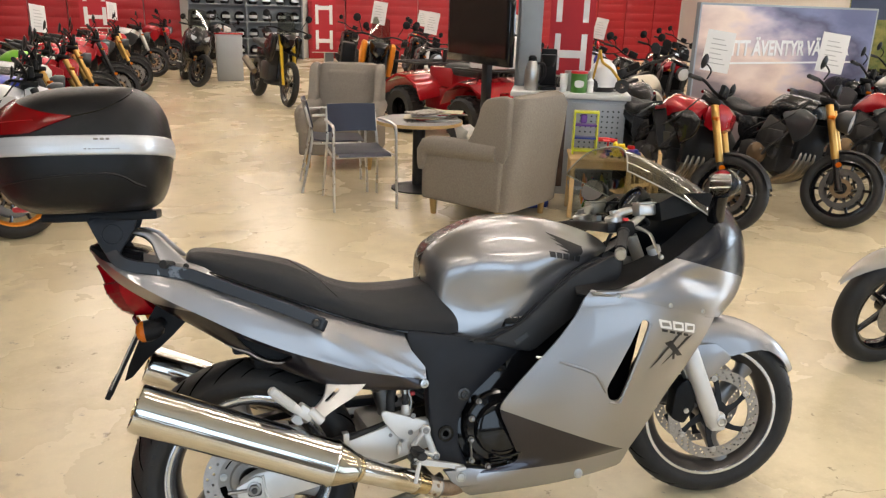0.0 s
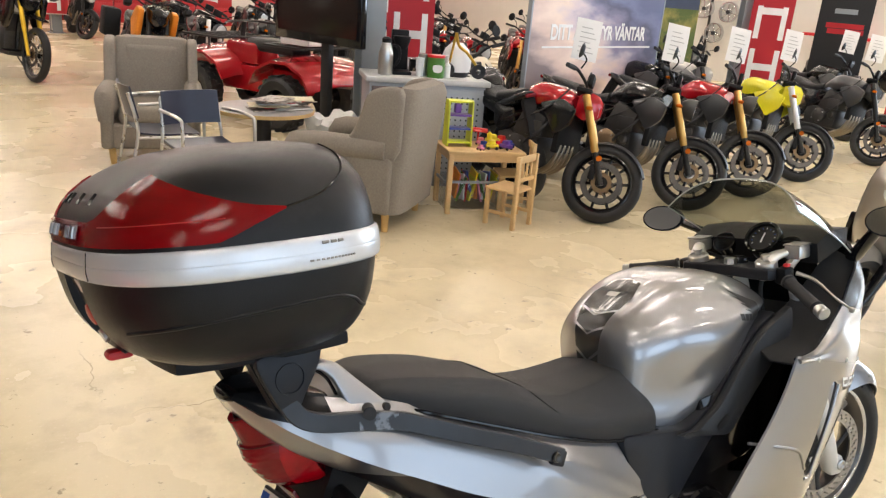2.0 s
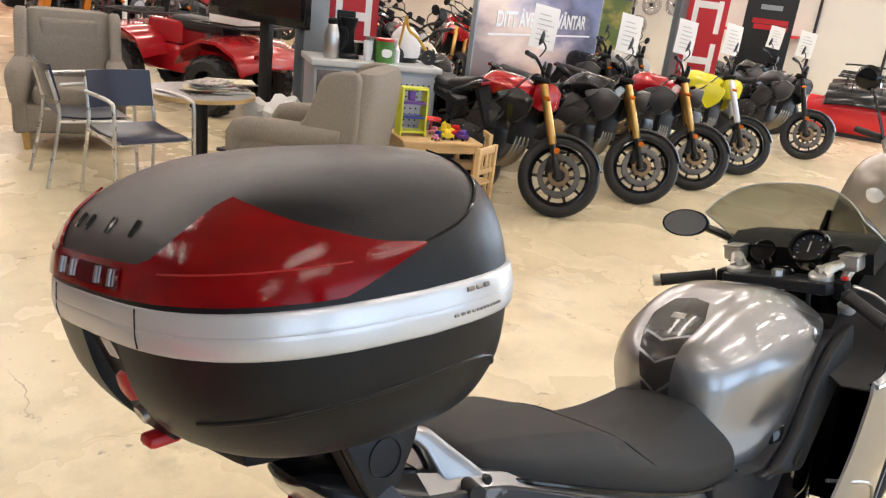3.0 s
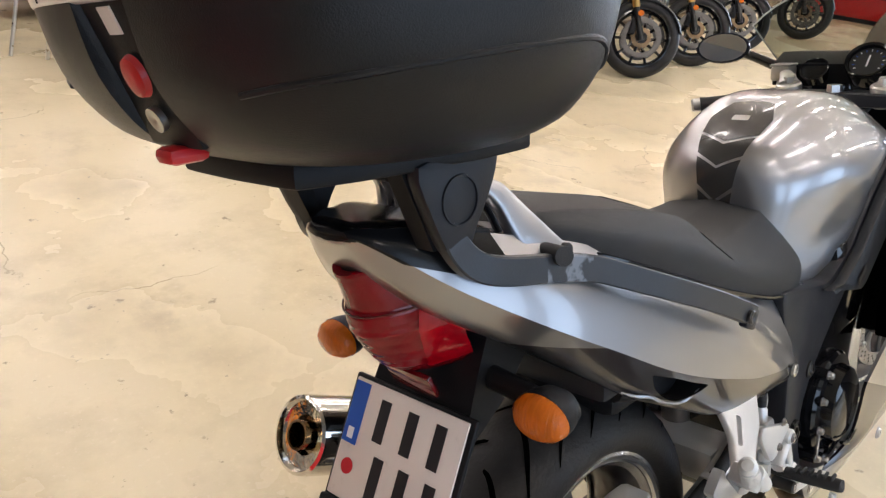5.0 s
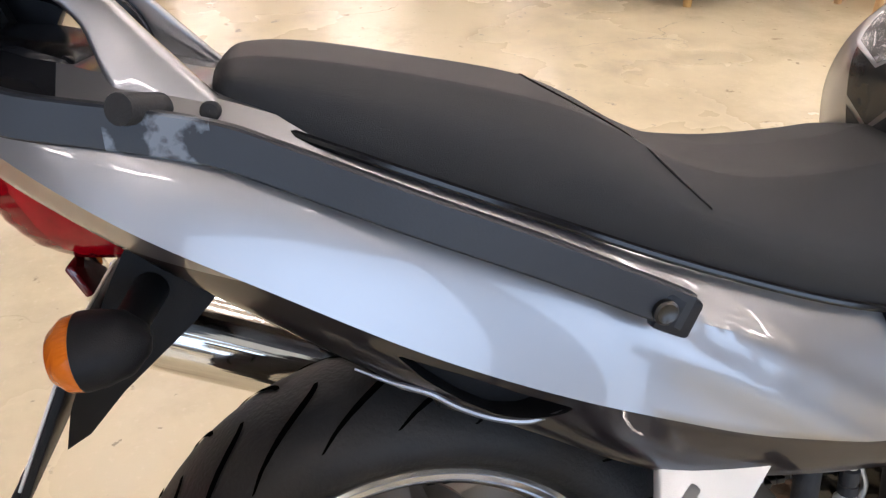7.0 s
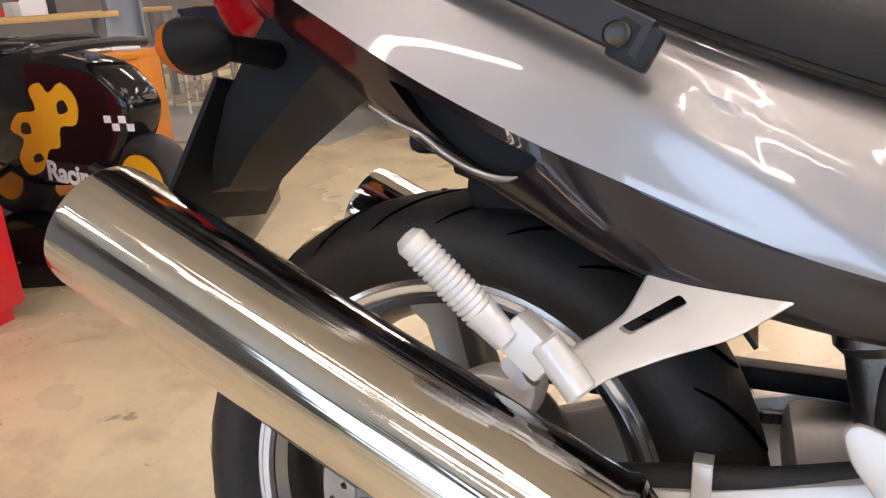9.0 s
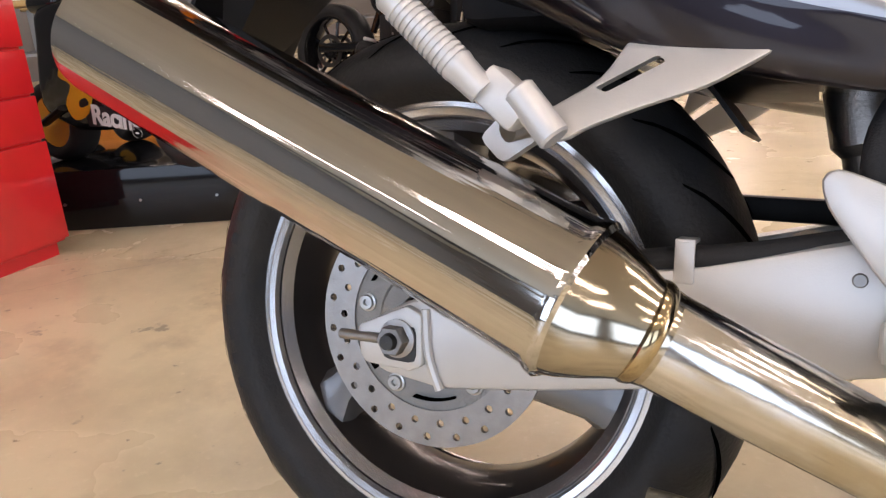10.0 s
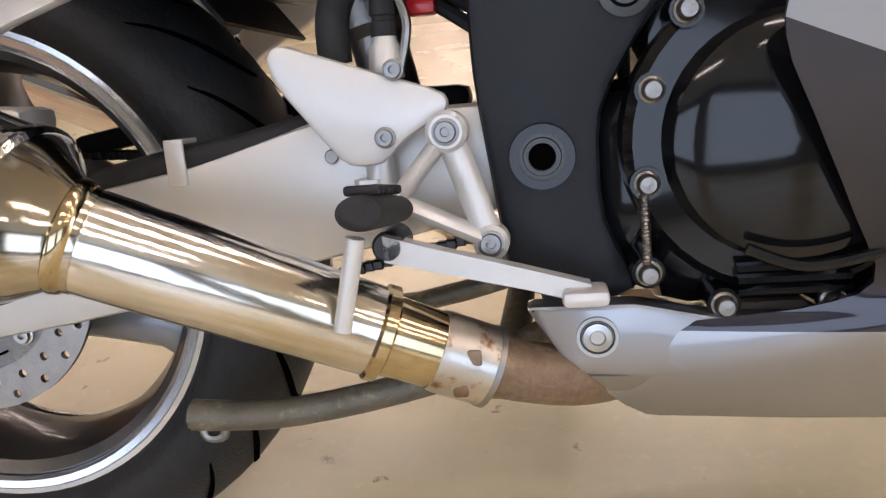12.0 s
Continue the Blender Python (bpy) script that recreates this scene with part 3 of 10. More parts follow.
# seat: x, top z, then shoulder, side, seam
seat = part("seat", body([
    (-0.130, 0.935, 0.060, 0.934, 0.090, 0.928, 0.096, 0.915),
    (-0.110, 0.948, 0.080, 0.945, 0.112, 0.930, 0.115, 0.908),
    (-0.050, 0.945, 0.105, 0.940, 0.136, 0.915, 0.138, 0.885),
    (0.050, 0.926, 0.120, 0.918, 0.152, 0.885, 0.152, 0.842),
    (0.130, 0.906, 0.125, 0.894, 0.158, 0.855, 0.157, 0.806),
    (0.180, 0.884, 0.125, 0.870, 0.160, 0.832, 0.159, 0.785),
    (0.240, 0.848, 0.120, 0.836, 0.162, 0.803, 0.161, 0.760),
    (0.310, 0.823, 0.112, 0.814, 0.164, 0.775, 0.163, 0.732),
    (0.390, 0.813, 0.100, 0.805, 0.165, 0.752, 0.164, 0.706),
    (0.470, 0.815, 0.090, 0.806, 0.163, 0.738, 0.163, 0.686),
    (0.530, 0.822, 0.082, 0.808, 0.155, 0.730, 0.157, 0.674),
    (0.575, 0.805, 0.070, 0.790, 0.140, 0.720, 0.146, 0.670),
    (0.600, 0.770, 0.060, 0.760, 0.122, 0.712, 0.130, 0.672),
], 5, 5, (1,)), SEAT_VINYL, bike, "black grained vinyl dual seat", angle=75)
both("piping", tube([(-0.13, -0.098, 0.912), (-0.05, -0.141, 0.882), (0.1, -0.158, 0.817), (0.24, -0.165, 0.757), (0.39, -0.168, 0.703), (0.53, -0.160, 0.671), (0.58, -0.148, 0.667)], 0.004, 8), GLOSS_BLACK, seat)

seat_tree = BVHTree.FromPolygons([v.co for v in seat.data.vertices], [list(p.vertices) for p in seat.data.polygons])
line = []
for u in np.linspace(-0.158, 0.158, 21):
    hit, _, _, _ = seat_tree.ray_cast(Vector((0.14 + 0.11 * (u / 0.158) ** 2, u, 1.2)), Vector((0, 0, -1)))
    if hit is not None:
        line.append((hit.x, hit.y, hit.z + 0.0005))
part("seat_seam", tube(line, 0.0012, 6, 1), GLOSS_BLACK, seat)

# tank: x, top z, then shoulder, widest, lower, bottom seam
tank_shell = body([
    (0.497, 0.870, 0.025, 0.868, 0.040, 0.845, 0.030, 0.815, 0.015, 0.805),
    (0.505, 0.893, 0.050, 0.888, 0.082, 0.845, 0.080, 0.780, 0.060, 0.760),
    (0.530, 0.922, 0.075, 0.914, 0.128, 0.850, 0.128, 0.745, 0.120, 0.705),
    (0.570, 0.944, 0.095, 0.932, 0.162, 0.850, 0.148, 0.725, 0.145, 0.672),
    (0.640, 0.972, 0.110, 0.958, 0.196, 0.855, 0.168, 0.715, 0.158, 0.652),
    (0.720, 0.990, 0.115, 0.976, 0.212, 0.860, 0.188, 0.735, 0.166, 0.660),
    (0.800, 0.994, 0.115, 0.980, 0.214, 0.870, 0.198, 0.770, 0.178, 0.702),
    (0.880, 0.984, 0.110, 0.972, 0.206, 0.885, 0.198, 0.820, 0.186, 0.772),
    (0.960, 0.965, 0.100, 0.955, 0.186, 0.888, 0.182, 0.845, 0.172, 0.820),
    (1.040, 0.938, 0.085, 0.930, 0.158, 0.886, 0.156, 0.862, 0.148, 0.850),
    (1.095, 0.912, 0.060, 0.906, 0.118, 0.884, 0.118, 0.872, 0.110, 0.866),
], 8, 8).moved(Matrix.Diagonal((1, 0.885, 1, 1)))
for i, (x, y, z) in enumerate(tank_shell.v):
    d2 = ((x - 0.655) / 0.115) ** 2 + ((z - 0.775) / 0.075) ** 2
    x += 0.022 * min(1.0, max(0.0, (0.78 - x) / 0.27))
    tank_shell.v[i] = (x, y - math.copysign(min(abs(y), 0.012 * math.exp(-d2 * d2)), y), z)
tank = part("fuel_tank", tank_shell, SILVER, bike, "silver painted fuel tank")

# main frame and the black panels under the tank
frame_out = [(0.505, 0.30), (0.545, 0.284), (0.60, 0.289), (0.572, 0.345), (0.572, 0.42), (0.612, 0.485), (0.70, 0.555), (0.82, 0.64), (0.93, 0.72), (1.03, 0.80), (1.06, 0.86), (0.96, 0.83), (0.87, 0.77), (0.77, 0.69), (0.66, 0.652), (0.56, 0.672), (0.43, 0.70), (0.445, 0.64), (0.487, 0.575), (0.488, 0.45)]
main_frame = part("main_frame", prism(chamfered(frame_out, 0.02), -0.172, -0.120, r=0.008), FRAME_BLACK, bike, "satin black aluminium frame spar")
part("frame_spar", prism(chamfered(frame_out, 0.02), 0.120, 0.172, r=0.008), FRAME_BLACK, bike)
both("tank_side_panel", prism(chamfered([(0.60, 0.655), (0.67, 0.648), (0.77, 0.688), (0.87, 0.768), (0.96, 0.825), (1.10, 0.87), (1.10, 0.80), (0.98, 0.72), (0.80, 0.60)], 0.02), -0.196, -0.172, r=0.008), PANEL_BLACK, bike, "black plastic infill panel")
both("warning_label", box(0.765, -0.1995, 0.645, 0.045, 0.001, 0.014).moved(Matrix.Translation((0.765, 0, 0.645)) @ Matrix.Rotation(radians(-28), 4, "Y") @ Matrix.Translation((-0.765, 0, -0.645))), DARK_STEEL, main_frame)


def bolt(p, r=0.012, mt=None, parent=None, h=0.006, name="bolt"):
    return part(name, lathe(p, (0, -1, 0), [(0, 1e-4), (0, r * 1.25), (h * 0.4, r * 1.25), (h * 0.5, r), (h, r * 0.9), (h, r * 0.45), (h * 0.4, r * 0.4), (h * 0.4, 1e-4)], 18), mt or ALU_BRIGHT, parent)


part("pivot_nut", lathe((0.533, -0.172, 0.392), (0, -1, 0), [(0, 1e-4), (0, 0.023), (0.003, 0.023), (0.005, 0.019), (0.003, 0.018), (0.003, 0.0135), (0.005, 0.0130), (0.005, 0.0095), (-0.03, 0.009)], 32), DARK_STEEL, main_frame, "dark steel swingarm pivot nut")
part("pivot_washer", lathe((0.533, -0.172, 0.392), (0, -1, 0), [(0.004, 0.0098), (0.0062, 0.0100), (0.0062, 0.0128), (0.004, 0.0132)], 28), DARK_STEEL, main_frame)
part("pivot_bore", cyl((0.533, -0.150, 0.392), (0.533, -0.1732, 0.392), 0.0095, seg=16), GROOVE, main_frame)
part("pivot_ring", lathe((0.533, -0.172, 0.392), (0, -1, 0), [(0, 0.0165), (0.0065, 0.0165), (0.0065, 0.0225), (0, 0.0235)], 28), GLOSS_BLACK, main_frame)
part("engine_mount_nut", lathe((0.593, -0.172, 0.497), (0, -1, 0), [(0, 1e-4), (0, 0.018), (0.003, 0.018), (0.004, 0.012), (0.007, 0.010), (0.007, 0.005), (0.003, 0.004), (0.003, 1e-4)], 24), DARK_STEEL, main_frame)

# engine
engine = part("engine", box(0.78, 0, 0.42, 0.36, 0.33, 0.30, 0.03), GLOSS_BLACK, bike, "black liquid-cooled engine")
part("cylinder_block", box(0.86, 0, 0.60, 0.28, 0.34, 0.22, 0.03), GLOSS_BLACK, engine)
part("gearbox", box(0.66, 0, 0.36, 0.2, 0.30, 0.16, 0.03), GLOSS_BLACK, engine)
part("clutch_cover", lathe((0.690, -0.155, 0.395), (0, -1, 0), [(0, 0.105), (0.03, 0.104), (0.036, 0.098), (0.038, 0.080), (0.058, 0.075), (0.066, 0.060), (0.068, 1e-4)], 40), GLOSS_BLACK, engine, "gloss black clutch cover")
part("cover_rib", tube([(0.655, -0.224, 0.33), (0.69, -0.228, 0.318), (0.74, -0.224, 0.325)], 0.004, 8), GLOSS_BLACK, engine)
for bx, bz in ((0.628, 0.478), (0.605, 0.431), (0.600, 0.371), (0.599, 0.311), (0.647, 0.287), (0.715, 0.286)):
    part("cover_bolt", lathe((bx, -0.196, bz), (0, -1, 0), [(0, 1e-4), (0, 0.0085), (0.002, 0.0088), (0.003, 0.0072), (0.009, 0.0066), (0.0105, 0.0052), (0.011, 1e-4)], 14), STEEL, engine)
    part("boss", cyl((bx, -0.15, bz), (bx, -0.196, bz), 0.012, 0.011, 14), GLOSS_BLACK, engine)
part("cover_bracket", lathe((0.598, -0.198, 0.316), (0.001, 0, 1), [(0, 1e-4)] + [(0.050 * k / 40, 0.0026 + 0.0009 * (k % 2)) for k in range(41)] + [(0.050, 1e-4)], 10), STEEL, engine, "threaded stud")
for k in range(3):
    part("fin", box(0.69, -0.198, 0.296 + 0.008 * k, 0.07, 0.01, 0.004), GLOSS_BLACK, engine)
part("radiator", box(1.08, 0, 0.58, 0.04, 0.36, 0.34, 0.01), PLASTIC, bike)

# side fairing: z, rear x, front x, then y at the rear edge, belly and front edge
fairing_rows = [
    (0.815, 1.090, 1.440, 0.232, 0.244, 0.196), (0.775, 0.940, 1.440, 0.284, 0.288, 0.200), (0.710, 0.892, 1.425, 0.282, 0.290, 0.206),
    (0.640, 0.830, 1.395, 0.276, 0.289, 0.212), (0.560, 0.745, 1.335, 0.266, 0.284, 0.214), (0.490, 0.680, 1.272, 0.254, 0.276, 0.214),
    (0.455, 0.672, 1.240, 0.246, 0.270, 0.212), (0.410, 0.690, 1.205, 0.238, 0.262, 0.208), (0.350, 0.716, 1.165, 0.226, 0.248, 0.198),
    (0.305, 0.732, 1.135, 0.214, 0.234, 0.188), (0.285, 0.690, 1.122, 0.206, 0.226, 0.182), (0.270, 0.590, 1.114, 0.192, 0.220, 0.176),
    (0.240, 0.560, 1.104, 0.188, 0.207, 0.163), (0.208, 0.596, 1.092, 0.176, 0.188, 0.140), (0.192, 0.640, 1.06, 0.125, 0.135, 0.100), (0.184, 0.70, 1.03, 0.02, 0.02, 0.02),
]
rows = []
for z, xr, xf, yr, ym, yf in spline(fairing_rows, 3):
    edge = spline([(xr, yr), (xr + 0.25 * (xf - xr), yr * 0.35 + ym * 0.65 + 0.004), (xr + 0.55 * (xf - xr), ym), (xr + 0.8 * (xf - xr), ym * 0.6 + yf * 0.4), (xf, yf)], 6)
    rows.append([(x, -y, z) for x, y in edge])
fair_shell = thick(bisected(sheet(rows), (1.02, 0, 0.757), (0.28, 0, 1), True), -0.006)
slot_out = chamfered([(1.098, 0.685), (1.124, 0.674), (1.034, 0.446), (0.996, 0.455), (0.986, 0.492), (1.061, 0.617)], 0.014)
slot_cut = prism(slot_out, -0.36, -0.15)
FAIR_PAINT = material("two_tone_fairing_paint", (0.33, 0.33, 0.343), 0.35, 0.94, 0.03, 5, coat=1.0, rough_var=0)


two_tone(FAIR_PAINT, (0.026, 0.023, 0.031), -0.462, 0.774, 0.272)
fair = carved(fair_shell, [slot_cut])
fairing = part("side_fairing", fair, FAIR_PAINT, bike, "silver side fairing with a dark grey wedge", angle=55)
part("vent_duct", prism(chamfered([(1.085, 0.71), (1.140, 0.70), (1.055, 0.43), (0.985, 0.43), (0.975, 0.50), (1.04, 0.62)], 0.01), -0.245, -0.18), GROOVE, fairing, "black cooling duct")
fair_tree = BVHTree.FromPolygons([Vector(p) for p in fair_shell.v], [f for f in fair_shell.f])


def on_fairing(x, z, out=0.0):
    hit, _, _, _ = fair_tree.ray_cast(Vector((x, -0.6, z)), Vector((0, 1, 0)))
    return (x, (hit.y if hit is not None else -0.25) - out, z)


part("panel_seam", tube([on_fairing(x, z, 0.001) for x, z in ((0.785, 0.600), (0.858, 0.579), (0.937, 0.546), (0.963, 0.518), (0.985, 0.480))], 0.0042, 8), SILVER, fairing)
part("vent_lip", tube([on_fairing(x, z, -0.001) for x, z in ((1.130, 0.668), (1.10, 0.595), (1.05, 0.468), (1.036, 0.438), (1.0, 0.448))], 0.0045, 8), SILVER, fairing)
for bx, by, bz in ((0.946, -0.281, 0.712), (0.918, -0.224, 0.232)):
    bolt((bx, by, bz), 0.011, ALU_BRIGHT, fairing)
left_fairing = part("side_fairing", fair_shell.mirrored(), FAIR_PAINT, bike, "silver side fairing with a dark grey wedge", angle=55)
heel_tip = prism(chamfered([(0.515, 0.2935), (0.590, 0.2925), (0.640, 0.281), (0.715, 0.276), (0.715, 0.240), (0.60, 0.2385), (0.545, 0.2435)], 0.005), -0.203, -0.180, r=0.004).join(thick(sheet([[(0.541, -0.199, 0.2445), (0.570, -0.199, 0.2425), (0.600, -0.197, 0.241)], [(0.572, -0.188, 0.226), (0.595, -0.188, 0.223), (0.622, -0.186, 0.221)], [(0.606, -0.170, 0.207), (0.624, -0.170, 0.204), (0.645, -0.170, 0.202)]]), 0.003))
both("belly_tip", heel_tip, SILVER, bike)
part("belly_bolt", lathe((0.563, -0.2035, 0.270), (0, -1, 0), [(0, 1e-4), (0, 0.0145), (0.0012, 0.0142), (0.0012, 0.0120), (-0.0006, 0.0116), (-0.0006, 0.0105), (0.0022, 0.0098), (0.0030, 0.0055), (0.0014, 0.0046), (0.0014, 1e-4)], 28), ALU_BRIGHT, bike, "recessed alloy panel bolt")
part("bolt_gap", lathe((0.563, -0.2035, 0.270), (0, -1, 0), [(0.0004, 0.0106), (0.0010, 0.0108), (0.0010, 0.0122), (0.0004, 0.0124)], 28), DARK_STEEL, bike)


def printed(outlines, origin, u, w, toward, mesh, lift=0.0012):
    """Flat print laid on a surface: outlines in (u, w) are thrown along a direction onto the mesh."""
    tree = BVHTree.FromPolygons([Vector(p) for p in mesh.v], [f for f in mesh.f])
    o, u, w, d = Vector(origin), Vector(u), Vector(w), Vector(toward).normalized()
    out = Mesh()
    for line in outlines:
        bm = bmesh.new()
        bm.faces.new([bm.verts.new((a, b, 0)) for a, b in line])
        bmesh.ops.triangulate(bm, faces=bm.faces)
        for _ in range(3):
            long = [e for e in bm.edges if e.calc_length() > 0.010]
            if long:
                bmesh.ops.subdivide_edges(bm, edges=long, cuts=1)
                bmesh.ops.triangulate(bm, faces=[f for f in bm.faces if len(f.verts) > 3])
        bm.verts.index_update()
        verts = []
        for v in bm.verts:
            p = o + u * v.co.x + w * v.co.y
            hit, _, _, _ = tree.ray_cast(p, d)
            verts.append((hit if hit is not None else p + d * 0.2) - d * lift)
        out.add(verts, [[v.index for v in f.verts] for f in bm.faces])
        bm.free()
    return out


# printed marks on the fairing and tank as plain shapes
side = ((0, -0.6, 0), (1, 0, 0), (0, 0, 1), (0, 1, 0))
blocks = [[(1.160 + k * 0.050, 0.653 - 0.013 * k), (1.205 + k * 0.050, 0.642 - 0.013 * k), (1.197 + k * 0.052, 0.668 - 0.012 * k), (1.152 + k * 0.052, 0.680 - 0.012 * k)] for k in range(3)]
part("side_graphic", printed(blocks, *side, fair_shell), WHITE_INK, fairing)
cores = [[(sum(p[0] for p in bl) / 4 + 0.62 * (a - sum(p[0] for p in bl) / 4), sum(p[1] for p in bl) / 4 + 0.45 * (b - sum(p[1] for p in bl) / 4)) for a, b in bl] for bl in blocks]
part("graphic_core", printed(cores, *side, fair_shell, 0.0020), STEEL, fairing)
slashes = [[(1.130, 0.528), (1.160, 0.548), (1.256, 0.633), (1.222, 0.618)], [(1.174, 0.532), (1.204, 0.550), (1.300, 0.614), (1.270, 0.608)], [(1.180, 0.604), (1.206, 0.608), (1.266, 0.550), (1.240, 0.554)], [(1.216, 0.578), (1.226, 0.584), (1.232, 0.545), (1.222, 0.545)]]
bars = [[(1.166 + 0.030 * k, 0.641 - 0.0085 * k), (1.188 + 0.030 * k, 0.635 - 0.0085 * k), (1.187 + 0.030 * k, 0.643 - 0.0085 * k), (1.165 + 0.030 * k, 0.649 - 0.0085 * k)] for k in range(4)]
part("slash_graphic", printed(slashes + bars, *side, fair_shell), INK, fairing)
for s in (-1, 1):
    tank_side = ((0, s * 0.6, 0), (1, 0, 0), (0, 0, 1), (0, -s, -0.05))
    wing = [[(0.874 + 0.010 * k, 0.966 - 0.018 * k), (0.930 + 0.010 * k, 0.940 - 0.014 * k), (0.988, 0.914 - 0.005 * k), (0.978, 0.904 - 0.005 * k), (0.922 + 0.010 * k, 0.926 - 0.013 * k)] for k in range(4)]
    word = [[(0.868 + 0.0225 * k, 0.892 - 0.0048 * k), (0.887 + 0.0225 * k, 0.888 - 0.0048 * k), (0.887 + 0.0225 * k, 0.905 - 0.0048 * k), (0.868 + 0.0225 * k, 0.909 - 0.0048 * k)] for k in range(5)]
    part("tank_badge", printed(wing + word, *tank_side, tank_shell), INK, tank, "black winged mark")
PAD = material("glossy_tank_pad", (0.03, 0.029, 0.028), 0.25, 0.0, 0.1, 30, coat=0.5)
pad_dir = ((-0.074, 0, 1.50), (0, 1, 0), (1, 0, 1), (1, 0, -1))
ride = lambda i, w0, w1, cut: [(-w0, i), (0, i - cut), (w0, i), (w1, i + 0.031), (0, i + 0.031 - cut), (-w1, i + 0.031)]
chevrons = [ride(-0.066, 0.026, 0.033, 0.012), ride(-0.030, 0.034, 0.042, 0.014), ride(0.006, 0.043, 0.052, 0.016)]
part("tank_pad", printed(chevrons + [[(-0.054, 0.042), (0, 0.026), (0.054, 0.042), (0.060, 0.075), (0.040, 0.115), (0, 0.125), (-0.040, 0.115), (-0.060, 0.075)]], *pad_dir, tank_shell), PAD, tank, "dark chevron tank pad")
part("pad_mark", printed([[(-0.016, 0.070), (0.016, 0.070), (0.016, 0.082), (-0.016, 0.082)]], *pad_dir, tank_shell, 0.002), STEEL, tank)

# upper cowl: top edge, widest line and lower edge of the right half, from beside the tank round to the nose
cowl_rows = [
    (0.940, 0.284, 0.774, 0.942, 0.289, 0.772, 0.945, 0.291, 0.768), (1.030, 0.281, 0.772, 1.027, 0.290, 0.762, 1.022, 0.292, 0.750), (1.100, 0.272, 0.790, 1.102, 0.286, 0.760, 1.100, 0.291, 0.729),
    (1.170, 0.262, 0.817, 1.180, 0.278, 0.768, 1.190, 0.280, 0.704), (1.250, 0.248, 0.846, 1.270, 0.264, 0.776, 1.280, 0.262, 0.679), (1.340, 0.225, 0.886, 1.380, 0.234, 0.780, 1.370, 0.232, 0.656),
    (1.430, 0.203, 0.938, 1.475, 0.197, 0.790, 1.430, 0.192, 0.645), (1.490, 0.145, 0.985, 1.575, 0.132, 0.790, 1.490, 0.122, 0.630), (1.530, 0.075, 1.006, 1.628, 0.066, 0.776, 1.530, 0.060, 0.624), (1.542, 0.0, 1.012, 1.644, 0.0, 0.770, 1.545, 0.0, 0.622)]
rings = []
for xt, yt, zt, xm, ym, zm, xb, yb, zb in spline(cowl_rows, 5):
    hump = ((xt + 2 * xm) / 3 + 0.010 * (xm - xt > 0.03), (yt + ym) / 2 + 0.006, zt * 0.55 + zm * 0.45)
    low_ = ((xm + 2 * xb) / 3 + 0.3 * max(0.0, xm - xb), (ym + yb) / 2 + 0.004, zm * 0.4 + zb * 0.6)
    rings.append([(p[0], -max(p[1], 0.0), p[2]) for p in spline([(xt, yt, zt), hump, (xm, ym, zm), low_, (xb, yb, zb)], 4)])
# a hollow under the screen's shoulder, where the air passes
for ring_ in rings:
    for i, (x, y, z) in enumerate(ring_):
        d2 = ((x - 1.33) / 0.085) ** 2 + ((z - 0.770 + 0.25 * (x - 1.33)) / 0.026) ** 2
        ring_[i] = (x, min(0.0, y + 0.016 * math.exp(-d2)), z)
cowl_half = bisected(sheet(rings), (1.25, 0, 0.843), (0.28, 0, 1))
cowl_all = thick(Mesh().join(cowl_half).join(cowl_half.mirrored()), -0.004)
for i, f in enumerate(cowl_all.f):
    fx, fz = (sum(cowl_all.v[v][k] for v in f) / len(f) for k in (0, 2))
    cowl_all.m[i] = 1 if fz < 0.843 - 0.28 * (fx - 1.25) else 0
cowl = part("upper_cowl", cowl_all, [NAVY, SILVER], bike, "silver upper cowl with a near-black screen surround")
cowl_tree = BVHTree.FromPolygons([Vector(p) for p in cowl_all.v], [f for f in cowl_all.f])
for bx, bz in ((1.026, 0.757), (1.203, 0.712), (1.335, 0.678)):
    hit, _, _, _ = cowl_tree.ray_cast(Vector((bx, -0.6, bz)), Vector((0, 1, 0)))
    part("panel_screw", lathe(hit, (0, -1, 0), [(0, 1e-4), (0, 0.0075), (0.002, 0.007), (0.003, 0.003), (0.001, 1e-4)], 14), ALU_BRIGHT, cowl)
both("cowl_seam", tube([(x, -y - 0.0015, z) for *_, x, y, z in spline(cowl_rows[1:7], 4)], 0.0016, 6, 1), INK, cowl)
both("cowl_edge", tube([(x, -y + 0.001, z + 0.001) for x, y, z, *_ in spline(cowl_rows[:8], 4)], 0.0035, 8, 1), NAVY, cowl)

# windscreen
screen_rows = []
for v in range(11):
    t = v / 10
    row_ = []
    for i in range(21):
        u = -1 + i / 10
        a2, a4 = u * u, u**4
        base = Vector((1.540 - 0.115 * a2, 0.203 * u, 1.012 - 0.067 * a2))
        mid = Vector((1.395 - 0.075 * a2, 0.214 * u, 1.118 - 0.050 * a2 - 0.052 * a4))
        tip = Vector((1.170 - 0.020 * a2 - 0.030 * a4, 0.200 * u, 1.190 - 0.025 * a2 - 0.055 * a4))
        row_.append(tuple(base * (1 - t) ** 2 + mid * 2 * t * (1 - t) * 1.0 + tip * t * t))
    screen_rows.append(row_)
windscreen = part("windscreen", thick(sheet(screen_rows), 0.003), SCREEN, bike, "smoked clear windscreen")
rim_path = [screen_rows[k][0] for k in range(11)] + screen_rows[10][1:-1] + [screen_rows[k][20] for k in range(10, -1, -1)]
part("screen_edge", tube([tuple(p) for p in rim_path], 0.0021, 6, 1), EDGE_CLEAR, windscreen)

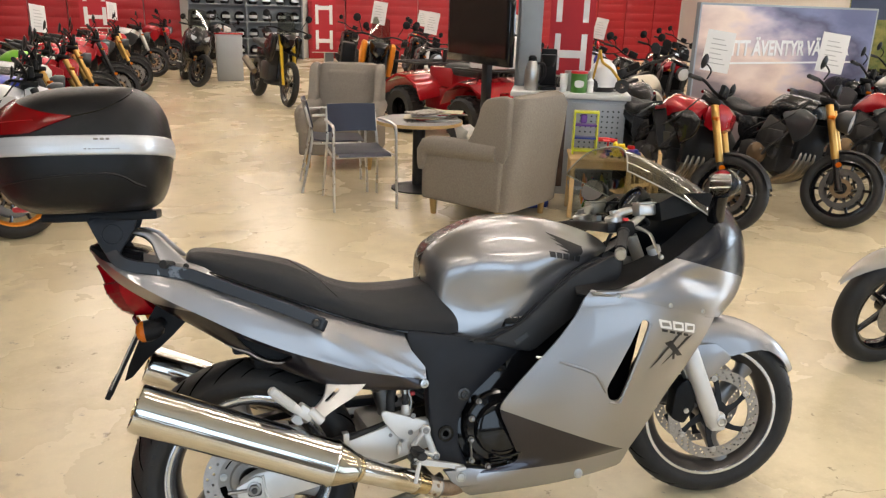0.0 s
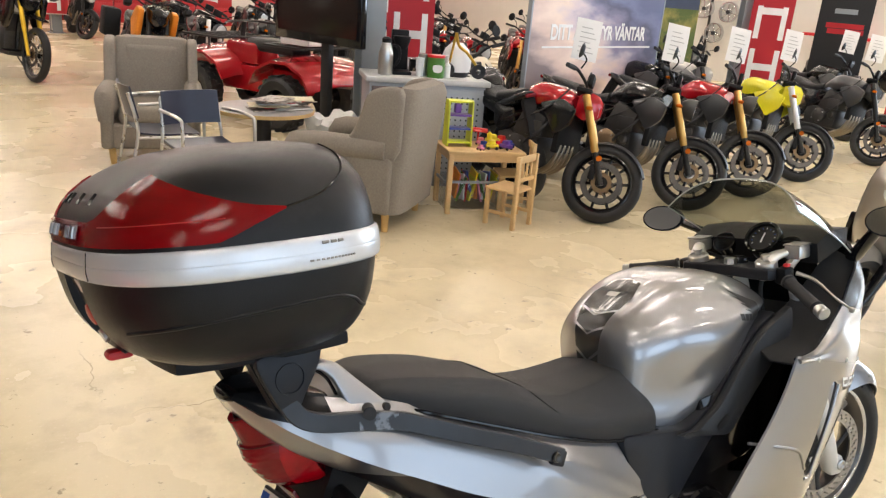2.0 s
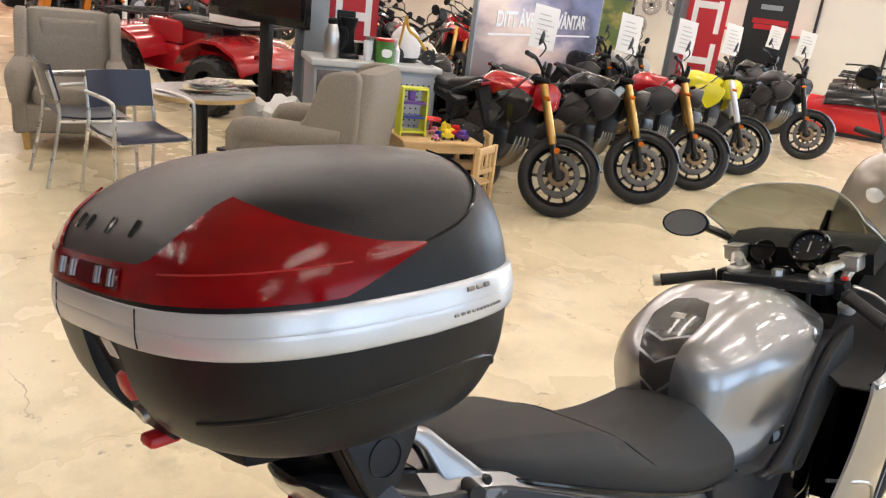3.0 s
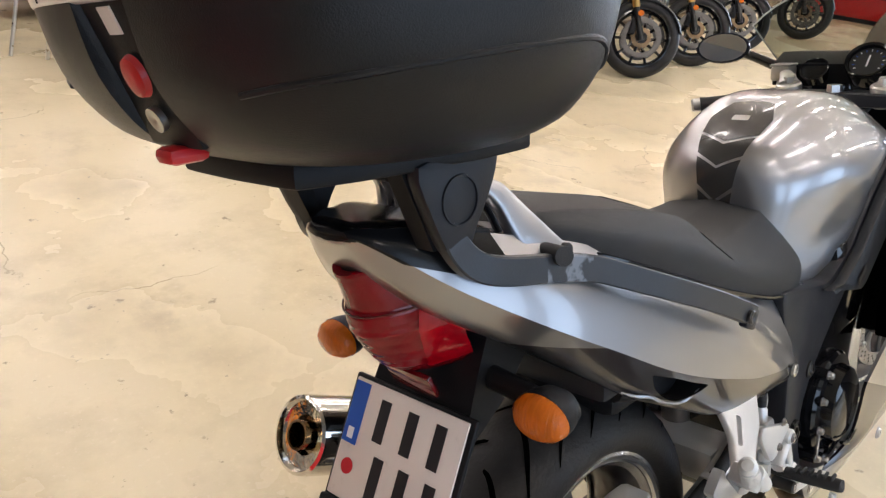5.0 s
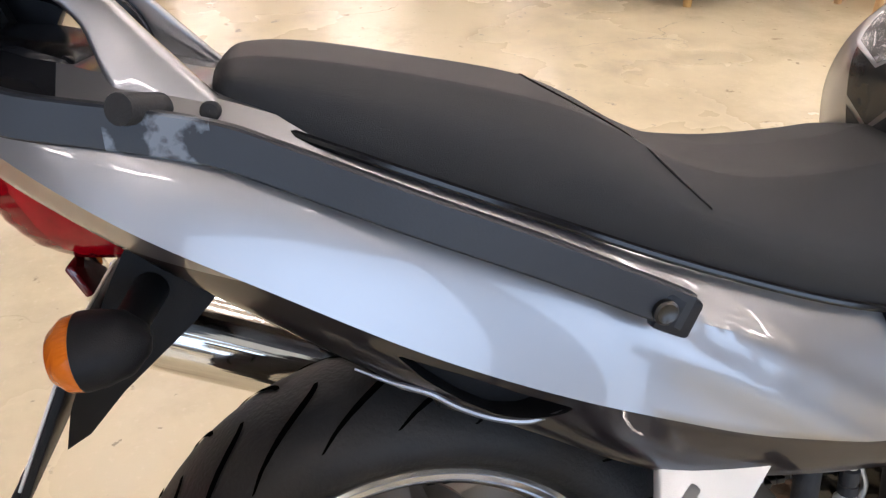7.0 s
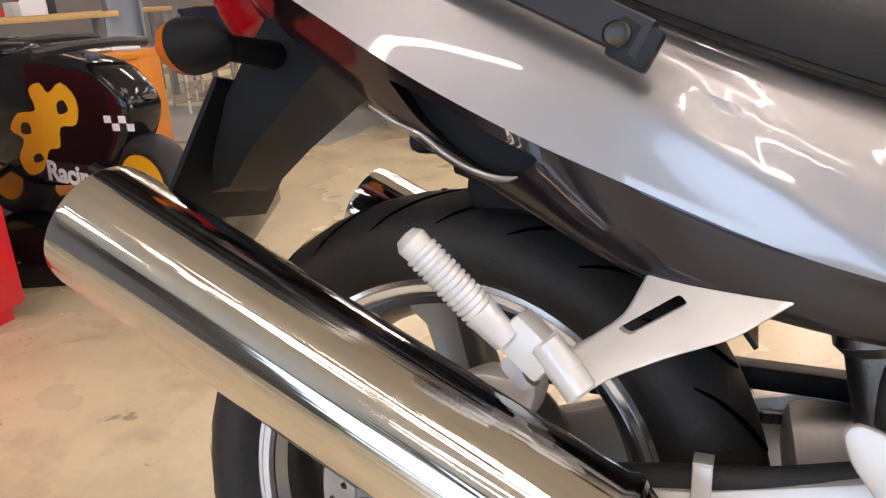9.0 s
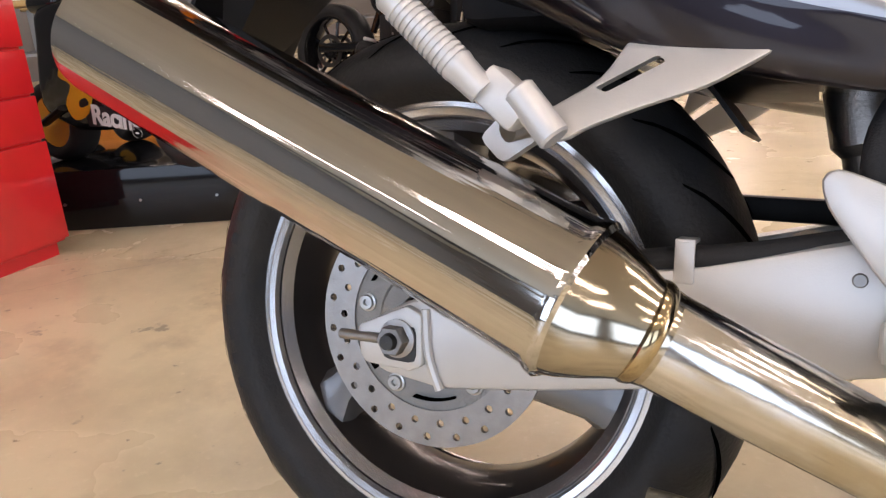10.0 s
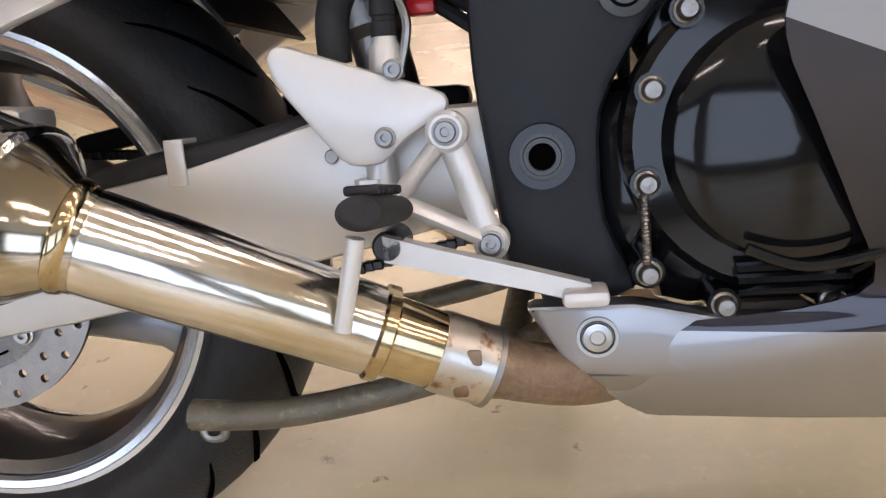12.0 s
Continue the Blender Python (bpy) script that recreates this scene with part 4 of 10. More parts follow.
# cockpit
dash = part("dash_panel", Mesh().join(loft([[(1.24, y, 0.955), (1.42, y * 0.95, 0.985), (1.43, y * 0.95, 1.03), (1.30, y, 1.035), (1.235, y, 1.01)] for y in (-0.19, -0.1, 0, 0.1, 0.19)])), PLASTIC, bike, "black instrument panel")
part("tachometer", lathe((1.238, -0.036, 1.012), (-0.75, 0, 0.66), [(-0.03, 0.050), (0.012, 0.052), (0.016, 0.050), (0.014, 0.044), (0.004, 0.043), (0.004, 1e-4)], 32), GLOSS_BLACK, dash, "round black tachometer")
part("dial_face", lathe((1.238, -0.036, 1.012), (-0.75, 0, 0.66), [(0.0045, 0.042), (0.005, 0.042), (0.005, 1e-4)], 28), INK, dash)
part("needle", box(0, 0, 0, 0.003, 0.003, 0.034).moved(Matrix.Translation((1.231, -0.036, 1.018)) @ Matrix.Rotation(radians(48), 4, "Y")), WHITE_INK, dash)
dial_x, dial_n = Vector((0, 1, 0)), Vector((-0.75, 0, 0.66)).normalized()
dial_y = dial_n.cross(dial_x)
for k in range(13):
    a = radians(215 - 20.8 * k)
    c_ = Vector((1.238, -0.036, 1.012)) + dial_n * 0.0058 + (dial_x * -math.cos(a) + dial_y * math.sin(a) * -1) * 0.035
    part("dial_tick", cyl(c_ - (c_ - Vector((1.238, -0.036, 1.012))).normalized() * 0.005, c_, 0.0011, seg=6), WHITE_INK if k % 2 == 0 else BLUE_INK, dash)
for gy in (-0.115, 0.085):
    part("gauge", lathe((1.232, gy, 0.995), (-0.75, 0, 0.66), [(-0.02, 0.032), (0.006, 0.034), (0.008, 0.03), (0.004, 0.029), (0.004, 1e-4)], 24), GLOSS_BLACK, dash)
for k in range(5):
    part("indicator_lamp", cyl((1.262, 0.05 - 0.012 * k - 0.03, 1.037), (1.258, 0.05 - 0.012 * k - 0.03, 1.041), 0.004, seg=10), CLEAR, dash)
inner = thick(sheet([spline(r_, 3) for r_ in (
    [(0.930, -0.281, 0.766), (1.03, -0.278, 0.768), (1.10, -0.269, 0.786), (1.17, -0.259, 0.813), (1.25, -0.245, 0.842), (1.34, -0.222, 0.882), (1.43, -0.200, 0.934)],
    [(0.930, -0.225, 0.764), (1.03, -0.222, 0.772), (1.12, -0.210, 0.782), (1.20, -0.200, 0.808), (1.28, -0.190, 0.848), (1.35, -0.188, 0.892), (1.42, -0.180, 0.950)],
    [(0.950, -0.165, 0.800), (1.05, -0.145, 0.815), (1.14, -0.125, 0.822), (1.22, -0.115, 0.842), (1.30, -0.122, 0.885), (1.36, -0.135, 0.935), (1.41, -0.145, 0.972)])]), 0.004)
both("inner_panel", inner, PANEL_BLACK, bike, "black inner fairing panel")
triple = part("top_yoke", prism(round_outline([(1.09, -0.13), (1.16, -0.12), (1.19, 0), (1.16, 0.12), (1.09, 0.13), (1.10, 0)], 4), 0.925, 0.955, "z", r=0.006), FRAME_BLACK, bike, "black top yoke")
part("yoke_nut", cyl((1.125, 0, 0.955), (1.125, 0, 0.972), 0.017, seg=6), ALU_BRIGHT, triple)
part("ignition_lock", lathe((1.165, 0, 0.955), (0, 0, 1), [(0, 0.026), (0.012, 0.026), (0.015, 0.022), (0.012, 0.012), (0.012, 1e-4)], 20), GLOSS_BLACK, triple)
for s in (-1, 1):
    bar = part("handlebar", cyl((1.16, s * 0.11, 0.945), (1.035 + 0.02 * (s > 0), s * 0.295, 0.880 + 0.042 * (s > 0)), 0.011, seg=16), COCKPIT_ALU, bike)
    a, b_ = Vector((1.12 + 0.006 * (s > 0), s * 0.170, 0.924 + 0.014 * (s > 0))), Vector((1.037 + 0.02 * (s > 0), s * 0.292, 0.881 + 0.042 * (s > 0)))
    part("grip", lathe(a, b_ - a, [(0, 0.011), (0, 0.020), (0.006, 0.020), (0.01, 0.0165), (0.07, 0.0155), (0.135, 0.0165), (0.145, 0.018), (0.148, 0.011)], 20), RUBBER_PART, bar, "black rubber grip")
    part("bar_end", lathe(b_, b_ - a, [(0, 0.010), (0.002, 0.016), (0.022, 0.017), (0.026, 0.013), (0.026, 1e-4)], 20), ALU_BRIGHT, bar, "bright bar end weight")
    part("switch_box", box(1.14, s * 0.148, 0.935, 0.05, 0.036, 0.046, 0.010).moved(Matrix.Identity(4)), PLASTIC, bar)
    part("fork_clamp", cyl((1.135, s * 0.105, 0.925), (1.125, s * 0.105, 0.975), 0.029, seg=24, bevel=0.004), COCKPIT_ALU, bar)
    part("fork_cap", cyl((1.127, s * 0.105, 0.973), (1.124, s * 0.105, 0.990), 0.013, seg=6), ALU_BRIGHT, bar)
    part("clamp_casting", tube([(1.128, s * 0.105, 0.968), (1.150, s * 0.118, 0.984), (1.175, s * 0.132, 0.990)], [0.026, 0.022, 0.019, 0.017, 0.016], 14, 2, flat=0.7), COCKPIT_ALU, bar, "cast alloy bar clamp")
    res = part("reservoir", box(1.205, s * 0.150, 0.990, 0.060, 0.046, 0.036, 0.007), COCKPIT_ALU, bar, "brushed alloy fluid reservoir")
    part("reservoir_cap", box(1.205, s * 0.150, 1.010, 0.062, 0.048, 0.006, 0.002), ALU_BRIGHT, res)
    part("reservoir_arm", tube([(1.20, s * 0.15, 0.975), (1.175, s * 0.145, 0.955), (1.15, s * 0.15, 0.94)], 0.012, 8), COCKPIT_ALU, bar)
    part("lever", tube([(1.17, s * 0.165, 0.938), (1.185, s * 0.21, 0.920), (1.165, s * 0.27, 0.886), (1.148, s * 0.322, 0.862)], [0.010, 0.009, 0.008, 0.007, 0.006, 0.005, 0.005], 10, 3, flat=0.6), COCKPIT_ALU, bar, "polished lever")
    part("lever_ball", lathe((1.148, s * 0.322, 0.862), (0, s, -0.3), [(-0.008, 1e-4), (-0.006, 0.006), (0, 0.008), (0.006, 0.006), (0.008, 1e-4)], 12), COCKPIT_ALU, bar)
    if s < 0:
        part("stop_switch", box(1.135, s * 0.158, 0.964, 0.016, 0.014, 0.010, 0.003), RED_PLASTIC, bar, "red engine stop switch")
    mx_, my_, mz_ = (1.352, 0.325, 1.062) if s < 0 else (1.312, 0.362, 1.046)
    stem = part("mirror_stem", tube([(1.425, s * 0.200, 0.948), (1.405, s * 0.235, 0.985), (mx_ + 0.035, s * (my_ - 0.035), mz_ - 0.012)], [0.026, 0.026, 0.024, 0.022, 0.020], 12, 2, flat=0.6), GLOSS_BLACK, bike)
    shell = []
    for k in range(7):
        t = k / 6
        sc = (1.0, 1.0, 0.93, 0.82, 0.66, 0.42, 0.1)[k]
        shell.append([(mx_ + 0.058 * t, s * my_ + 0.072 * sc * math.cos(q * math.pi / 10), mz_ + 0.042 * sc * math.sin(q * math.pi / 10)) for q in range(20)])
    head = part("mirror", loft(shell), NAVY, bike, "dark grey mirror housing")
    glass_ = part("mirror_glass", loft([[(x0, s * my_ + k0 * 0.072 * math.cos(q * math.pi / 10), mz_ + k0 * 0.042 * math.sin(q * math.pi / 10)) for q in range(20)] for x0, k0 in ((mx_ - 0.001, 0.9), (mx_ - 0.004, 0.9))]), MIRROR, head, "reflecting mirror glass")
    tip_ = Matrix.Translation((mx_, s * my_, mz_)) @ Matrix.Rotation(radians(s * 10), 4, "Z") @ Matrix.Rotation(radians(13), 4, "Y") @ Matrix.Translation((-mx_, -s * my_, -mz_))
    head.data.transform(tip_)
    glass_.data.transform(tip_)
hoses = Mesh()
for s in (-1, 1):
    hoses.join(tube([(1.2, s * 0.14, 0.97), (1.25, s * 0.10, 0.94), (1.20, s * 0.05, 0.90), (1.16, s * 0.08, 0.80)], 0.006, 8))
part("hose", hoses, RUBBER_PART, bike)

# wheels
def tyre(c, r, w, rim_r, seg=72):
    prof = [(-0.36 * w, rim_r - 0.004), (-0.46 * w, rim_r + 0.012), (-0.5 * w, rim_r + 0.25 * (r - rim_r)), (-0.5 * w, rim_r + 0.45 * (r - rim_r)), (-0.44 * w, rim_r + 0.68 * (r - rim_r)),
            (-0.31 * w, rim_r + 0.87 * (r - rim_r)), (-0.16 * w, rim_r + 0.97 * (r - rim_r)), (0, r)]
    prof = prof + [(-a, b) for a, b in reversed(prof[:-1])]
    return lathe(c, (0, -1, 0), spline(prof, 2), seg)


def grooves(c, r, w, rim_r, count):
    """Curved rain grooves of a road tyre, as thin strips in the tread."""
    out = Mesh()
    h = r - rim_r
    half = [(-0.5, 0.25), (-0.5, 0.45), (-0.44, 0.68), (-0.31, 0.87), (-0.16, 0.97), (0, 1.0), (0.16, 0.97)]
    curve = [p for p in spline(half, 6) if -0.5 <= p[0] <= 0.0 and p[1] >= 0.45]
    sec = lambda a: rim_r + h * float(np.interp(-abs(a), [p[0] for p in curve], [p[1] for p in curve]))
    for k in range(count):
        for s in (-1, 1):
            base = 2 * math.pi * (k + (0.5 if s > 0 else 0)) / count
            path, wid = [], []
            for i in range(9):
                t = i / 8
                a = 0.06 + 0.40 * t
                ang = base + 0.30 * t**1.6
                rr = sec(a) + 0.0016
                path.append((c[0] + rr * math.cos(ang), c[1] + s * a * w, c[2] + rr * math.sin(ang), ang))
            left, right = [], []
            for i, (x, y, z, ang) in enumerate(path):
                hw = 0.0062 * math.sin(math.pi * (0.12 + 0.8 * i / 8))
                tx, tz = -math.sin(ang), math.cos(ang)
                left.append((x - tx * hw, y, z - tz * hw))
                right.append((x + tx * hw, y, z + tz * hw))
            out.join(sheet([left, right]))
    return out


def rim(c, rim_r, w):
    """The barrel with its lips: one closed profile turned round the axle."""
    prof = [(-0.40 * w, rim_r + 0.010), (-0.42 * w, rim_r + 0.006), (-0.42 * w, rim_r - 0.006), (-0.37 * w, rim_r - 0.012), (-0.27 * w, rim_r - 0.024), (-0.12 * w, rim_r - 0.036),
            (0.12 * w, rim_r - 0.036), (0.27 * w, rim_r - 0.024), (0.37 * w, rim_r - 0.012), (0.42 * w, rim_r - 0.006), (0.42 * w, rim_r + 0.006), (0.40 * w, rim_r + 0.010)]
    return lathe(c, (0, -1, 0), prof + [(0.3 * w, rim_r - 0.004), (-0.3 * w, rim_r - 0.004)], 72, closed=True)


def disc(c, y, r_out, r_in, t, holes, rows_):
    """A drilled brake disc."""
    base = lathe((c[0], y, c[2]), (0, -1, 0), [(-t / 2, r_in), (-t / 2, r_out), (t / 2, r_out), (t / 2, r_in)], 72, closed=True)
    drill = []
    for k in range(holes):
        for i, rr in enumerate(rows_):
            a = 2 * math.pi * (k + i / len(rows_)) / holes
            drill.append(cyl((c[0] + rr * math.cos(a), y - 0.02, c[2] + rr * math.sin(a)), (c[0] + rr * math.cos(a), y + 0.02, c[2] + rr * math.sin(a)), 0.0042, seg=8))
    cut = Mesh()
    for d in drill:
        cut.join(d)
    return carved(base, [cut])


def spokes(c, hub_r, rim_r, count, width, depth, phase, sweep=0.25):
    out = Mesh()
    for k in range(count):
        a0 = phase + 2 * math.pi * k / count
        rings_ = []
        for t, wd, dp in ((0, 1.5, 1.25), (0.2, 1.15, 1.1), (0.5, 0.85, 0.95), (0.8, 0.9, 0.9), (1.0, 1.5, 1.0)):
            rr = hub_r + (rim_r - hub_r) * t
            a = a0 + sweep * t
            px_, pz_ = c[0] + rr * math.cos(a), c[2] + rr * math.sin(a)
            tx, tz = -math.sin(a), math.cos(a)
            hw, hd = width * wd / 2, depth * dp / 2
            rings_.append([(px_ + tx * hw * math.copysign(abs(math.cos(q * math.pi / 6)) ** 0.7, math.cos(q * math.pi / 6)), c[1] + hd * math.copysign(abs(math.sin(q * math.pi / 6)) ** 0.7, math.sin(q * math.pi / 6)), pz_ + tz * hw * math.copysign(abs(math.cos(q * math.pi / 6)) ** 0.7, math.cos(q * math.pi / 6))) for q in range(12)])
        out.join(loft(rings_))
    return out


RC, FC = (0, 0, 0.315), (1.512, 0, 0.300)
rear = part("rear_wheel", rim(RC, 0.221, 0.165), RIM_DARK, bike, "gunmetal three-spoke rear wheel")
part("tyre", tyre(RC, 0.315, 0.182, 0.224), RUBBER, rear, "black road tyre")
part("tread_pattern", grooves(RC, 0.315, 0.182, 0.224, 24), GROOVE, rear)
for s in (-1, 1):
    part("rim_stripe", lathe((0, s * 0.0700, 0.315), (0, s, 0), [(-0.001, 0.2295), (0.003, 0.2285), (0.0035, 0.2215), (0.0015, 0.2208), (0.0035, 0.220), (0.002, 0.2135), (-0.003, 0.2105)], 72), RIM_LIP, rear, "bright machined rim lip")
for s in (-1, 1):
    part("rim_band", lathe((0, s * 0.0700, 0.315), (0, s, 0), [(-0.004, 0.2098), (-0.003, 0.2080), (-0.013, 0.1985), (-0.016, 0.1992)], 72), RIM_BAND, rear, "bright inner band of the rim")
part("rim_edge", lathe((0, 0.058, 0.315), (0, 1, 0), [(-0.005, 0.2060), (-0.002, 0.2025), (0.003, 0.2025), (0.006, 0.2060)], 72), RIM_BAND, rear)
part("spokes", spokes(RC, 0.055, 0.202, 3, 0.062, 0.100, radians(-38), 0.30), RIM_SPOKE, rear)
part("hub", lathe((0, 0.09, 0.315), (0, -1, 0), [(0, 0.03), (0, 0.055), (0.03, 0.065), (0.12, 0.066), (0.165, 0.062), (0.165, 0.02)], 36), RIM_DARK, rear)
part("brake_disc", disc(RC, -0.092, 0.128, 0.090, 0.005, 22, (0.103, 0.118)), DISC_STEEL, rear, "drilled steel brake disc")
part("disc_carrier", lathe((0, -0.088, 0.315), (0, -1, 0), [(-0.003, 0.035), (-0.003, 0.093), (0.004, 0.093), (0.004, 0.060), (0.010, 0.055), (0.010, 0.035)], 48), DULL_CAST, rear)
for k in range(5):
    a0 = radians(204 + 72 * k)
    arc = [(0.078 * math.cos(a0 + u), -0.0925, 0.315 + 0.078 * math.sin(a0 + u)) for u in np.linspace(-0.30, 0.30, 7)]
    part("carrier_slot", tube(arc, 0.0085, 8, 2, flat=0.15), GROOVE, rear)
for k in range(5):
    a = radians(168 + 72 * k)
    bolt((0.076 * math.cos(a), -0.092, 0.315 + 0.076 * math.sin(a)), 0.008, ALU_BRIGHT, rear, 0.006, "disc_bolt")
for k in range(9):
    a = radians(152 + 6.2 * k)
    bar_ = box(0, 0, 0, 0.013, 0.0016, 0.014 if k % 3 else 0.010).moved(Matrix.Translation((0.262 * math.cos(a), -0.0908, 0.315 + 0.262 * math.sin(a))) @ Matrix.Rotation(math.pi / 2 - a, 4, "Y"))
    part("sidewall_bar", bar_, RUBBER_PART, rear)
part("sprocket", lathe((0, 0.085, 0.315), (0, 1, 0), [(0, 0.05), (0, 0.10), (0.006, 0.10), (0.006, 0.05)], 44), STEEL, rear)

front = part("front_wheel", rim(FC, 0.221, 0.105), RIM_DARK, bike, "gunmetal three-spoke front wheel")
part("tyre", tyre(FC, 0.300, 0.120, 0.224), RUBBER, front, "black road tyre")
part("tread_pattern", grooves(FC, 0.300, 0.120, 0.224, 22), GROOVE, front)
for s in (-1, 1):
    part("rim_stripe", lathe((1.512, s * 0.0445, 0.300), (0, s, 0), [(-0.001, 0.229), (0.003, 0.228), (0.003, 0.217), (-0.001, 0.2145)], 72), RIM_LIP, front, "bright machined rim lip")
part("spokes", spokes(FC, 0.045, 0.196, 3, 0.048, 0.055, radians(35), 0.2), RIM_SPOKE, front)
part("hub", lathe((1.512, 0.06, 0.300), (0, -1, 0), [(0, 0.02), (0, 0.045), (0.12, 0.045), (0.12, 0.02)], 30), RIM_DARK, front)
front_disc = disc((1.512, 0, 0.300), -0.068, 0.155, 0.118, 0.005, 30, (0.128, 0.137, 0.146))
both("brake_disc", front_disc, DISC_STEEL, front, "drilled steel front brake disc")
both("disc_carrier", lathe((1.512, -0.066, 0.300), (0, -1, 0), [(-0.003, 0.02), (-0.003, 0.05), (0.003, 0.05), (0.003, 0.02)], 30), FRAME_BLACK, front)
for k in range(6):
    both("carrier_arm", spokes((1.512, -0.066, 0.300), 0.040, 0.128, 1, 0.022, 0.006, 0.2 + k * math.pi / 3, 0.35), FRAME_BLACK, front)
for k in range(6):
    a = 0.55 + k * math.pi / 3
    bolt((1.512 + 0.124 * math.cos(a), -0.071, 0.300 + 0.124 * math.sin(a)), 0.008, ALU_BRIGHT, front, 0.004, "disc_bobbin")

# front fork, calipers and mudguard
for s in (-1, 1):
    leg = part("fork_leg", lathe((1.492, s * 0.104, 0.300), (-0.35, 0, 0.937), [(-0.03, 1e-4), (-0.03, 0.018), (-0.02, 0.026), (0.05, 0.029), (0.30, 0.030), (0.31, 0.027), (0.31, 0.021), (0.62, 0.021), (0.62, 1e-4)], 24), ALU, bike, "silver fork leg")
    part("axle_lug", box(1.504, s * 0.110, 0.293, 0.050, 0.034, 0.060, 0.010), ALU, leg)
    part("axle_bolt", lathe((1.512, s * 0.127, 0.298), (0, s, 0), [(0, 0.017), (0.006, 0.017), (0.008, 0.013), (0.004, 0.008), (0.004, 1e-4)], 20), ALU_BRIGHT, leg)
    cal = part("caliper", prism(chamfered([(1.350, 0.31), (1.395, 0.285), (1.43, 0.34), (1.44, 0.415), (1.40, 0.445), (1.365, 0.41)], 0.015), s * 0.045, s * 0.108, r=0.008), PLASTIC, bike, "black brake caliper")
    part("caliper_bolt", cyl((1.40, s * 0.106, 0.335), (1.40, s * 0.113, 0.335), 0.009, seg=6), ALU_BRIGHT, cal)
    part("brake_line", tube([(1.40, s * 0.09, 0.44), (1.37, s * 0.10, 0.52), (1.38, s * 0.11, 0.62), (1.33, s * 0.09, 0.75)], 0.006, 8), RUBBER_PART, leg)
guard_rows = []
for k in range(19):
    t = k / 18
    a = radians(22 + 102 * t)
    r0 = 0.324 - 0.006 * t
    hw = (0.02 + 0.062 * math.sin(min(1.0, t * 3.2) * math.pi / 2)) if t < 0.31 else 0.082
    drop = 0.035 + 0.075 * max(0.0, math.sin(math.pi * (t - 0.30) / 0.72)) if t > 0.30 else 0.010 + 0.025 * t / 0.3
    line = []
    for i in range(-5, 6):
        u = i / 5
        rr = r0 - (drop * max(0, abs(u) - 0.55) / 0.45) - 0.02 * (1 - math.cos(u * 1.2))
        line.append((1.512 + rr * math.cos(a), hw * (u if abs(u) < 0.7 else math.copysign(0.7 + (abs(u) - 0.7) * 0.6, u)) / 0.88, 0.300 + rr * math.sin(a)))
    guard_rows.append(line)
guard = part("front_mudguard", thick(sheet(guard_rows), 0.003), SILVER, bike, "silver front mudguard")
both("mudguard_bracket", prism(chamfered([(1.35, 0.545), (1.50, 0.555), (1.56, 0.50), (1.47, 0.43), (1.44, 0.40), (1.40, 0.44)], 0.02), -0.093, -0.088, r=0.002), SILVER, guard)
both("mudguard_vent", prism([(1.655, 0.515), (1.680, 0.535), (1.672, 0.515), (1.655, 0.50)], -0.073, -0.068), INK, guard)

# the front end is turned a little to the right and stands on the floor
head, rake_ax = Vector((1.13, 0, 0.95)), Vector((-0.4226, 0, 0.9063))
turned = Matrix.Translation(head) @ Matrix.Rotation(radians(-14), 4, rake_ax) @ Matrix.Translation(-head)
front_end = [front, guard] + [o for o in bike.children if o.name.split(".")[0] in ("fork_leg", "caliper")]
front_end += [q for o in front_end for q in o.children_recursive]
for o in front_end:
    o.data.transform(turned)
low = min((bike.matrix_basis @ v.co).z for o in front.children for v in o.data.vertices)
for o in front_end:
    o.data.transform(Matrix.Translation(rake_ax * (-low / (0.9063 * math.cos(radians(13.5))))))

# swingarm, axle and rear brake
arm_out = [(-0.030, 0.276), (-0.034, 0.300), (-0.034, 0.328), (0.006, 0.350), (0.06, 0.356), (0.15, 0.385), (0.26, 0.402), (0.38, 0.432), (0.50, 0.432), (0.53, 0.40), (0.50, 0.352), (0.40, 0.330), (0.22, 0.294), (0.137, 0.280), (0.040, 0.267)]
arm = part("swingarm", prism(chamfered(arm_out, 0.012), -0.152, -0.112, r=0.008), ALU, bike, "silver box-section swingarm")
part("arm_spar", prism(chamfered(arm_out, 0.012), 0.112, 0.152, r=0.008), ALU, arm)
part("arm_brace", box(0.37, 0, 0.385, 0.10, 0.23, 0.07, 0.02), ALU, arm)
part("axle_plate", prism(chamfered([(-0.042, 0.294), (-0.045, 0.322), (0.008, 0.346), (0.024, 0.339), (0.026, 0.290), (0.012, 0.283), (-0.036, 0.286)], 0.004), -0.161, -0.150, r=0.003), ALU, arm)
part("plate_weld", tube([(0.024, -0.153, 0.343), (0.029, -0.154, 0.30), (0.041, -0.153, 0.268)], 0.0045, 8), ALU, arm)
part("adjuster", cyl((-0.066, -0.156, 0.310), (-0.018, -0.163, 0.312), 0.0052, seg=12), DISC_STEEL, arm)
part("axle_slot", prism(chamfered([(-0.016, 0.293), (-0.018, 0.324), (0.019, 0.328), (0.020, 0.292)], 0.008), -0.1622, -0.1612), DARK_STEEL, arm)
part("axle_washer", lathe((0.0, -0.158, 0.314), (0, -1, 0), [(0, 0.010), (0, 0.0185), (0.006, 0.0185), (0.0075, 0.012)], 24), DISC_STEEL, arm)
part("axle_nut", cyl((0, -0.164, 0.314), (0, -0.178, 0.314), 0.0145, seg=6, bevel=0.001), STEEL, arm, "dark steel axle nut")
part("axle_end", cyl((0, -0.176, 0.314), (0, -0.184, 0.314), 0.009, 0.007, 16), DARK_STEEL, arm)
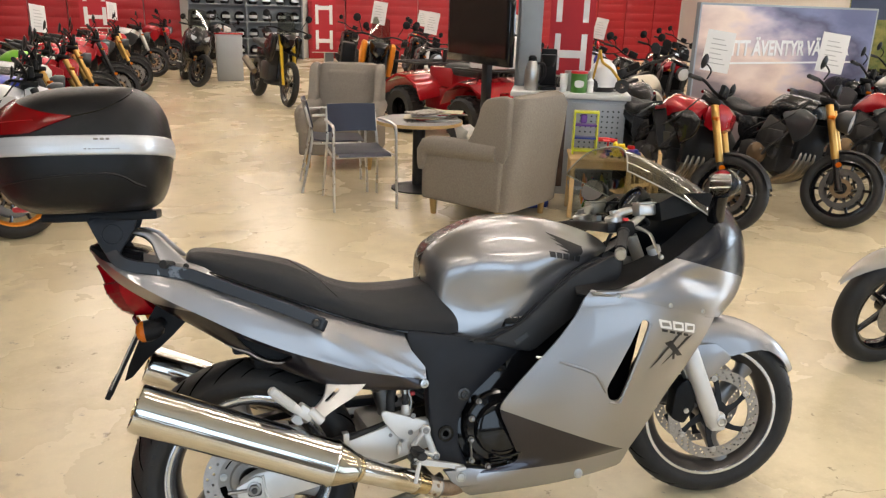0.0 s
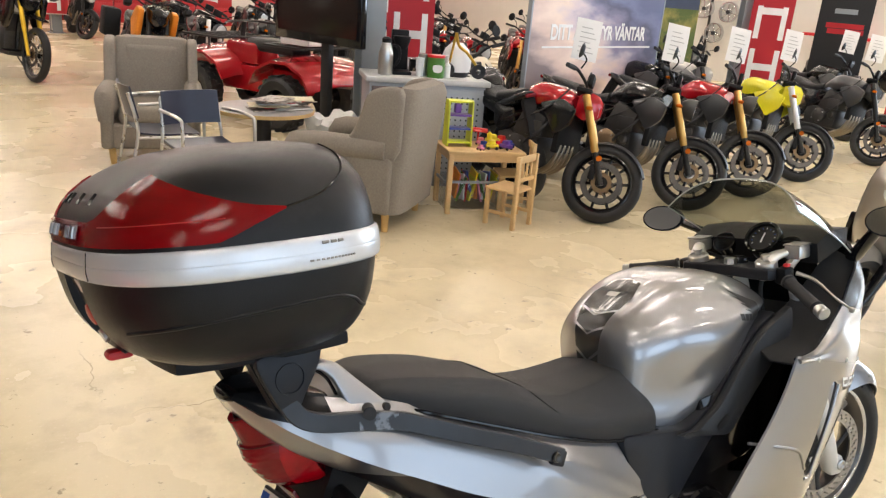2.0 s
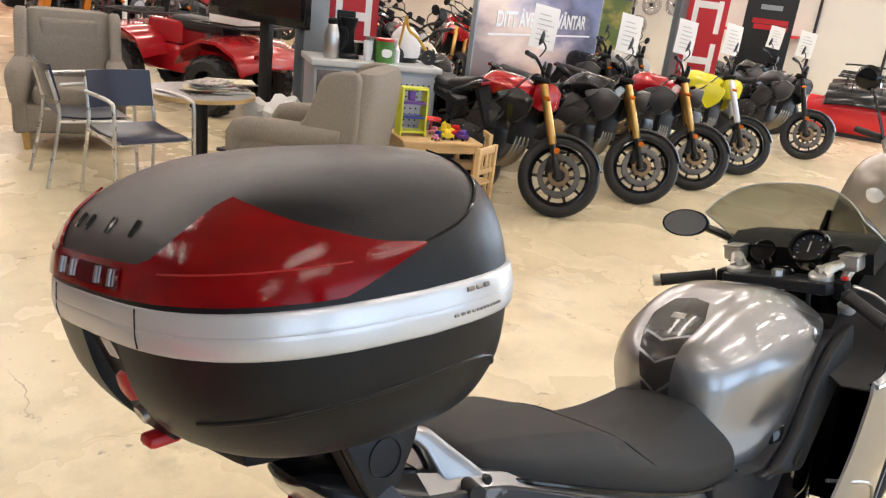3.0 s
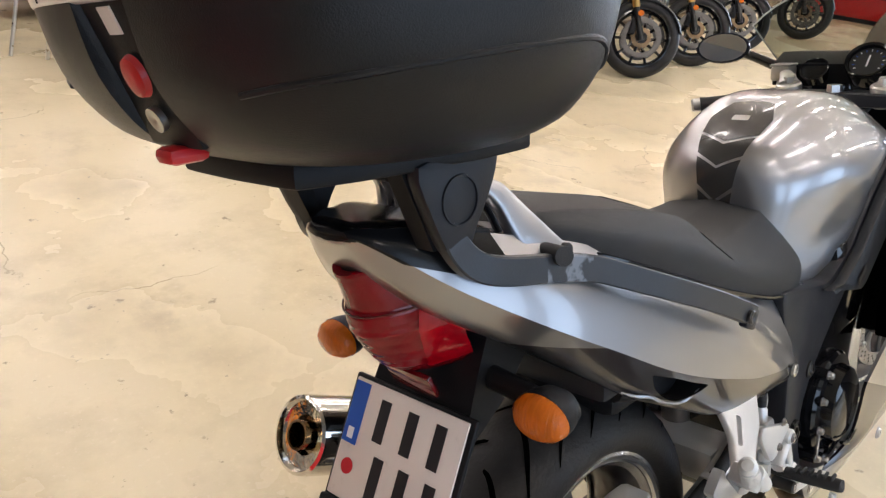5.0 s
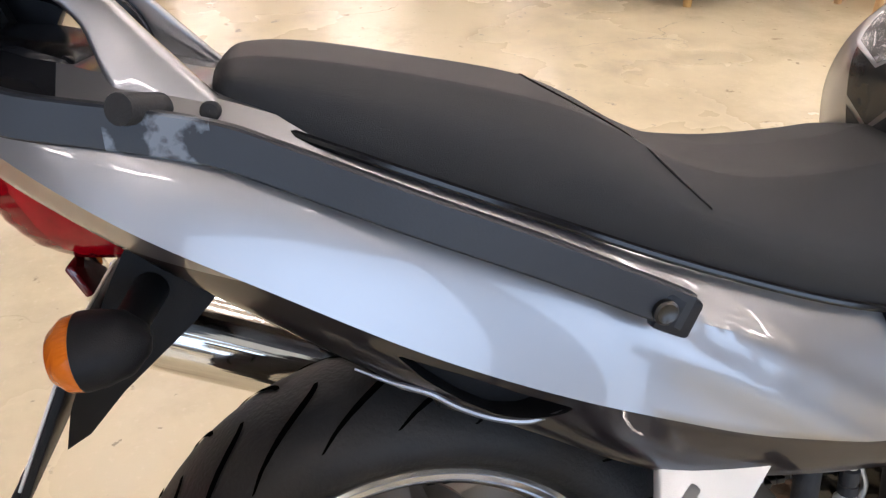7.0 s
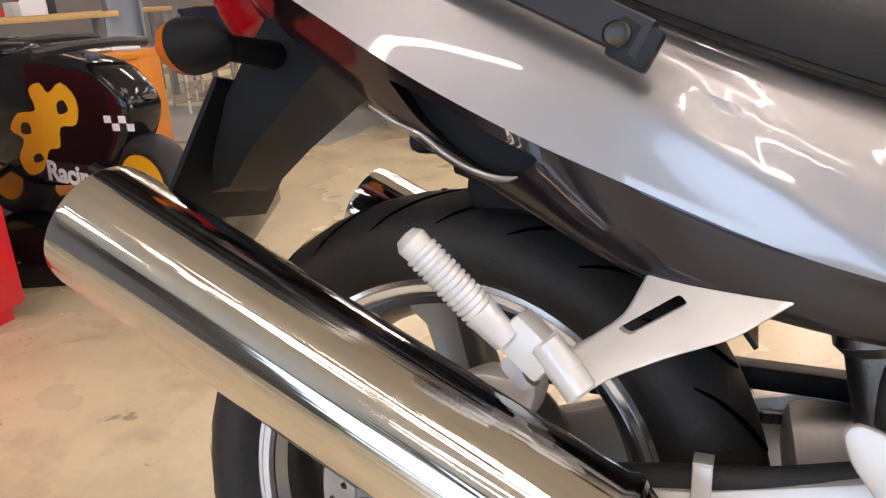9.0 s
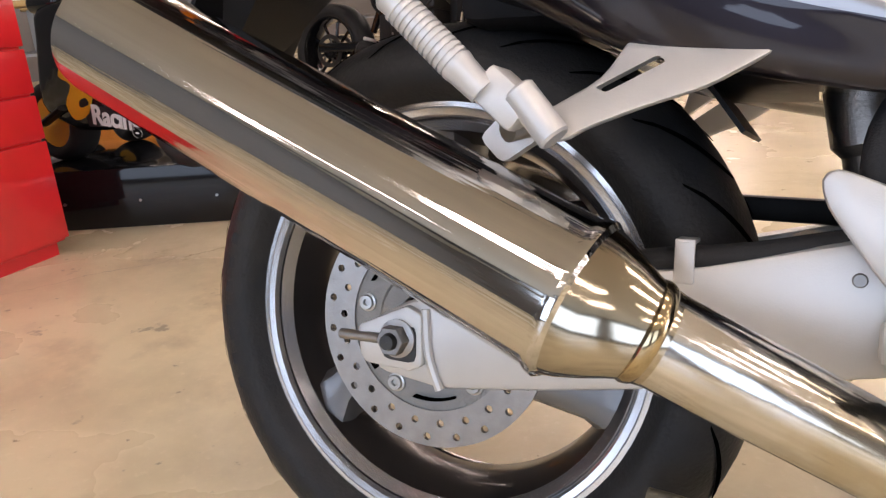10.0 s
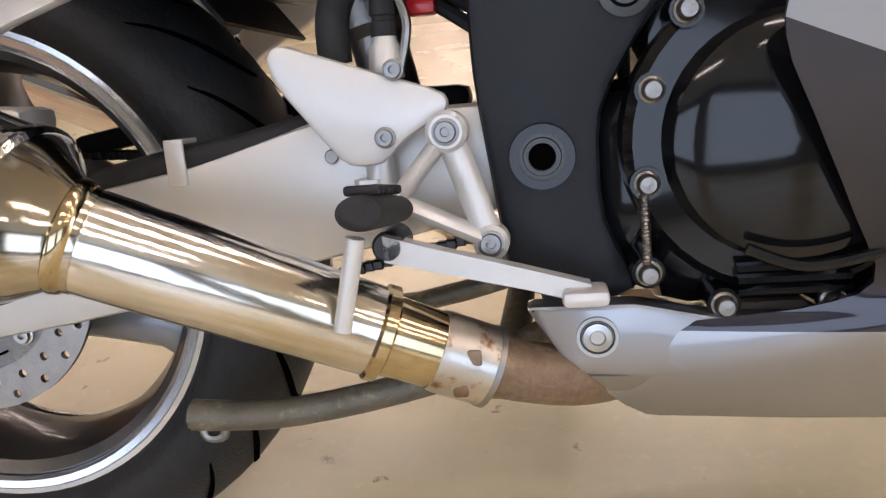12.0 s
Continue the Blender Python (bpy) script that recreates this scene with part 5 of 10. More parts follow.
part("brake_hose", tube([(0.05, -0.125, 0.345), (0.13, -0.135, 0.382), (0.22, -0.138, 0.402), (0.30, -0.138, 0.413), (0.38, -0.130, 0.430)], 0.011, 10), RUBBER_PART, arm, "black brake hose sleeve")
part("hose_clip", Mesh().join(box(0.254, -0.152, 0.405, 0.016, 0.004, 0.034, 0.002)).join(box(0.254, -0.14, 0.422, 0.016, 0.026, 0.004, 0.001)), ALU, arm)
both("clip_bolt", cyl((0.378, -0.150, 0.402), (0.378, -0.155, 0.402), 0.0055, seg=14, bevel=0.001), STEEL, arm)
caliper = part("rear_caliper", prism(chamfered([(0.02, 0.395), (0.10, 0.42), (0.11, 0.46), (0.05, 0.465), (0.0, 0.44)], 0.012), -0.118, -0.066, r=0.008), ALU, bike, "cast rear brake caliper")
chain, chain_low = Mesh(), Mesh()
for k in range(52):
    t = k / 51
    chain.join(box(0.02 + 0.52 * t, 0.090, 0.411 - 0.012 * math.sin(math.pi * t) - 0.004 * t, 0.013, 0.012 if k % 2 else 0.018, 0.011, 0.002, 1))
    chain_low.join(box(0.02 + 0.52 * t, 0.090, 0.222 + 0.09 * t - 0.012 * math.sin(math.pi * t), 0.013, 0.012 if k % 2 else 0.018, 0.011, 0.002, 1))
part("chain", chain, DARK_STEEL, bike, "oily steel drive chain")
part("chain_run", chain_low, DARK_STEEL, bike)
part("chain_guard", prism(chamfered([(0.02, 0.43), (0.20, 0.455), (0.46, 0.45), (0.46, 0.425), (0.2, 0.43), (0.03, 0.41)], 0.01), 0.075, 0.118, r=0.004), PLASTIC, bike)

# exhausts
def silencer(side):
    s = side
    e0, e1 = Vector((-0.267, s * 0.255, 0.5935)), Vector((0.198, s * 0.2555, 0.3836))
    ax = e1 - e0
    L_ = ax.length
    can = part("silencer", lathe(e0, ax, [(0.012, 0.030), (0.010, 0.0505), (0.0, 0.053), (0.002, 0.0585), (0.012, 0.0600), (L_ - 0.012, 0.0600), (L_ - 0.008, 0.0625), (L_ - 0.002, 0.0630), (L_ + 0.002, 0.060), (L_ + 0.004, 0.040), (L_ + 0.004, 1e-4)], 56), CHROME, bike, "polished steel silencer with fine scratches")
    part("end_plate", lathe(e0, ax, [(0.022, 0.020), (0.020, 0.050), (0.026, 0.050), (0.028, 0.020)], 40, closed=True), CHROME_HOT, can, "browned end plate")
    part("outlet", lathe(e0, ax, [(-0.004, 0.019), (-0.004, 0.0225), (0.06, 0.0225), (0.06, 0.019)], 30, closed=True), CHROME_HOT, can)
    part("outlet_core", cyl(e0 + ax.normalized() * 0.05, e0 + ax.normalized() * 0.055, 0.0195, seg=20), INK, can)
    _, u, w = frame_of(ax)
    for k in range(6):
        a = k * math.pi / 3 + 0.3
        p = e0 + ax.normalized() * 0.018 + (u * math.cos(a) + w * math.sin(a)) * 0.037
        part("rivet", cyl(p, p - ax.normalized() * 0.006, 0.0055, seg=10), ALU_BRIGHT, can)
    pa, pd = Vector((0.2515, s * 0.2900, 0.3750)), Vector((0.8604, s * -0.2739, -0.4298))
    down = lambda d: pa + pd * d
    an = ax.normalized()
    cone_rings = []
    for h, r_ in ((-0.015, 0.058), (0.003, 0.0585), (0.012, 0.055), (0.030, 0.0465), (0.046, 0.0385), (0.056, 0.0345), (0.066, 0.0335)):
        k_ = min(1.0, max(0.0, h / 0.056))
        mid_ = e1 + an * h if h <= 0 else (e1 + an * h) * (1 - k_) + (down(h - 0.056)) * k_
        dn_ = (an * (1 - k_) + pd * k_).normalized()
        _, u_, w_ = frame_of(dn_)
        cone_rings.append([mid_ + (u_ * math.cos(q * math.pi / 24) + w_ * math.sin(q * math.pi / 24)) * r_ for q in range(48)])
    part("cone", loft(cone_rings), CONE_STEEL, can)
    weld = [(-0.006, 0.0325), (-0.004, 0.0360), (-0.001, 0.0368), (0.002, 0.0362), (0.005, 0.0350), (0.007, 0.0325)]
    part("weld_bead", lathe(down(0.0), pd, weld, 48), CHROME_HOT, can)
    part("link_pipe", lathe(pa, pd, [(-0.01, 0.031), (0.0, 0.0330), (0.08, 0.0325), (0.198, 0.0300), (0.200, 0.028)], 40), LINK_STEEL, can, "bright link pipe")
    part("pipe_weld", lathe(down(0.197), pd, [(-0.006, 0.029), (-0.003, 0.0325), (0.004, 0.0325), (0.006, 0.028)], 40), CHROME_HOT, can)
    part("pipe_collar", lathe(down(0.197), pd, [(0.0, 0.025), (0.0, 0.0272), (0.040, 0.0262), (0.040, 0.025)], 36), CHROME_HOT, can, "heat-tinted collar")
    part("pipe_clamp", lathe(down(0.236), pd, [(0.0, 0.025), (0.0, 0.0272), (0.006, 0.0280), (0.034, 0.0277), (0.038, 0.0283), (0.040, 0.0283), (0.040, 0.025)], 40), CLAMP, can, "rust-spotted clamp band")
    _, cu, cw = frame_of(pd)
    for ca in (-0.5, 0.45):
        out_ = Vector((0, s * math.cos(ca), math.sin(ca)))
        out_ = (out_ - pd * out_.dot(pd)).normalized()
        cq = down(0.256) + out_ * 0.0272
        part("clamp_slot", box(cq.x, cq.y, cq.z, 0.010, 0.004, 0.011, 0.002), RUSTY, can)
    part("clamp_edge", lathe(down(0.273), pd, [(0.0, 0.025), (0.0, 0.0286), (0.004, 0.0289), (0.005, 0.025)], 40), STEEL, can)
    part("header", tube([tuple(down(0.270)), (0.545, s * 0.184, 0.236), (0.61, s * 0.136, 0.227), (0.74, s * 0.09, 0.226)], [0.0240, 0.0230, 0.0215, 0.0215], 28, 6), RUSTY, can, "brown scaled header pipe")
    hang = [(0.203, 0.571), (0.210, 0.588), (0.232, 0.590), (0.320, 0.570), (0.271, 0.538), (0.227, 0.522), (0.190, 0.506), (0.174, 0.494), (0.146, 0.513), (0.171, 0.530), (0.193, 0.546)]
    slot = prism(chamfered([(0.190, 0.538), (0.199, 0.534), (0.238, 0.558), (0.231, 0.564)], 0.003), -0.3, 0.3)
    lean = Matrix(((1, 0, 0, 0), (0, 1, 0.9, -0.168 - 0.9 * 0.577), (0, 0, 1, 0), (0, 0, 0, 1)))
    plate = carved(prism(chamfered(hang, 0.010), -0.007, 0.007, r=0.003), [slot]).moved(lean)
    hanger = part("footrest_hanger", plate if s < 0 else plate.mirrored(), ALU, bike, "cast alloy passenger footrest hanger")
    part("hanger_bolt", cyl((0.150, s * 0.220, 0.512), (0.135, s * 0.245, 0.505), 0.010, seg=12), ALU_BRIGHT, hanger)
    piv = Vector((0.165, s * 0.232, 0.508))
    part("peg_block", Mesh().join(box(0.135, s * 0.246, 0.527, 0.044, 0.036, 0.030, 0.005).moved(Matrix.Translation((0.135, 0, 0.527)) @ Matrix.Rotation(radians(40), 4, "Y") @ Matrix.Translation((-0.135, 0, -0.527)))).join(cyl((0.176, s * 0.256, 0.498), (0.146, s * 0.256, 0.533), 0.0125, seg=16, bevel=0.002)), ALU, hanger)
    p0, p1 = Vector((0.112, s * 0.262, 0.540)), Vector((0.052, s * 0.280, 0.600))
    prof = [(-0.012, 1e-4), (-0.012, 0.011), (0.010, 0.0125)]
    LP = (p1 - p0).length
    for k in range(13):
        h = 0.014 + (LP - 0.022) * k / 13
        prof += [(h, 0.0135), (h + 0.003, 0.0135), (h + 0.0034, 0.0118), (h + 0.0048, 0.0118)]
    prof += [(LP, 0.0125), (LP + 0.006, 0.008), (LP + 0.007, 1e-4)]
    part("passenger_peg", lathe(p0, p1 - p0, prof, 20), ALU, hanger, "ribbed folded passenger footpeg")
    part("strap", prism(chamfered([(0.10, 0.50), (0.13, 0.53), (0.15, 0.50), (0.12, 0.48)], 0.006), s * 0.20, s * 0.215) if s > 0 else prism(chamfered([(0.10, 0.50), (0.13, 0.53), (0.15, 0.50), (0.12, 0.48)], 0.006), -0.215, -0.20), ALU, hanger)
    return can


silencer(-1)
silencer(1)

# rider's footrest, heel plate and brake pedal
heel = part("heel_plate", prism(chamfered([(0.346, 0.475), (0.356, 0.484), (0.472, 0.441), (0.472, 0.428), (0.440, 0.412), (0.424, 0.395), (0.398, 0.395), (0.384, 0.412), (0.352, 0.455)], 0.010), -0.186, -0.176, r=0.004), ALU, bike, "white-silver heel guard")
for bx, bz in ((0.437, 0.459), (0.427, 0.414)):
    bolt((bx, -0.186, bz), 0.0060, STEEL, heel, 0.005)
arm_a = tube([(0.470, -0.182, 0.415), (0.494, -0.186, 0.338)], 0.010, 12, 1, flat=0.6)
arm_b = tube([(0.470, -0.182, 0.415), (0.432, -0.184, 0.372)], 0.011, 12, 1, flat=0.6)
arm_c = tube([(0.432, -0.184, 0.368), (0.494, -0.186, 0.338)], 0.011, 12, 1, flat=0.6)
boss_a = cyl((0.470, -0.172, 0.415), (0.470, -0.194, 0.415), 0.0145, seg=24, bevel=0.003)
boss_b = cyl((0.495, -0.174, 0.337), (0.495, -0.195, 0.337), 0.0125, seg=24, bevel=0.003)
for flip in (False, True):
    bracket = part("footrest_bracket", arm_a.mirrored() if flip else arm_a, ALU, bike, "cast alloy footrest bracket")
    for nm, ms in (("bracket_arm", arm_b), ("bracket_arm", arm_c), ("bracket_boss", boss_a), ("bracket_boss", boss_b)):
        part(nm, ms.mirrored() if flip else ms, ALU, bracket)
for bx, bz in ((0.470, 0.415), (0.495, 0.337)):
    bolt((bx, -0.194, bz), 0.0075, STEEL, bike, 0.004, "bracket_bolt")
pedal = part("brake_pedal", loft([[(x, -0.212 + dy, z + dz) for dy, dz in ((-0.007, -h), (0.007, -h), (0.007, h), (-0.007, h))] for x, z, h in ((0.425, 0.342, 0.009), (0.46, 0.332, 0.008), (0.52, 0.316, 0.007), (0.56, 0.304, 0.007))]), ALU, bike, "alloy rear brake pedal")
part("pedal_tip", box(0.556, -0.218, 0.304, 0.030, 0.030, 0.011, 0.004), ALU, pedal)
part("pedal_pivot", cyl((0.428, -0.180, 0.343), (0.428, -0.219, 0.343), 0.011, seg=20, bevel=0.002), DARK_STEEL, pedal)
peg = part("rider_peg", tube([(0.432, -0.200, 0.366), (0.431, -0.245, 0.372), (0.430, -0.288, 0.377), (0.430, -0.294, 0.378)], [0.0125, 0.013, 0.014, 0.0145, 0.0145, 0.0145, 0.0142, 0.0135, 0.0115, 0.008], 22, 3, flat=0.75), RUBBER_PART, bike, "black rubber rider footpeg")
for k in range(6):
    part("peg_rib", box(0.43, -0.218 - 0.012 * k, 0.3815 + 0.0015 * k, 0.022, 0.006, 0.006, 0.002), RUBBER_PART, peg)
part("peg_feeler", cyl((0.424, -0.282, 0.362), (0.410, -0.282, 0.306), 0.006, 0.0055, 12), ALU, peg, "bright peg feeler")
master = part("rear_master_cylinder", Mesh().join(cyl((0.417, -0.165, 0.40), (0.417, -0.165, 0.35), 0.011, seg=14)).join(cyl((0.410, -0.168, 0.385), (0.410, -0.168, 0.36), 0.013, seg=6)).join(box(0.405, -0.165, 0.36, 0.024, 0.02, 0.03, 0.004)), ALU, bike)
sw = part("brake_switch", lathe((0.425, -0.150, 0.455), (0.02, 0, 1), [(0, 1e-4), (0, 0.013), (0.022, 0.012), (0.026, 0.009), (0.030, 0.009), (0.030, 1e-4)], 18), ALU, bike)
part("switch_boot", lathe((0.4255, -0.150, 0.484), (0.02, 0, 1), [(0, 1e-4), (0, 0.0095), (0.010, 0.0095), (0.011, 0.0080), (0.014, 0.0080), (0.015, 0.0095), (0.028, 0.0090), (0.030, 0.006), (0.030, 1e-4)], 18), RUBBER_PART, sw, "black rubber boot")
part("switch_cap", cyl((0.4262, -0.150, 0.513), (0.4265, -0.150, 0.526), 0.0062, seg=12, bevel=0.001), ALU_BRIGHT, sw)
part("switch_wire", tube([(0.436, -0.152, 0.462), (0.443, -0.152, 0.490), (0.438, -0.148, 0.515), (0.445, -0.14, 0.545)], 0.0035, 8), DISC_STEEL, sw)
part("rubber_hose", tube([(0.385, -0.140, 0.47), (0.388, -0.138, 0.51), (0.41, -0.12, 0.545), (0.45, -0.10, 0.55)], 0.013, 12), RUBBER_PART, bike)
for k in range(6):
    part("cable", tube([(0.30 + 0.03 * k, -0.13 + 0.02 * (k % 3), 0.57 - 0.01 * (k % 2)), (0.40 + 0.02 * k, -0.12, 0.54 + 0.012 * (k % 3)), (0.47, -0.11 + 0.01 * k, 0.50 + 0.015 * k), (0.52, -0.10, 0.46 + 0.02 * k)], 0.0055, 8), RUBBER_PART, bike)
part("red_connector", box(0.45, -0.12, 0.505, 0.022, 0.02, 0.012, 0.003), RED_PLASTIC, bike)
part("subframe", Mesh().join(tube([(0.02, -0.10, 0.66), (0.25, -0.11, 0.585), (0.50, -0.12, 0.53)], 0.014, 10)).join(tube([(0.02, 0.10, 0.66), (0.25, 0.11, 0.585), (0.50, 0.12, 0.53)], 0.014, 10)).join(box(0.20, 0, 0.635, 0.36, 0.20, 0.05, 0.02)).join(box(0.34, 0, 0.575, 0.2, 0.23, 0.05, 0.02)), PLASTIC, bike)
part("shock", lathe((0.42, 0, 0.34), (-0.05, 0, 0.25), [(0, 0.02), (0, 0.032), (0.03, 0.034), (0.04, 0.026), (0.16, 0.026), (0.17, 0.034), (0.22, 0.034), (0.22, 0.01)], 24), STEEL, bike)
part("rear_inner_guard", thick(sheet([[(0.345 * math.cos(radians(a)), y, 0.315 + 0.348 * math.sin(radians(a))) for y in (-0.105, -0.06, 0, 0.06, 0.105)] for a in range(34, 84, 7)]), -0.004), PLASTIC, bike, "black inner mudguard")
# stands
part("centre_stand", Mesh().join(tube([(0.235, -0.150, 0.200), (0.30, -0.150, 0.198), (0.38, -0.145, 0.208), (0.47, -0.135, 0.228), (0.53, -0.12, 0.25)], [0.013, 0.013, 0.012], 12, 3)).join(tube([(0.235, 0.150, 0.200), (0.38, 0.145, 0.208), (0.53, 0.12, 0.25)], 0.012, 10, 3)).join(cyl((0.50, -0.14, 0.238), (0.50, 0.14, 0.238), 0.014, seg=14)), STAND_STEEL, bike, "worn folded centre stand")
part("stand_tang", tube([(0.24, -0.150, 0.195), (0.245, -0.150, 0.180), (0.258, -0.15, 0.180), (0.262, -0.15, 0.19)], 0.004, 8), STEEL, bike)
part("side_stand", tube([(0.52, 0.14, 0.26), (0.54, 0.22, 0.15), (0.56, 0.30, 0.078)], 0.014, 12), FRAME_BLACK, bike)

# tail light, number plate and signals
# lens in two tiers: a fluted upper one under a lip, and a bulging lower one
def tail_point(t, u, out=0.0):
    hw = 0.052 + 0.026 * math.sin(math.pi * min(1, t * 0.8 + 0.10)) - 0.012 * max(0, t - 0.8) / 0.2
    zc = float(np.interp(t, (0, 0.12, 0.35, 0.62, 0.86, 1.0), (0.922, 0.914, 0.880, 0.838, 0.798, 0.782)))
    xc = float(np.interp(t, (0, 0.04, 0.10, 0.25, 0.40, 0.44, 0.58, 0.75, 0.90, 1.0), (-0.348, -0.358, -0.357, -0.348, -0.341, -0.344, -0.339, -0.322, -0.302, -0.282)))
    if 0.08 < t < 0.40:
        xc += 0.00025 * math.sin(t * 2 * math.pi / 0.032)
    elif t > 0.5:
        xc += 0.0005 * math.sin(t * 2 * math.pi / 0.075)
    return (xc + 0.085 * abs(u) ** 2.2 - out, (0.95 * hw + out) * u, zc + 0.030 * u * u * (1 - t))


light_rows = [[tail_point(t, u) for u in np.linspace(-1, 1, 25)] for t in np.linspace(0, 1, 76)]
lamp_lens = part("tail_light", thick(sheet(light_rows), 0.02), TAIL_RED, bike, "red tail light lens in two fluted tiers", angle=60)
both("lens_side", thick(sheet([[tail_point(t, -u, 0.0022) for u in np.linspace(0.62 + 0.25 * (1 - t), 1.0, 9)] for t in np.linspace(0.30, 0.95, 20)]), 0.002), TAIL_SIDE, lamp_lens, "clear red lens side")
both("lens_rib", tube([tail_point(0.42, -u, 0.002) for u in (0.0, 0.25, 0.5, 0.75, 0.95)], 0.0013, 8), RED_DARK, lamp_lens)
holder = part("plate_holder", loft([[(x0, -w0, z0), (x0, w0, z0), (x0 + d0, w0 * 0.86, z0 + 0.008), (x0 + d0, -w0 * 0.86, z0 + 0.008)] for x0, z0, w0, d0 in ((-0.205, 0.825, 0.072, 0.13), (-0.235, 0.775, 0.078, 0.115), (-0.262, 0.72, 0.084, 0.085), (-0.290, 0.66, 0.070, 0.045), (-0.305, 0.615, 0.055, 0.02))]), PLASTIC, bike, "black plastic plate holder and rear mudguard")
part("reflector", box(0, 0, 0, 0.008, 0.075, 0.032, 0.003).moved(Matrix.Translation((-0.268, -0.004, 0.766)) @ Matrix.Rotation(radians(-25), 4, "Y")), RED_DARK, holder, "dark red reflector")
# plate leans back: its upper edge is further forward
pl = Matrix.Translation((-0.302, 0.0, 0.672)) @ Matrix.Rotation(radians(27), 4, "Y")
plate = part("number_plate", box(0, 0, 0, 0.003, 0.192, 0.150, 0.001).moved(pl), PLATE_WHITE, bike, "white number plate with blanked black characters")
part("plate_surround", Mesh().join(box(0.006, 0, -0.004, 0.008, 0.206, 0.168, 0.003)).join(box(0.002, 0, -0.089, 0.014, 0.206, 0.022, 0.003)).moved(pl), PLASTIC, plate, "black plate surround")
part("blue_strip", box(-0.0022, 0.081, 0.032, 0.001, 0.026, 0.078).moved(pl), BLUE_INK, plate, "blue country strip")
part("strip_mark", box(-0.0030, 0.081, 0.006, 0.001, 0.010, 0.014).moved(pl), WHITE_INK, plate)
for gy, gz in ((0.034, 0.034), (-0.014, 0.034), (-0.060, 0.034), (0.022, -0.034), (-0.022, -0.034), (-0.066, -0.034)):
    part("plate_bar", Mesh().join(box(-0.0022, gy, gz, 0.001, 0.017, 0.052)).moved(pl), INK, plate)
part("plate_seal", cyl(pl @ Vector((-0.0018, 0.072, -0.034)), pl @ Vector((-0.0032, 0.072, -0.034)), 0.010, seg=20), RED_INK, plate)
part("dealer_mark", box(-0.0058, 0, -0.089, 0.001, 0.12, 0.006).moved(pl), RED_DARK, plate)
for s in (-1, 1):
    sig = part("turn_signal", lathe((-0.225, s * 0.172, 0.762), (-1, 0, -0.1), [(-0.034, 1e-4), (-0.031, 0.013), (-0.018, 0.026), (0.0, 0.031), (0.012, 0.032), (0.014, 0.028)], 28), PLASTIC, bike, "black turn signal body")
    sg = Matrix.Translation((-0.225, s * 0.172, 0.762))
    sig.data.transform(sg @ Matrix.Diagonal((1, 1.12, 0.86, 1)) @ sg.inverted())
    lens = part("signal_lens", lathe((-0.225, s * 0.172, 0.762), (-1, 0, -0.1), [(0.012, 0.0315), (0.022, 0.030), (0.031, 0.022), (0.034, 0.010), (0.035, 1e-4)], 28), AMBER, sig, "amber lens")
    lens.data.transform(sg @ Matrix.Diagonal((1, 1.12, 0.86, 1)) @ sg.inverted())
    part("signal_stalk", cyl((-0.205, s * 0.075, 0.765), (-0.212, s * 0.150, 0.763), 0.015, 0.013, 16), PLASTIC, sig)

# grab rail and luggage rack
RACK_BLACK = material("scraped_rack_paint", (0.018, 0.020, 0.025), 0.38, 0.0, 0.2, 30, bump=0.05, bump_scale=400)


def scraped(mt, colour, x0, x1):
    """Bares the metal in ragged patches over one stretch of the arm."""
    nt = mt.node_tree
    nodes, link = nt.nodes, nt.links.new
    b = nodes["Principled BSDF"]
    old = b.inputs["Base Color"].links[0].from_socket
    co, sp, n = nodes.new("ShaderNodeTexCoord"), nodes.new("ShaderNodeSeparateXYZ"), nodes.new("ShaderNodeTexNoise")
    link(co.outputs["Object"], sp.inputs[0])
    link(co.outputs["Object"], n.inputs["Vector"])
    n.inputs["Scale"].default_value, n.inputs["Detail"].default_value = 42.0, 4.0
    mid = nodes.new("ShaderNodeMath")
    mid.operation = "COMPARE"
    mid.inputs[1].default_value, mid.inputs[2].default_value = (x0 + x1) / 2, (x1 - x0) / 2
    link(sp.outputs["X"], mid.inputs[0])
    mr = nodes.new("ShaderNodeMapRange")
    mr.inputs["From Min"].default_value, mr.inputs["From Max"].default_value = 0.52, 0.60
    link(n.outputs["Fac"], mr.inputs["Value"])
    mu = nodes.new("ShaderNodeMath")
    mu.operation = "MULTIPLY"
    link(mid.outputs[0], mu.inputs[0])
    link(mr.outputs[0], mu.inputs[1])
    mx = nodes.new("ShaderNodeMix")
    mx.data_type = "RGBA"
    mx.inputs["B"].default_value = (*colour, 1)
    link(mu.outputs[0], mx.inputs["Factor"])
    link(old, mx.inputs["A"])
    link(mx.outputs["Result"], b.inputs["Base Color"])


scraped(RACK_BLACK, (0.15, 0.17, 0.20), -0.20, -0.13)
def strap(points, h, t, n=5):
    """A flat bar on edge, swept along a smooth curve."""
    pts = [Vector(p) for p in spline(points, n)]
    rings_ = []
    for k, p in enumerate(pts):
        d = (pts[min(k + 1, len(pts) - 1)] - pts[max(k - 1, 0)]).normalized()
        side = d.cross((0, 1, 0)).cross(d).normalized()
        up = side.cross(d).normalized()
        c = [(a * t / 2, b * h / 2) for a, b in ((-1, -0.88), (-0.75, -1), (0.75, -1), (1, -0.88), (1, 0.88), (0.75, 1), (-0.75, 1), (-1, 0.88))]
        rings_.append([p + side * a + up * b for a, b in c])
    return loft(rings_)


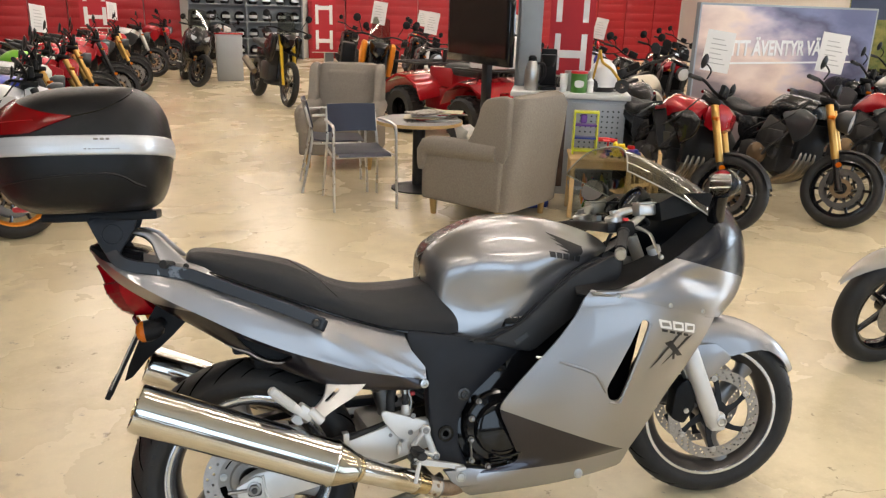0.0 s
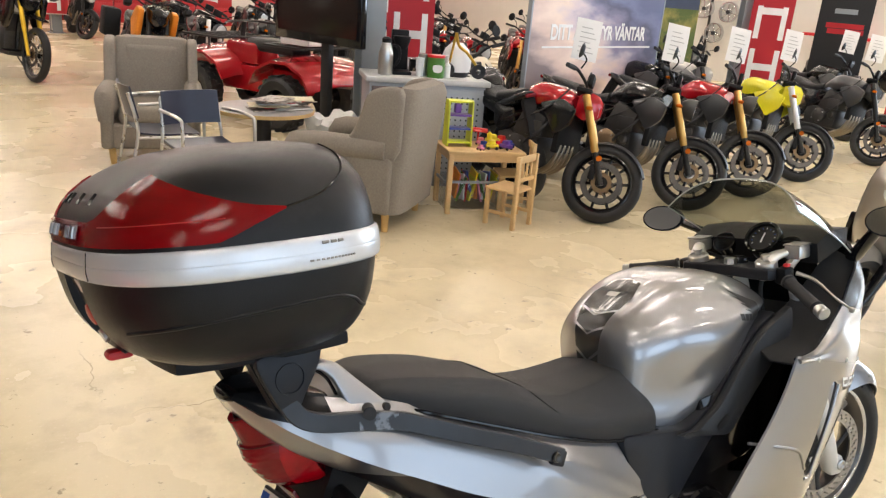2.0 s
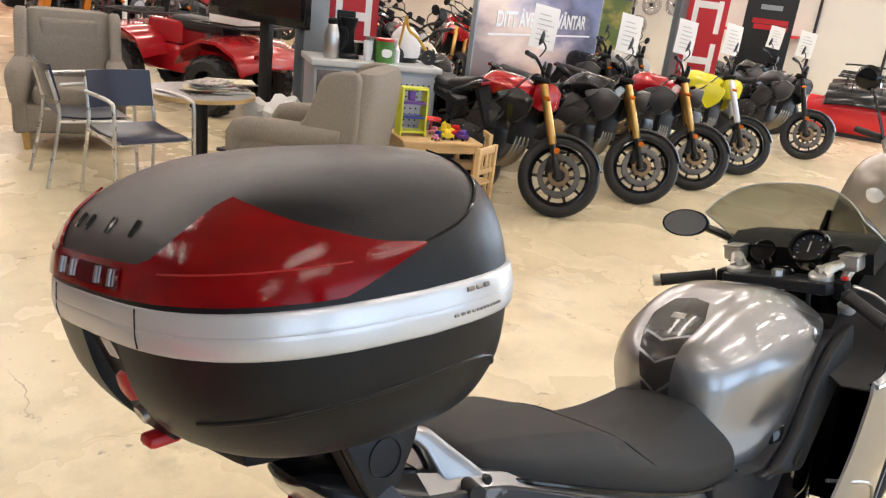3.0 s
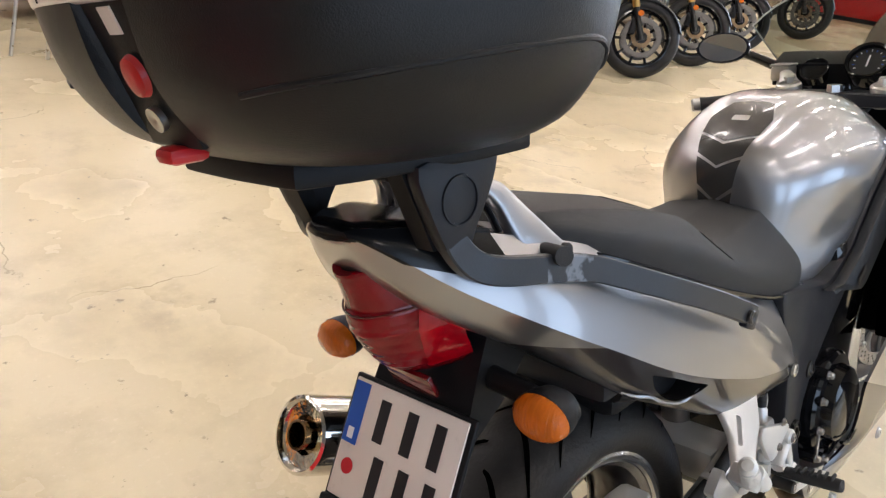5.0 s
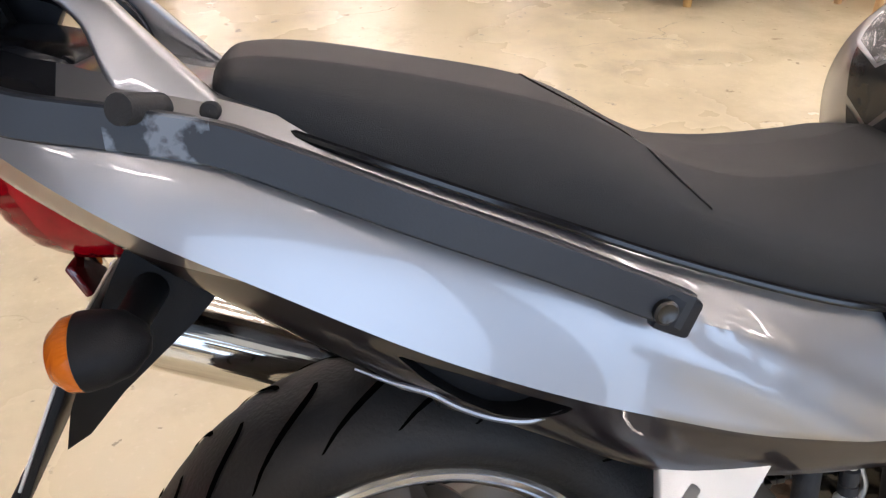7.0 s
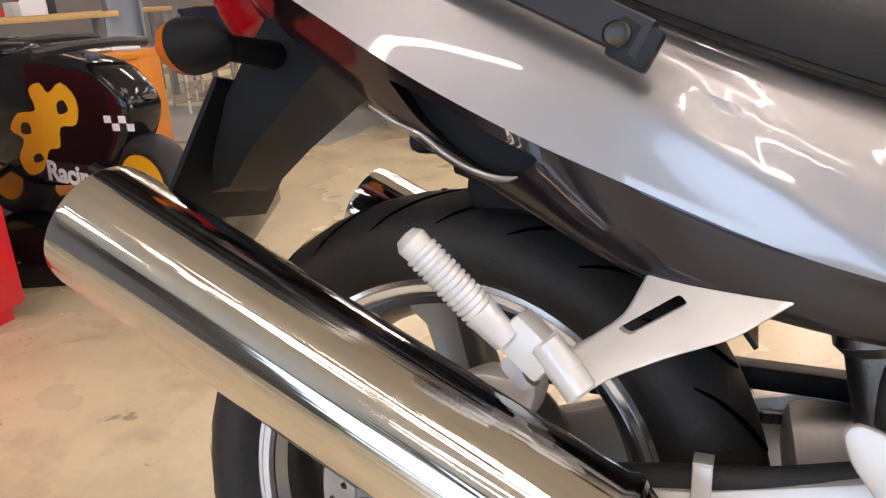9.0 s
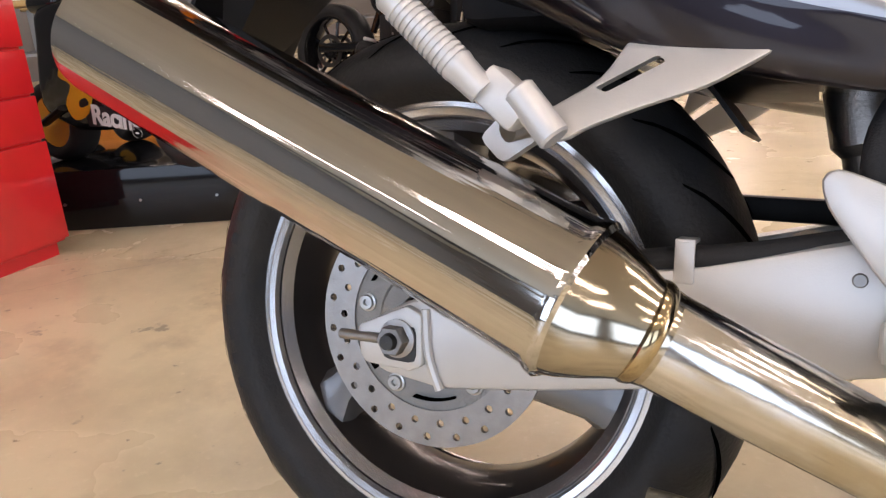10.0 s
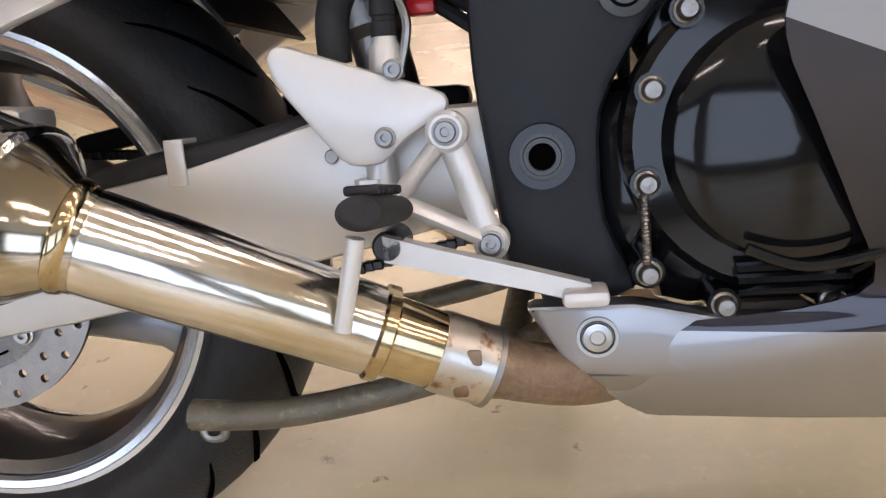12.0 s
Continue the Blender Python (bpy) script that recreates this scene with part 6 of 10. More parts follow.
for s in (-1, 1):
    fin = chamfered([(-0.094, 0.890), (-0.130, 0.926), (-0.168, 0.967), (-0.196, 0.999), (-0.220, 1.010), (-0.254, 1.014), (-0.256, 1.002), (-0.228, 0.994), (-0.212, 0.976), (-0.204, 0.950), (-0.196, 0.928), (-0.172, 0.910), (-0.125, 0.892)], 0.006)
    slant = Matrix(((1, 0, 0, 0), (0, 1, 0.36, -0.120 - 0.36 * 0.90), (0, 0, 1, 0), (0, 0, 0, 1)))
    fin_mesh = prism(fin, -0.011, 0.011, r=0.006, seg=3).moved(slant)
    grab = part("grab_rail", fin_mesh if s < 0 else fin_mesh.mirrored(), SILVER, bike, "silver pillion grab rail")
    part("rail_lining", tube([(-0.196, s * 0.088, 0.945), (-0.206, s * 0.078, 0.975), (-0.226, s * 0.068, 0.995), (-0.250, s * 0.055, 1.004), (-0.256, 0, 1.006)], 0.0085, 10), DECK_BLACK, grab, "black inner lining of the rail")
    part("rail_screw", cyl((-0.130, s * 0.120, 0.912), (-0.131, s * 0.134, 0.914), 0.0075, seg=14, bevel=0.002), RUBBER_PART, grab)
    rack = part("luggage_rack", strap([(0.200, s * 0.212, 0.745), (0.10, s * 0.203, 0.795), (0.0, s * 0.190, 0.840), (-0.09, s * 0.168, 0.880), (-0.13, s * 0.158, 0.896), (-0.19, s * 0.148, 0.910), (-0.255, s * 0.138, 0.923), (-0.288, s * 0.128, 0.937), (-0.304, s * 0.119, 0.960), (-0.306, s * 0.117, 0.980)], 0.031, 0.015), RACK_BLACK, bike, "black steel luggage rack arm with scraped paint", angle=24)
    part("rack_bolt", lathe((0.180, s * 0.212, 0.750), (0, s, 0), [(0, 0.010), (0.010, 0.010), (0.012, 0.008), (0.010, 0.004), (0.010, 1e-4)], 18), DARK_STEEL, rack)
    part("rack_end", box(0.192, s * 0.212, 0.744, 0.034, 0.014, 0.032, 0.004).moved(Matrix.Translation((0.192, 0, 0.744)) @ Matrix.Rotation(radians(26), 4, "Y") @ Matrix.Translation((-0.192, 0, -0.744))), FRAME_BLACK, rack)
    part("rack_stud", cyl((-0.165, s * 0.125, 0.918), (-0.185, s * 0.165, 0.925), 0.011, 0.011, 16), RUBBER_PART, rack)
    shield = round_outline([(-0.352, 1.045), (-0.298, 1.046), (-0.244, 1.045), (-0.250, 1.012), (-0.274, 0.975), (-0.290, 0.950), (-0.314, 0.950), (-0.338, 0.995)], 3)
    br = part("rack_bracket", prism(shield, s * 0.108, s * 0.126, r=0.004) if s > 0 else prism(shield, -0.126, -0.108, r=0.004), FRAME_BLACK, rack, "black shield-shaped bracket")
    part("bracket_ring", lathe((-0.300, s * 0.126, 1.005), (0, s, 0), [(0, 0.023), (0.002, 0.0235), (0.002, 0.025), (0, 0.0255)], 30), FRAME_BLACK, br)
    part("bracket_spine", prism([(-0.36, 1.045), (-0.335, 1.045), (-0.305, 0.955), (-0.322, 0.955)], s * 0.085, s * 0.108) if s > 0 else prism([(-0.36, 1.045), (-0.335, 1.045), (-0.305, 0.955), (-0.322, 0.955)], -0.108, -0.085), PLASTIC, br)

# top case: superellipse sections stacked in z
def case_ring(z, x0, x1, w, p=3.2, n=56, tip=0.0):
    cx, hx = (x0 + x1) / 2, (x1 - x0) / 2
    out = []
    for k in range(n):
        a = 2 * math.pi * k / n
        c, s = math.cos(a), math.sin(a)
        x = cx + hx * math.copysign(abs(c) ** (2 / p), c)
        y = w * math.copysign(abs(s) ** (2 / p), s)
        # the rear tapers towards the middle
        y *= 1.0 - 0.10 * max(0.0, (cx - x) / hx)
        out.append((x, y, z + tip * (x - cx)))
    return out


TILT = Matrix.Translation((-0.36, 0, 1.05)) @ Matrix.Rotation(radians(0.6), 4, "Y") @ Matrix.Translation((0.36, 0, -1.05))
def stack(levels, caps=True, p=3.2):
    vals = spline(levels, 4)
    return loft([case_ring(z, x0, x1, w, p) for z, x0, x1, w in vals], caps).moved(TILT)


base_plate = part("case_plate", prism(round_outline([(-0.465, -0.07), (-0.445, -0.10), (-0.33, -0.125), (-0.21, -0.13), (-0.19, -0.10), (-0.19, 0.10), (-0.21, 0.13), (-0.33, 0.125), (-0.445, 0.10), (-0.465, 0.07)], 2), 1.040, 1.062, "z", r=0.004).moved(TILT), PLASTIC, bike, "black top case mounting plate")
latch_tilt = Matrix.Translation((-0.57, 0, 1.145)) @ Matrix.Rotation(radians(-20), 4, "Y") @ Matrix.Translation((0.57, 0, -1.145))
latch_cut = box(-0.560, -0.012, 1.140, 0.044, 0.092, 0.150, 0.010).moved(latch_tilt)
case = part("top_case", carved(stack([(1.062, -0.470, -0.225, 0.170), (1.068, -0.490, -0.205, 0.195), (1.09, -0.525, -0.178, 0.232), (1.14, -0.557, -0.158, 0.266), (1.207, -0.572, -0.146, 0.280)]), [latch_cut]), BOX_PLASTIC, bike, "black grained plastic top case")
band_levels = [(1.196, -0.566, -0.147, 0.279), (1.200, -0.572, -0.143, 0.284), (1.218, -0.574, -0.141, 0.286), (1.219, -0.571, -0.143, 0.284), (1.221, -0.573, -0.141, 0.285), (1.238, -0.571, -0.143, 0.283), (1.242, -0.566, -0.147, 0.279)]
part("case_band", stack(band_levels), BAND, case, "silver plastic band round the case")
lid_levels = [(1.240, -0.570, -0.148, 0.280), (1.275, -0.560, -0.151, 0.274), (1.312, -0.534, -0.160, 0.258), (1.342, -0.490, -0.178, 0.228), (1.364, -0.430, -0.205, 0.175), (1.374, -0.360, -0.250, 0.090)]
lid = part("case_lid", stack(lid_levels), BOX_PLASTIC, case, "black grained lid")


def on_lid(a, z, out=0.003, levels=None):
    """A point on the lid's skin at an angle round it and a height."""
    vals = spline(levels or lid_levels, 8)
    zs = [v[0] for v in vals]
    x0, x1, w = (float(np.interp(z, zs, [v[i] for v in vals])) for i in (1, 2, 3))
    cx, hx, p = (x0 + x1) / 2, (x1 - x0) / 2 + out, 3.2
    c, s = math.cos(a), math.sin(a)
    x = cx + hx * math.copysign(abs(c) ** (2 / p), c)
    y = (w + out) * math.copysign(abs(s) ** (2 / p), s) * (1.0 - 0.10 * max(0.0, (cx - x) / hx))
    return TILT @ Vector((x, y, z + out * 0.5))


# red wrap-round lens: from low at the sides to full height at the rear corners
lens_rows = []
for k in range(41):
    a = radians(180 - 90 + 180 * k / 40)
    off = abs(math.degrees(a) - 180)
    top = float(np.interp(off, [0, 16, 24, 34, 52, 72, 90], [1.276, 1.276, 1.300, 1.336, 1.322, 1.304, 1.284]))
    low = float(np.interp(off, [0, 76, 84, 90], [1.244, 1.245, 1.258, 1.281]))
    lens_rows.append([tuple(on_lid(a, low + (top - low) * i / 6, 0.004)) for i in range(7)])
lens = part("case_reflector", thick(sheet(lens_rows), 0.003), RED_LENS, lid, "large red reflector lens")
for s in (-1, 1):
    part("lens_line", tube([tuple(on_lid(radians(180 + s * a), 1.270 + 0.0035 * (a - 20) / 40, 0.0045)) for a in np.linspace(22, 78, 12)], 0.0008, 6, 1), RED_LATCH, lid)
part("latch_badge", thick(sheet([[tuple(on_lid(radians(180 - 9 + 18 * k / 8), z, 0.0065)) for z in (1.250, 1.26, 1.270)] for k in range(9)]), 0.001), RED_DARK, lid)
for k in range(4):
    a = radians(177 + (k - 1.5) * 6.0)
    part("lid_vent", tube([tuple(on_lid(a, 1.298, 0.0)), tuple(on_lid(a, 1.305, 0.0)), tuple(on_lid(a, 1.312, 0.0))], 0.0032, 8, 3), GLOSS_BLACK, lid)
for s in (-1, 1):
    seam = [tuple(on_lid(radians(180 + s * (90 + 42 * t)), 1.284 + 0.080 * t, 0.0012)) for t in np.linspace(0, 1, 8)]
    part("lid_seam", tube(seam, 0.0016, 6, 2), GLOSS_BLACK, lid)
    for k in range(12):
        bar = radians(s * (88 - 1.3 * k))
        part("band_bar", tube([tuple(on_lid(bar, 1.2095, 0.0004, band_levels)), tuple(on_lid(bar - s * 0.011, 1.2095, 0.0004, band_levels))], 0.0016, 6, 1), STEEL, case)
    for k in range(3):
        bar = radians(s * (85 - 2.6 * k))
        part("band_mark", tube([tuple(on_lid(bar, 1.232, 0.0002, band_levels)), tuple(on_lid(bar - s * 0.030, 1.232, 0.0002, band_levels))], 0.0026, 6, 1), STEEL, case)
    part("band_seam", tube([tuple(on_lid(radians(180 + s * 14), z, 0.0004, band_levels)) for z in (1.200, 1.210, 1.220, 1.238)], 0.0009, 6, 1), GLOSS_BLACK, case)
    part("badge_bar", tube([tuple(on_lid(radians(180 + s * 6.5), z, 0.0078)) for z in (1.252, 1.260, 1.268)], 0.0022, 6, 1), ALU_BRIGHT, lid)
    part("badge_bar", tube([tuple(on_lid(radians(180 + s * 2.2), z, 0.0078)) for z in (1.252, 1.260, 1.268)], 0.0022, 6, 1), ALU_BRIGHT, lid)
    case_levels = [(1.062, -0.470, -0.225, 0.170), (1.068, -0.490, -0.205, 0.195), (1.09, -0.525, -0.178, 0.232), (1.14, -0.557, -0.158, 0.266), (1.207, -0.572, -0.146, 0.280)]
    part("case_groove", tube([tuple(on_lid(radians(s * a), z, -0.001, case_levels)) for a, z in ((152, 1.128), (140, 1.134), (120, 1.141), (95, 1.150), (82, 1.154), (70, 1.146), (60, 1.130), (50, 1.122))], 0.003, 8), BOX_PLASTIC, case)
latch = part("latch_recess", box(-0.538, -0.012, 1.140, 0.014, 0.088, 0.146, 0.004).moved(latch_tilt), PLASTIC, case, "recessed black latch panel")
part("latch_button", lathe((-0.546, -0.018, 1.142), (-1, 0, -0.3), [(0, 0.018), (0.005, 0.016), (0.007, 0.010), (0.0065, 1e-4)], 24), RED_LATCH, latch, "red latch button")
part("key_lock", lathe((-0.533, -0.018, 1.108), (-1, 0, -0.4), [(0, 0.011), (0.006, 0.011), (0.006, 0.004), (0.004, 1e-4)], 20), ALU_BRIGHT, latch, "chrome key lock")
part("release_tab", box(-0.519, -0.018, 1.076, 0.038, 0.032, 0.015, 0.007), RED_LATCH, latch, "red release tab")
part("case_sticker", box(-0.5455, -0.012, 1.178, 0.002, 0.022, 0.022).moved(latch_tilt), PLATE_WHITE, latch)


# ---- seating corner ----
TWEED = material("grey_tweed", (0.235, 0.205, 0.175), 0.9, 0.0, 0.12, 4, bump=0.5, bump_scale=420, second=(0.29, 0.26, 0.22), second_scale=90, second_at=(0.4, 0.7))
LEG_WOOD = material("oiled_beech", (0.52, 0.33, 0.12), 0.5, 0.0, 0.12, 6, stretch=(8, 8, 1), bump=0.1)
PINE = material("pale_pine", (0.62, 0.42, 0.20), 0.5, 0.0, 0.12, 5, stretch=(2, 12, 12), bump=0.1, bump_scale=40, second=(0.50, 0.30, 0.12), second_scale=9, second_at=(0.6, 0.75))
NAVY = material("navy_laminate", (0.018, 0.022, 0.045), 0.3, 0.0, 0.1, 12)
TUBE_STEEL = material("satin_tube_steel", (0.62, 0.61, 0.58), 0.28, 0.9, 0.05, 20)
TABLE_TOP = material("grey_laminate", (0.30, 0.29, 0.29), 0.35, 0.0, 0.06, 30)
TABLE_EDGE = material("oak_edging", (0.52, 0.36, 0.15), 0.5, 0.0, 0.15, 9)
MATT_BLACK = material("matt_black_steel", (0.012, 0.012, 0.013), 0.45, 0.0, 0.2, 20)
PAPER = material("white_paper", (0.80, 0.80, 0.80), 0.7, 0.0, 0.03, 6)
NEWSPRINT = material("newsprint", (0.50, 0.46, 0.42), 0.7, 0.0, 0.25, 25, second=(0.16, 0.12, 0.10), second_scale=26, second_at=(0.48, 0.56), rand=0.25)
GREY_PAINT = material("grey_painted_steel", (0.27, 0.30, 0.325), 0.45, 0.1, 0.06, 10, bump=0.05)
CABINET = material("grey_cabinet_steel", (0.34, 0.36, 0.38), 0.4, 0.2, 0.05, 10)
DARK_DOOR = material("glossy_brown_panel", (0.07, 0.05, 0.045), 0.18, 0.0, 0.4, 5, second=(0.20, 0.12, 0.09), second_scale=3)
LAMINATE = material("pale_grey_worktop", (0.55, 0.56, 0.56), 0.3, 0.0, 0.04, 20)
RED_BANNER = material("red_banner_cloth", (0.42, 0.016, 0.026), 0.6, 0.0, 0.06, 5, bump=0.1)
RED_PANEL = material("red_wall_panel", (0.36, 0.014, 0.020), 0.45, 0.0, 0.12, 3)
YELLOW = material("yellow_plastic", (0.80, 0.62, 0.02), 0.35)
LIME = material("lime_plastic", (0.62, 0.66, 0.03), 0.35)
BLUE = material("blue_plastic", (0.02, 0.045, 0.26), 0.35)
GREEN = material("green_tin", (0.07, 0.20, 0.03), 0.35)
PURPLE = material("purple_plastic", (0.13, 0.05, 0.30), 0.4)
PINK = material("pink_plastic", (0.65, 0.22, 0.35), 0.4)
ORANGE = material("orange_paint", (0.72, 0.24, 0.015), 0.45)
BAG = material("white_plastic_film", (0.78, 0.78, 0.77), 0.35, bump=0.6, bump_scale=25)
FUR = material("cream_cover", (0.66, 0.60, 0.48), 0.7, bump=0.3, bump_scale=40)


def facing(x, y, dx, dy, z=0.0):
    """A pose whose +y looks along (dx, dy)."""
    return pose(x, y, z, 0, 0, math.degrees(math.atan2(-dx, dy)))


def wing_chair():
    """A wing-back armchair, +y forwards."""
    ch = thing("armchair", "grey tweed wing-back armchair on short wooden legs", "armchair", group="armchairs by the table")
    part("seat_base", box(0, 0.02, 0.235, 0.62, 0.70, 0.21, 0.03, 3), TWEED, ch)
    part("seat_cushion", box(0, 0.07, 0.40, 0.50, 0.60, 0.15, 0.055, 4), TWEED, ch)
    back = []
    for z, y, hw, th in ((0.14, -0.32, 0.37, 0.10), (0.45, -0.335, 0.355, 0.11), (0.72, -0.37, 0.345, 0.11), (0.90, -0.40, 0.33, 0.10), (0.965, -0.405, 0.29, 0.07), (0.98, -0.405, 0.22, 0.02)):
        back.append([(hw * math.copysign(abs(math.cos(q * math.pi / 12)) ** 0.35, math.cos(q * math.pi / 12)), y + th * math.copysign(abs(math.sin(q * math.pi / 12)) ** 0.6, math.sin(q * math.pi / 12)), z) for q in range(24)])
    part("backrest", loft(back), TWEED, ch)
    part("back_cushion", box(0, -0.235, 0.70, 0.46, 0.12, 0.48, 0.055, 4).moved(Matrix.Translation((0, -0.05, 0)) @ Matrix.Rotation(radians(5), 4, "X") @ Matrix.Translation((0, 0.02, 0))), TWEED, ch)
    for s in (-1, 1):
        wing = [(-0.36, 0.50), (0.02, 0.53), (-0.06, 0.66), (-0.12, 0.80), (-0.15, 0.90), (-0.22, 0.955), (-0.38, 0.965), (-0.40, 0.80)]
        w = prism(round_outline(wing, 3), 0.0, 0.085, "x", r=0.025, seg=3)
        part("wing", w.moved(Matrix.Translation((s * 0.335 - 0.0425, 0, 0))), TWEED, ch)
        part("arm_panel", box(s * 0.335, 0.02, 0.33, 0.10, 0.74, 0.40, 0.03, 3), TWEED, ch)
        part("arm_roll", tube([(s * 0.335, -0.30, 0.56), (s * 0.338, 0.0, 0.555), (s * 0.345, 0.30, 0.545), (s * 0.345, 0.375, 0.50), (s * 0.345, 0.385, 0.36)], [0.075, 0.078, 0.08, 0.08, 0.078, 0.075, 0.07, 0.06, 0.05], 16, 2), TWEED, ch)
        for y in (-0.30, 0.32):
            part("leg", cyl((s * 0.30, y, 0), (s * 0.31, y, 0.14), 0.022, 0.03, 14), LEG_WOOD, ch)
    return ch


near_chair = wing_chair()
near_chair.matrix_basis = facing(2.11, 3.69, -0.56, 0.83)
copy_thing(near_chair, facing(1.37, 5.90, -0.35, -0.94))


def tube_chair():
    """A stacking armchair of bent steel tube with a navy seat and back, +y forwards."""
    ch = thing("metal_chair", "steel tube armchair with navy seat and back", "chair", group="tube chairs by the table")
    part("seat", loft([[(x, y, 0.445 + 0.02 * (y / 0.22) ** 2 * (0.5 if y > 0 else 1.0) + dz) for x in np.linspace(-0.21, 0.21, 7)] + [(x, y, 0.433 + 0.02 * (y / 0.22) ** 2 + dz) for x in np.linspace(0.21, -0.21, 7)] for y, dz in ((-0.20, 0), (-0.1, 0), (0, 0), (0.12, 0), (0.22, -0.012), (0.24, -0.03))]), NAVY, ch)
    part("backrest", loft([[(x, -0.235 - 0.05 * t + 0.035 * (x / 0.2) ** 2, 0.56 + 0.22 * t) for x in np.linspace(-0.2, 0.2, 9)] + [(x, -0.247 - 0.05 * t + 0.035 * (x / 0.2) ** 2, 0.56 + 0.22 * t) for x in np.linspace(0.2, -0.2, 9)] for t in (0, 0.08, 0.5, 0.92, 1.0)]), NAVY, ch)
    for s in (-1, 1):
        part("front_leg", tube([(s * 0.255, 0.25, 0.0), (s * 0.25, 0.235, 0.40), (s * 0.248, 0.23, 0.62), (s * 0.246, 0.19, 0.665), (s * 0.24, 0.0, 0.67), (s * 0.225, -0.21, 0.66)], 0.0115, 10, 5), TUBE_STEEL, ch)
        part("rear_leg", tube([(s * 0.235, -0.31, 0.0), (s * 0.215, -0.22, 0.42), (s * 0.205, -0.225, 0.56), (s * 0.20, -0.27, 0.74)], 0.0115, 10, 5), TUBE_STEEL, ch)
        part("side_rail", tube([(s * 0.25, 0.235, 0.425), (s * 0.215, -0.22, 0.425)], 0.010, 8, 1), TUBE_STEEL, ch)
    part("cross_rail", tube([(-0.22, 0.20, 0.42), (0.22, 0.20, 0.42)], 0.010, 8, 1), TUBE_STEEL, ch)
    return ch


chair = tube_chair()
chair.matrix_basis = facing(1.17, 4.22, 0.03, -1.0)
copy_thing(chair, facing(1.10, 4.86, 1.0, -0.10))

table = thing("round_table", "round grey laminate cafe table on a black pedestal", "table", pose(1.80, 4.64, 0))
part("tabletop", lathe((0, 0, 0.585), (0, 0, 1), [(0, 1e-4), (0, 0.37), (0.028, 0.372), (0.030, 0.368), (0.030, 1e-4)], 48), TABLE_TOP, table)
part("table_edge", lathe((0, 0, 0.585), (0, 0, 1), [(0.001, 0.372), (0.001, 0.380), (0.027, 0.380), (0.027, 0.372)], 48, closed=True), TABLE_EDGE, table, "oak edging strip")
part("column", cyl((0, 0, 0.02), (0, 0, 0.585), 0.055, seg=24), MATT_BLACK, table)
part("foot_plate", lathe((0, 0, 0), (0, 0, 1), [(0, 1e-4), (0, 0.24), (0.012, 0.24), (0.03, 0.10), (0.04, 0.055), (0.04, 1e-4)], 40), MATT_BLACK, table)
rng = random.Random(4)
CREAM_PRINT = material("cream_print", (0.62, 0.55, 0.38), 0.5, 0.0, 0.3, 18)
for k in range(11):
    mag = thing("magazine", "well-thumbed newspaper or magazine on the round table", "magazine", pose(1.90 + rng.uniform(-0.05, 0.05) + (0.11 if k % 2 else -0.07), 4.60 + rng.uniform(-0.05, 0.05), 0.6155 + 0.0075 * k, 0, 0, rng.uniform(-35, 35)), "magazines on the table")
    part("cover", loft([[(x, y, 0.0022 + 0.002 * (x / 0.14) ** 2) for x in (-0.15, -0.05, 0.05, 0.15)] + [(x, y, -0.002) for x in (0.15, 0.05, -0.05, -0.15)] for y in (-0.105, 0.105)]), (NEWSPRINT, PAPER, RED_PLASTIC, NEWSPRINT, CREAM_PRINT)[k % 5], mag)

bin_ = thing("waste_bin", "black bin lined with a white plastic bag", "bin", pose(2.33, 4.50, 0))
part("bucket", lathe((0, 0, 0), (0, 0, 1), [(0, 1e-4), (0, 0.12), (0.40, 0.15), (0.40, 0.14), (0.02, 0.11), (0.02, 1e-4)], 24), MATT_BLACK, bin_)
bag_prof = []
for k in range(24):
    a = 2 * math.pi * k / 24
    wob = 0.02 * math.sin(3 * a) + 0.015 * math.sin(7 * a + 1)
    bag_prof.append([((0.15 + d + wob * g) * math.cos(a), (0.15 + d + wob * g) * math.sin(a), z + wob * g) for d, z, g in ((0.012, 0.28, 1), (0.025, 0.40, 1.2), (0.05, 0.52, 1.6), (0.02, 0.56, 1.4), (-0.03, 0.46, 0.8))])
part("bag", loft(bag_prof + [bag_prof[0]], caps=False, closed=False), BAG, bin_, "white plastic bin bag")

# television on its stand
tv_m = facing(2.47, 5.02, -0.98, -0.20)
tv = thing("television", "black flat television on a floor stand", "television", tv_m)
part("screen_body", box(0, 0, 1.40, 1.06, 0.07, 0.66, 0.012), GLOSS_BLACK, tv)
part("screen", box(0, 0.036, 1.415, 0.98, 0.004, 0.55), material("switched_off_screen", (0.02, 0.012, 0.010), 0.1, var=0.4, scale=2), tv, "switched-off dark screen")
part("pole", box(0, -0.10, 0.75, 0.10, 0.06, 1.30, 0.01), MATT_BLACK, tv)
part("base", box(0, -0.08, 0.015, 0.60, 0.42, 0.03, 0.008), MATT_BLACK, tv)

# pillars
def pillar(name, x, y, turn=0):
    p = thing(name, "grey painted steel column", "column", pose(x, y, 0, 0, 0, turn), kind="structure")
    part("web", box(0, 0, ROOM_H / 2, 0.012, 0.20, ROOM_H), GREY_PAINT, p)
    for s in (-1, 1):
        part("flange", box(0, s * 0.105, ROOM_H / 2, 0.20, 0.014, ROOM_H, 0.002), GREY_PAINT, p)
    part("base_plate", box(0, 0, 0.01, 0.30, 0.30, 0.02), GREY_PAINT, p)
    return p


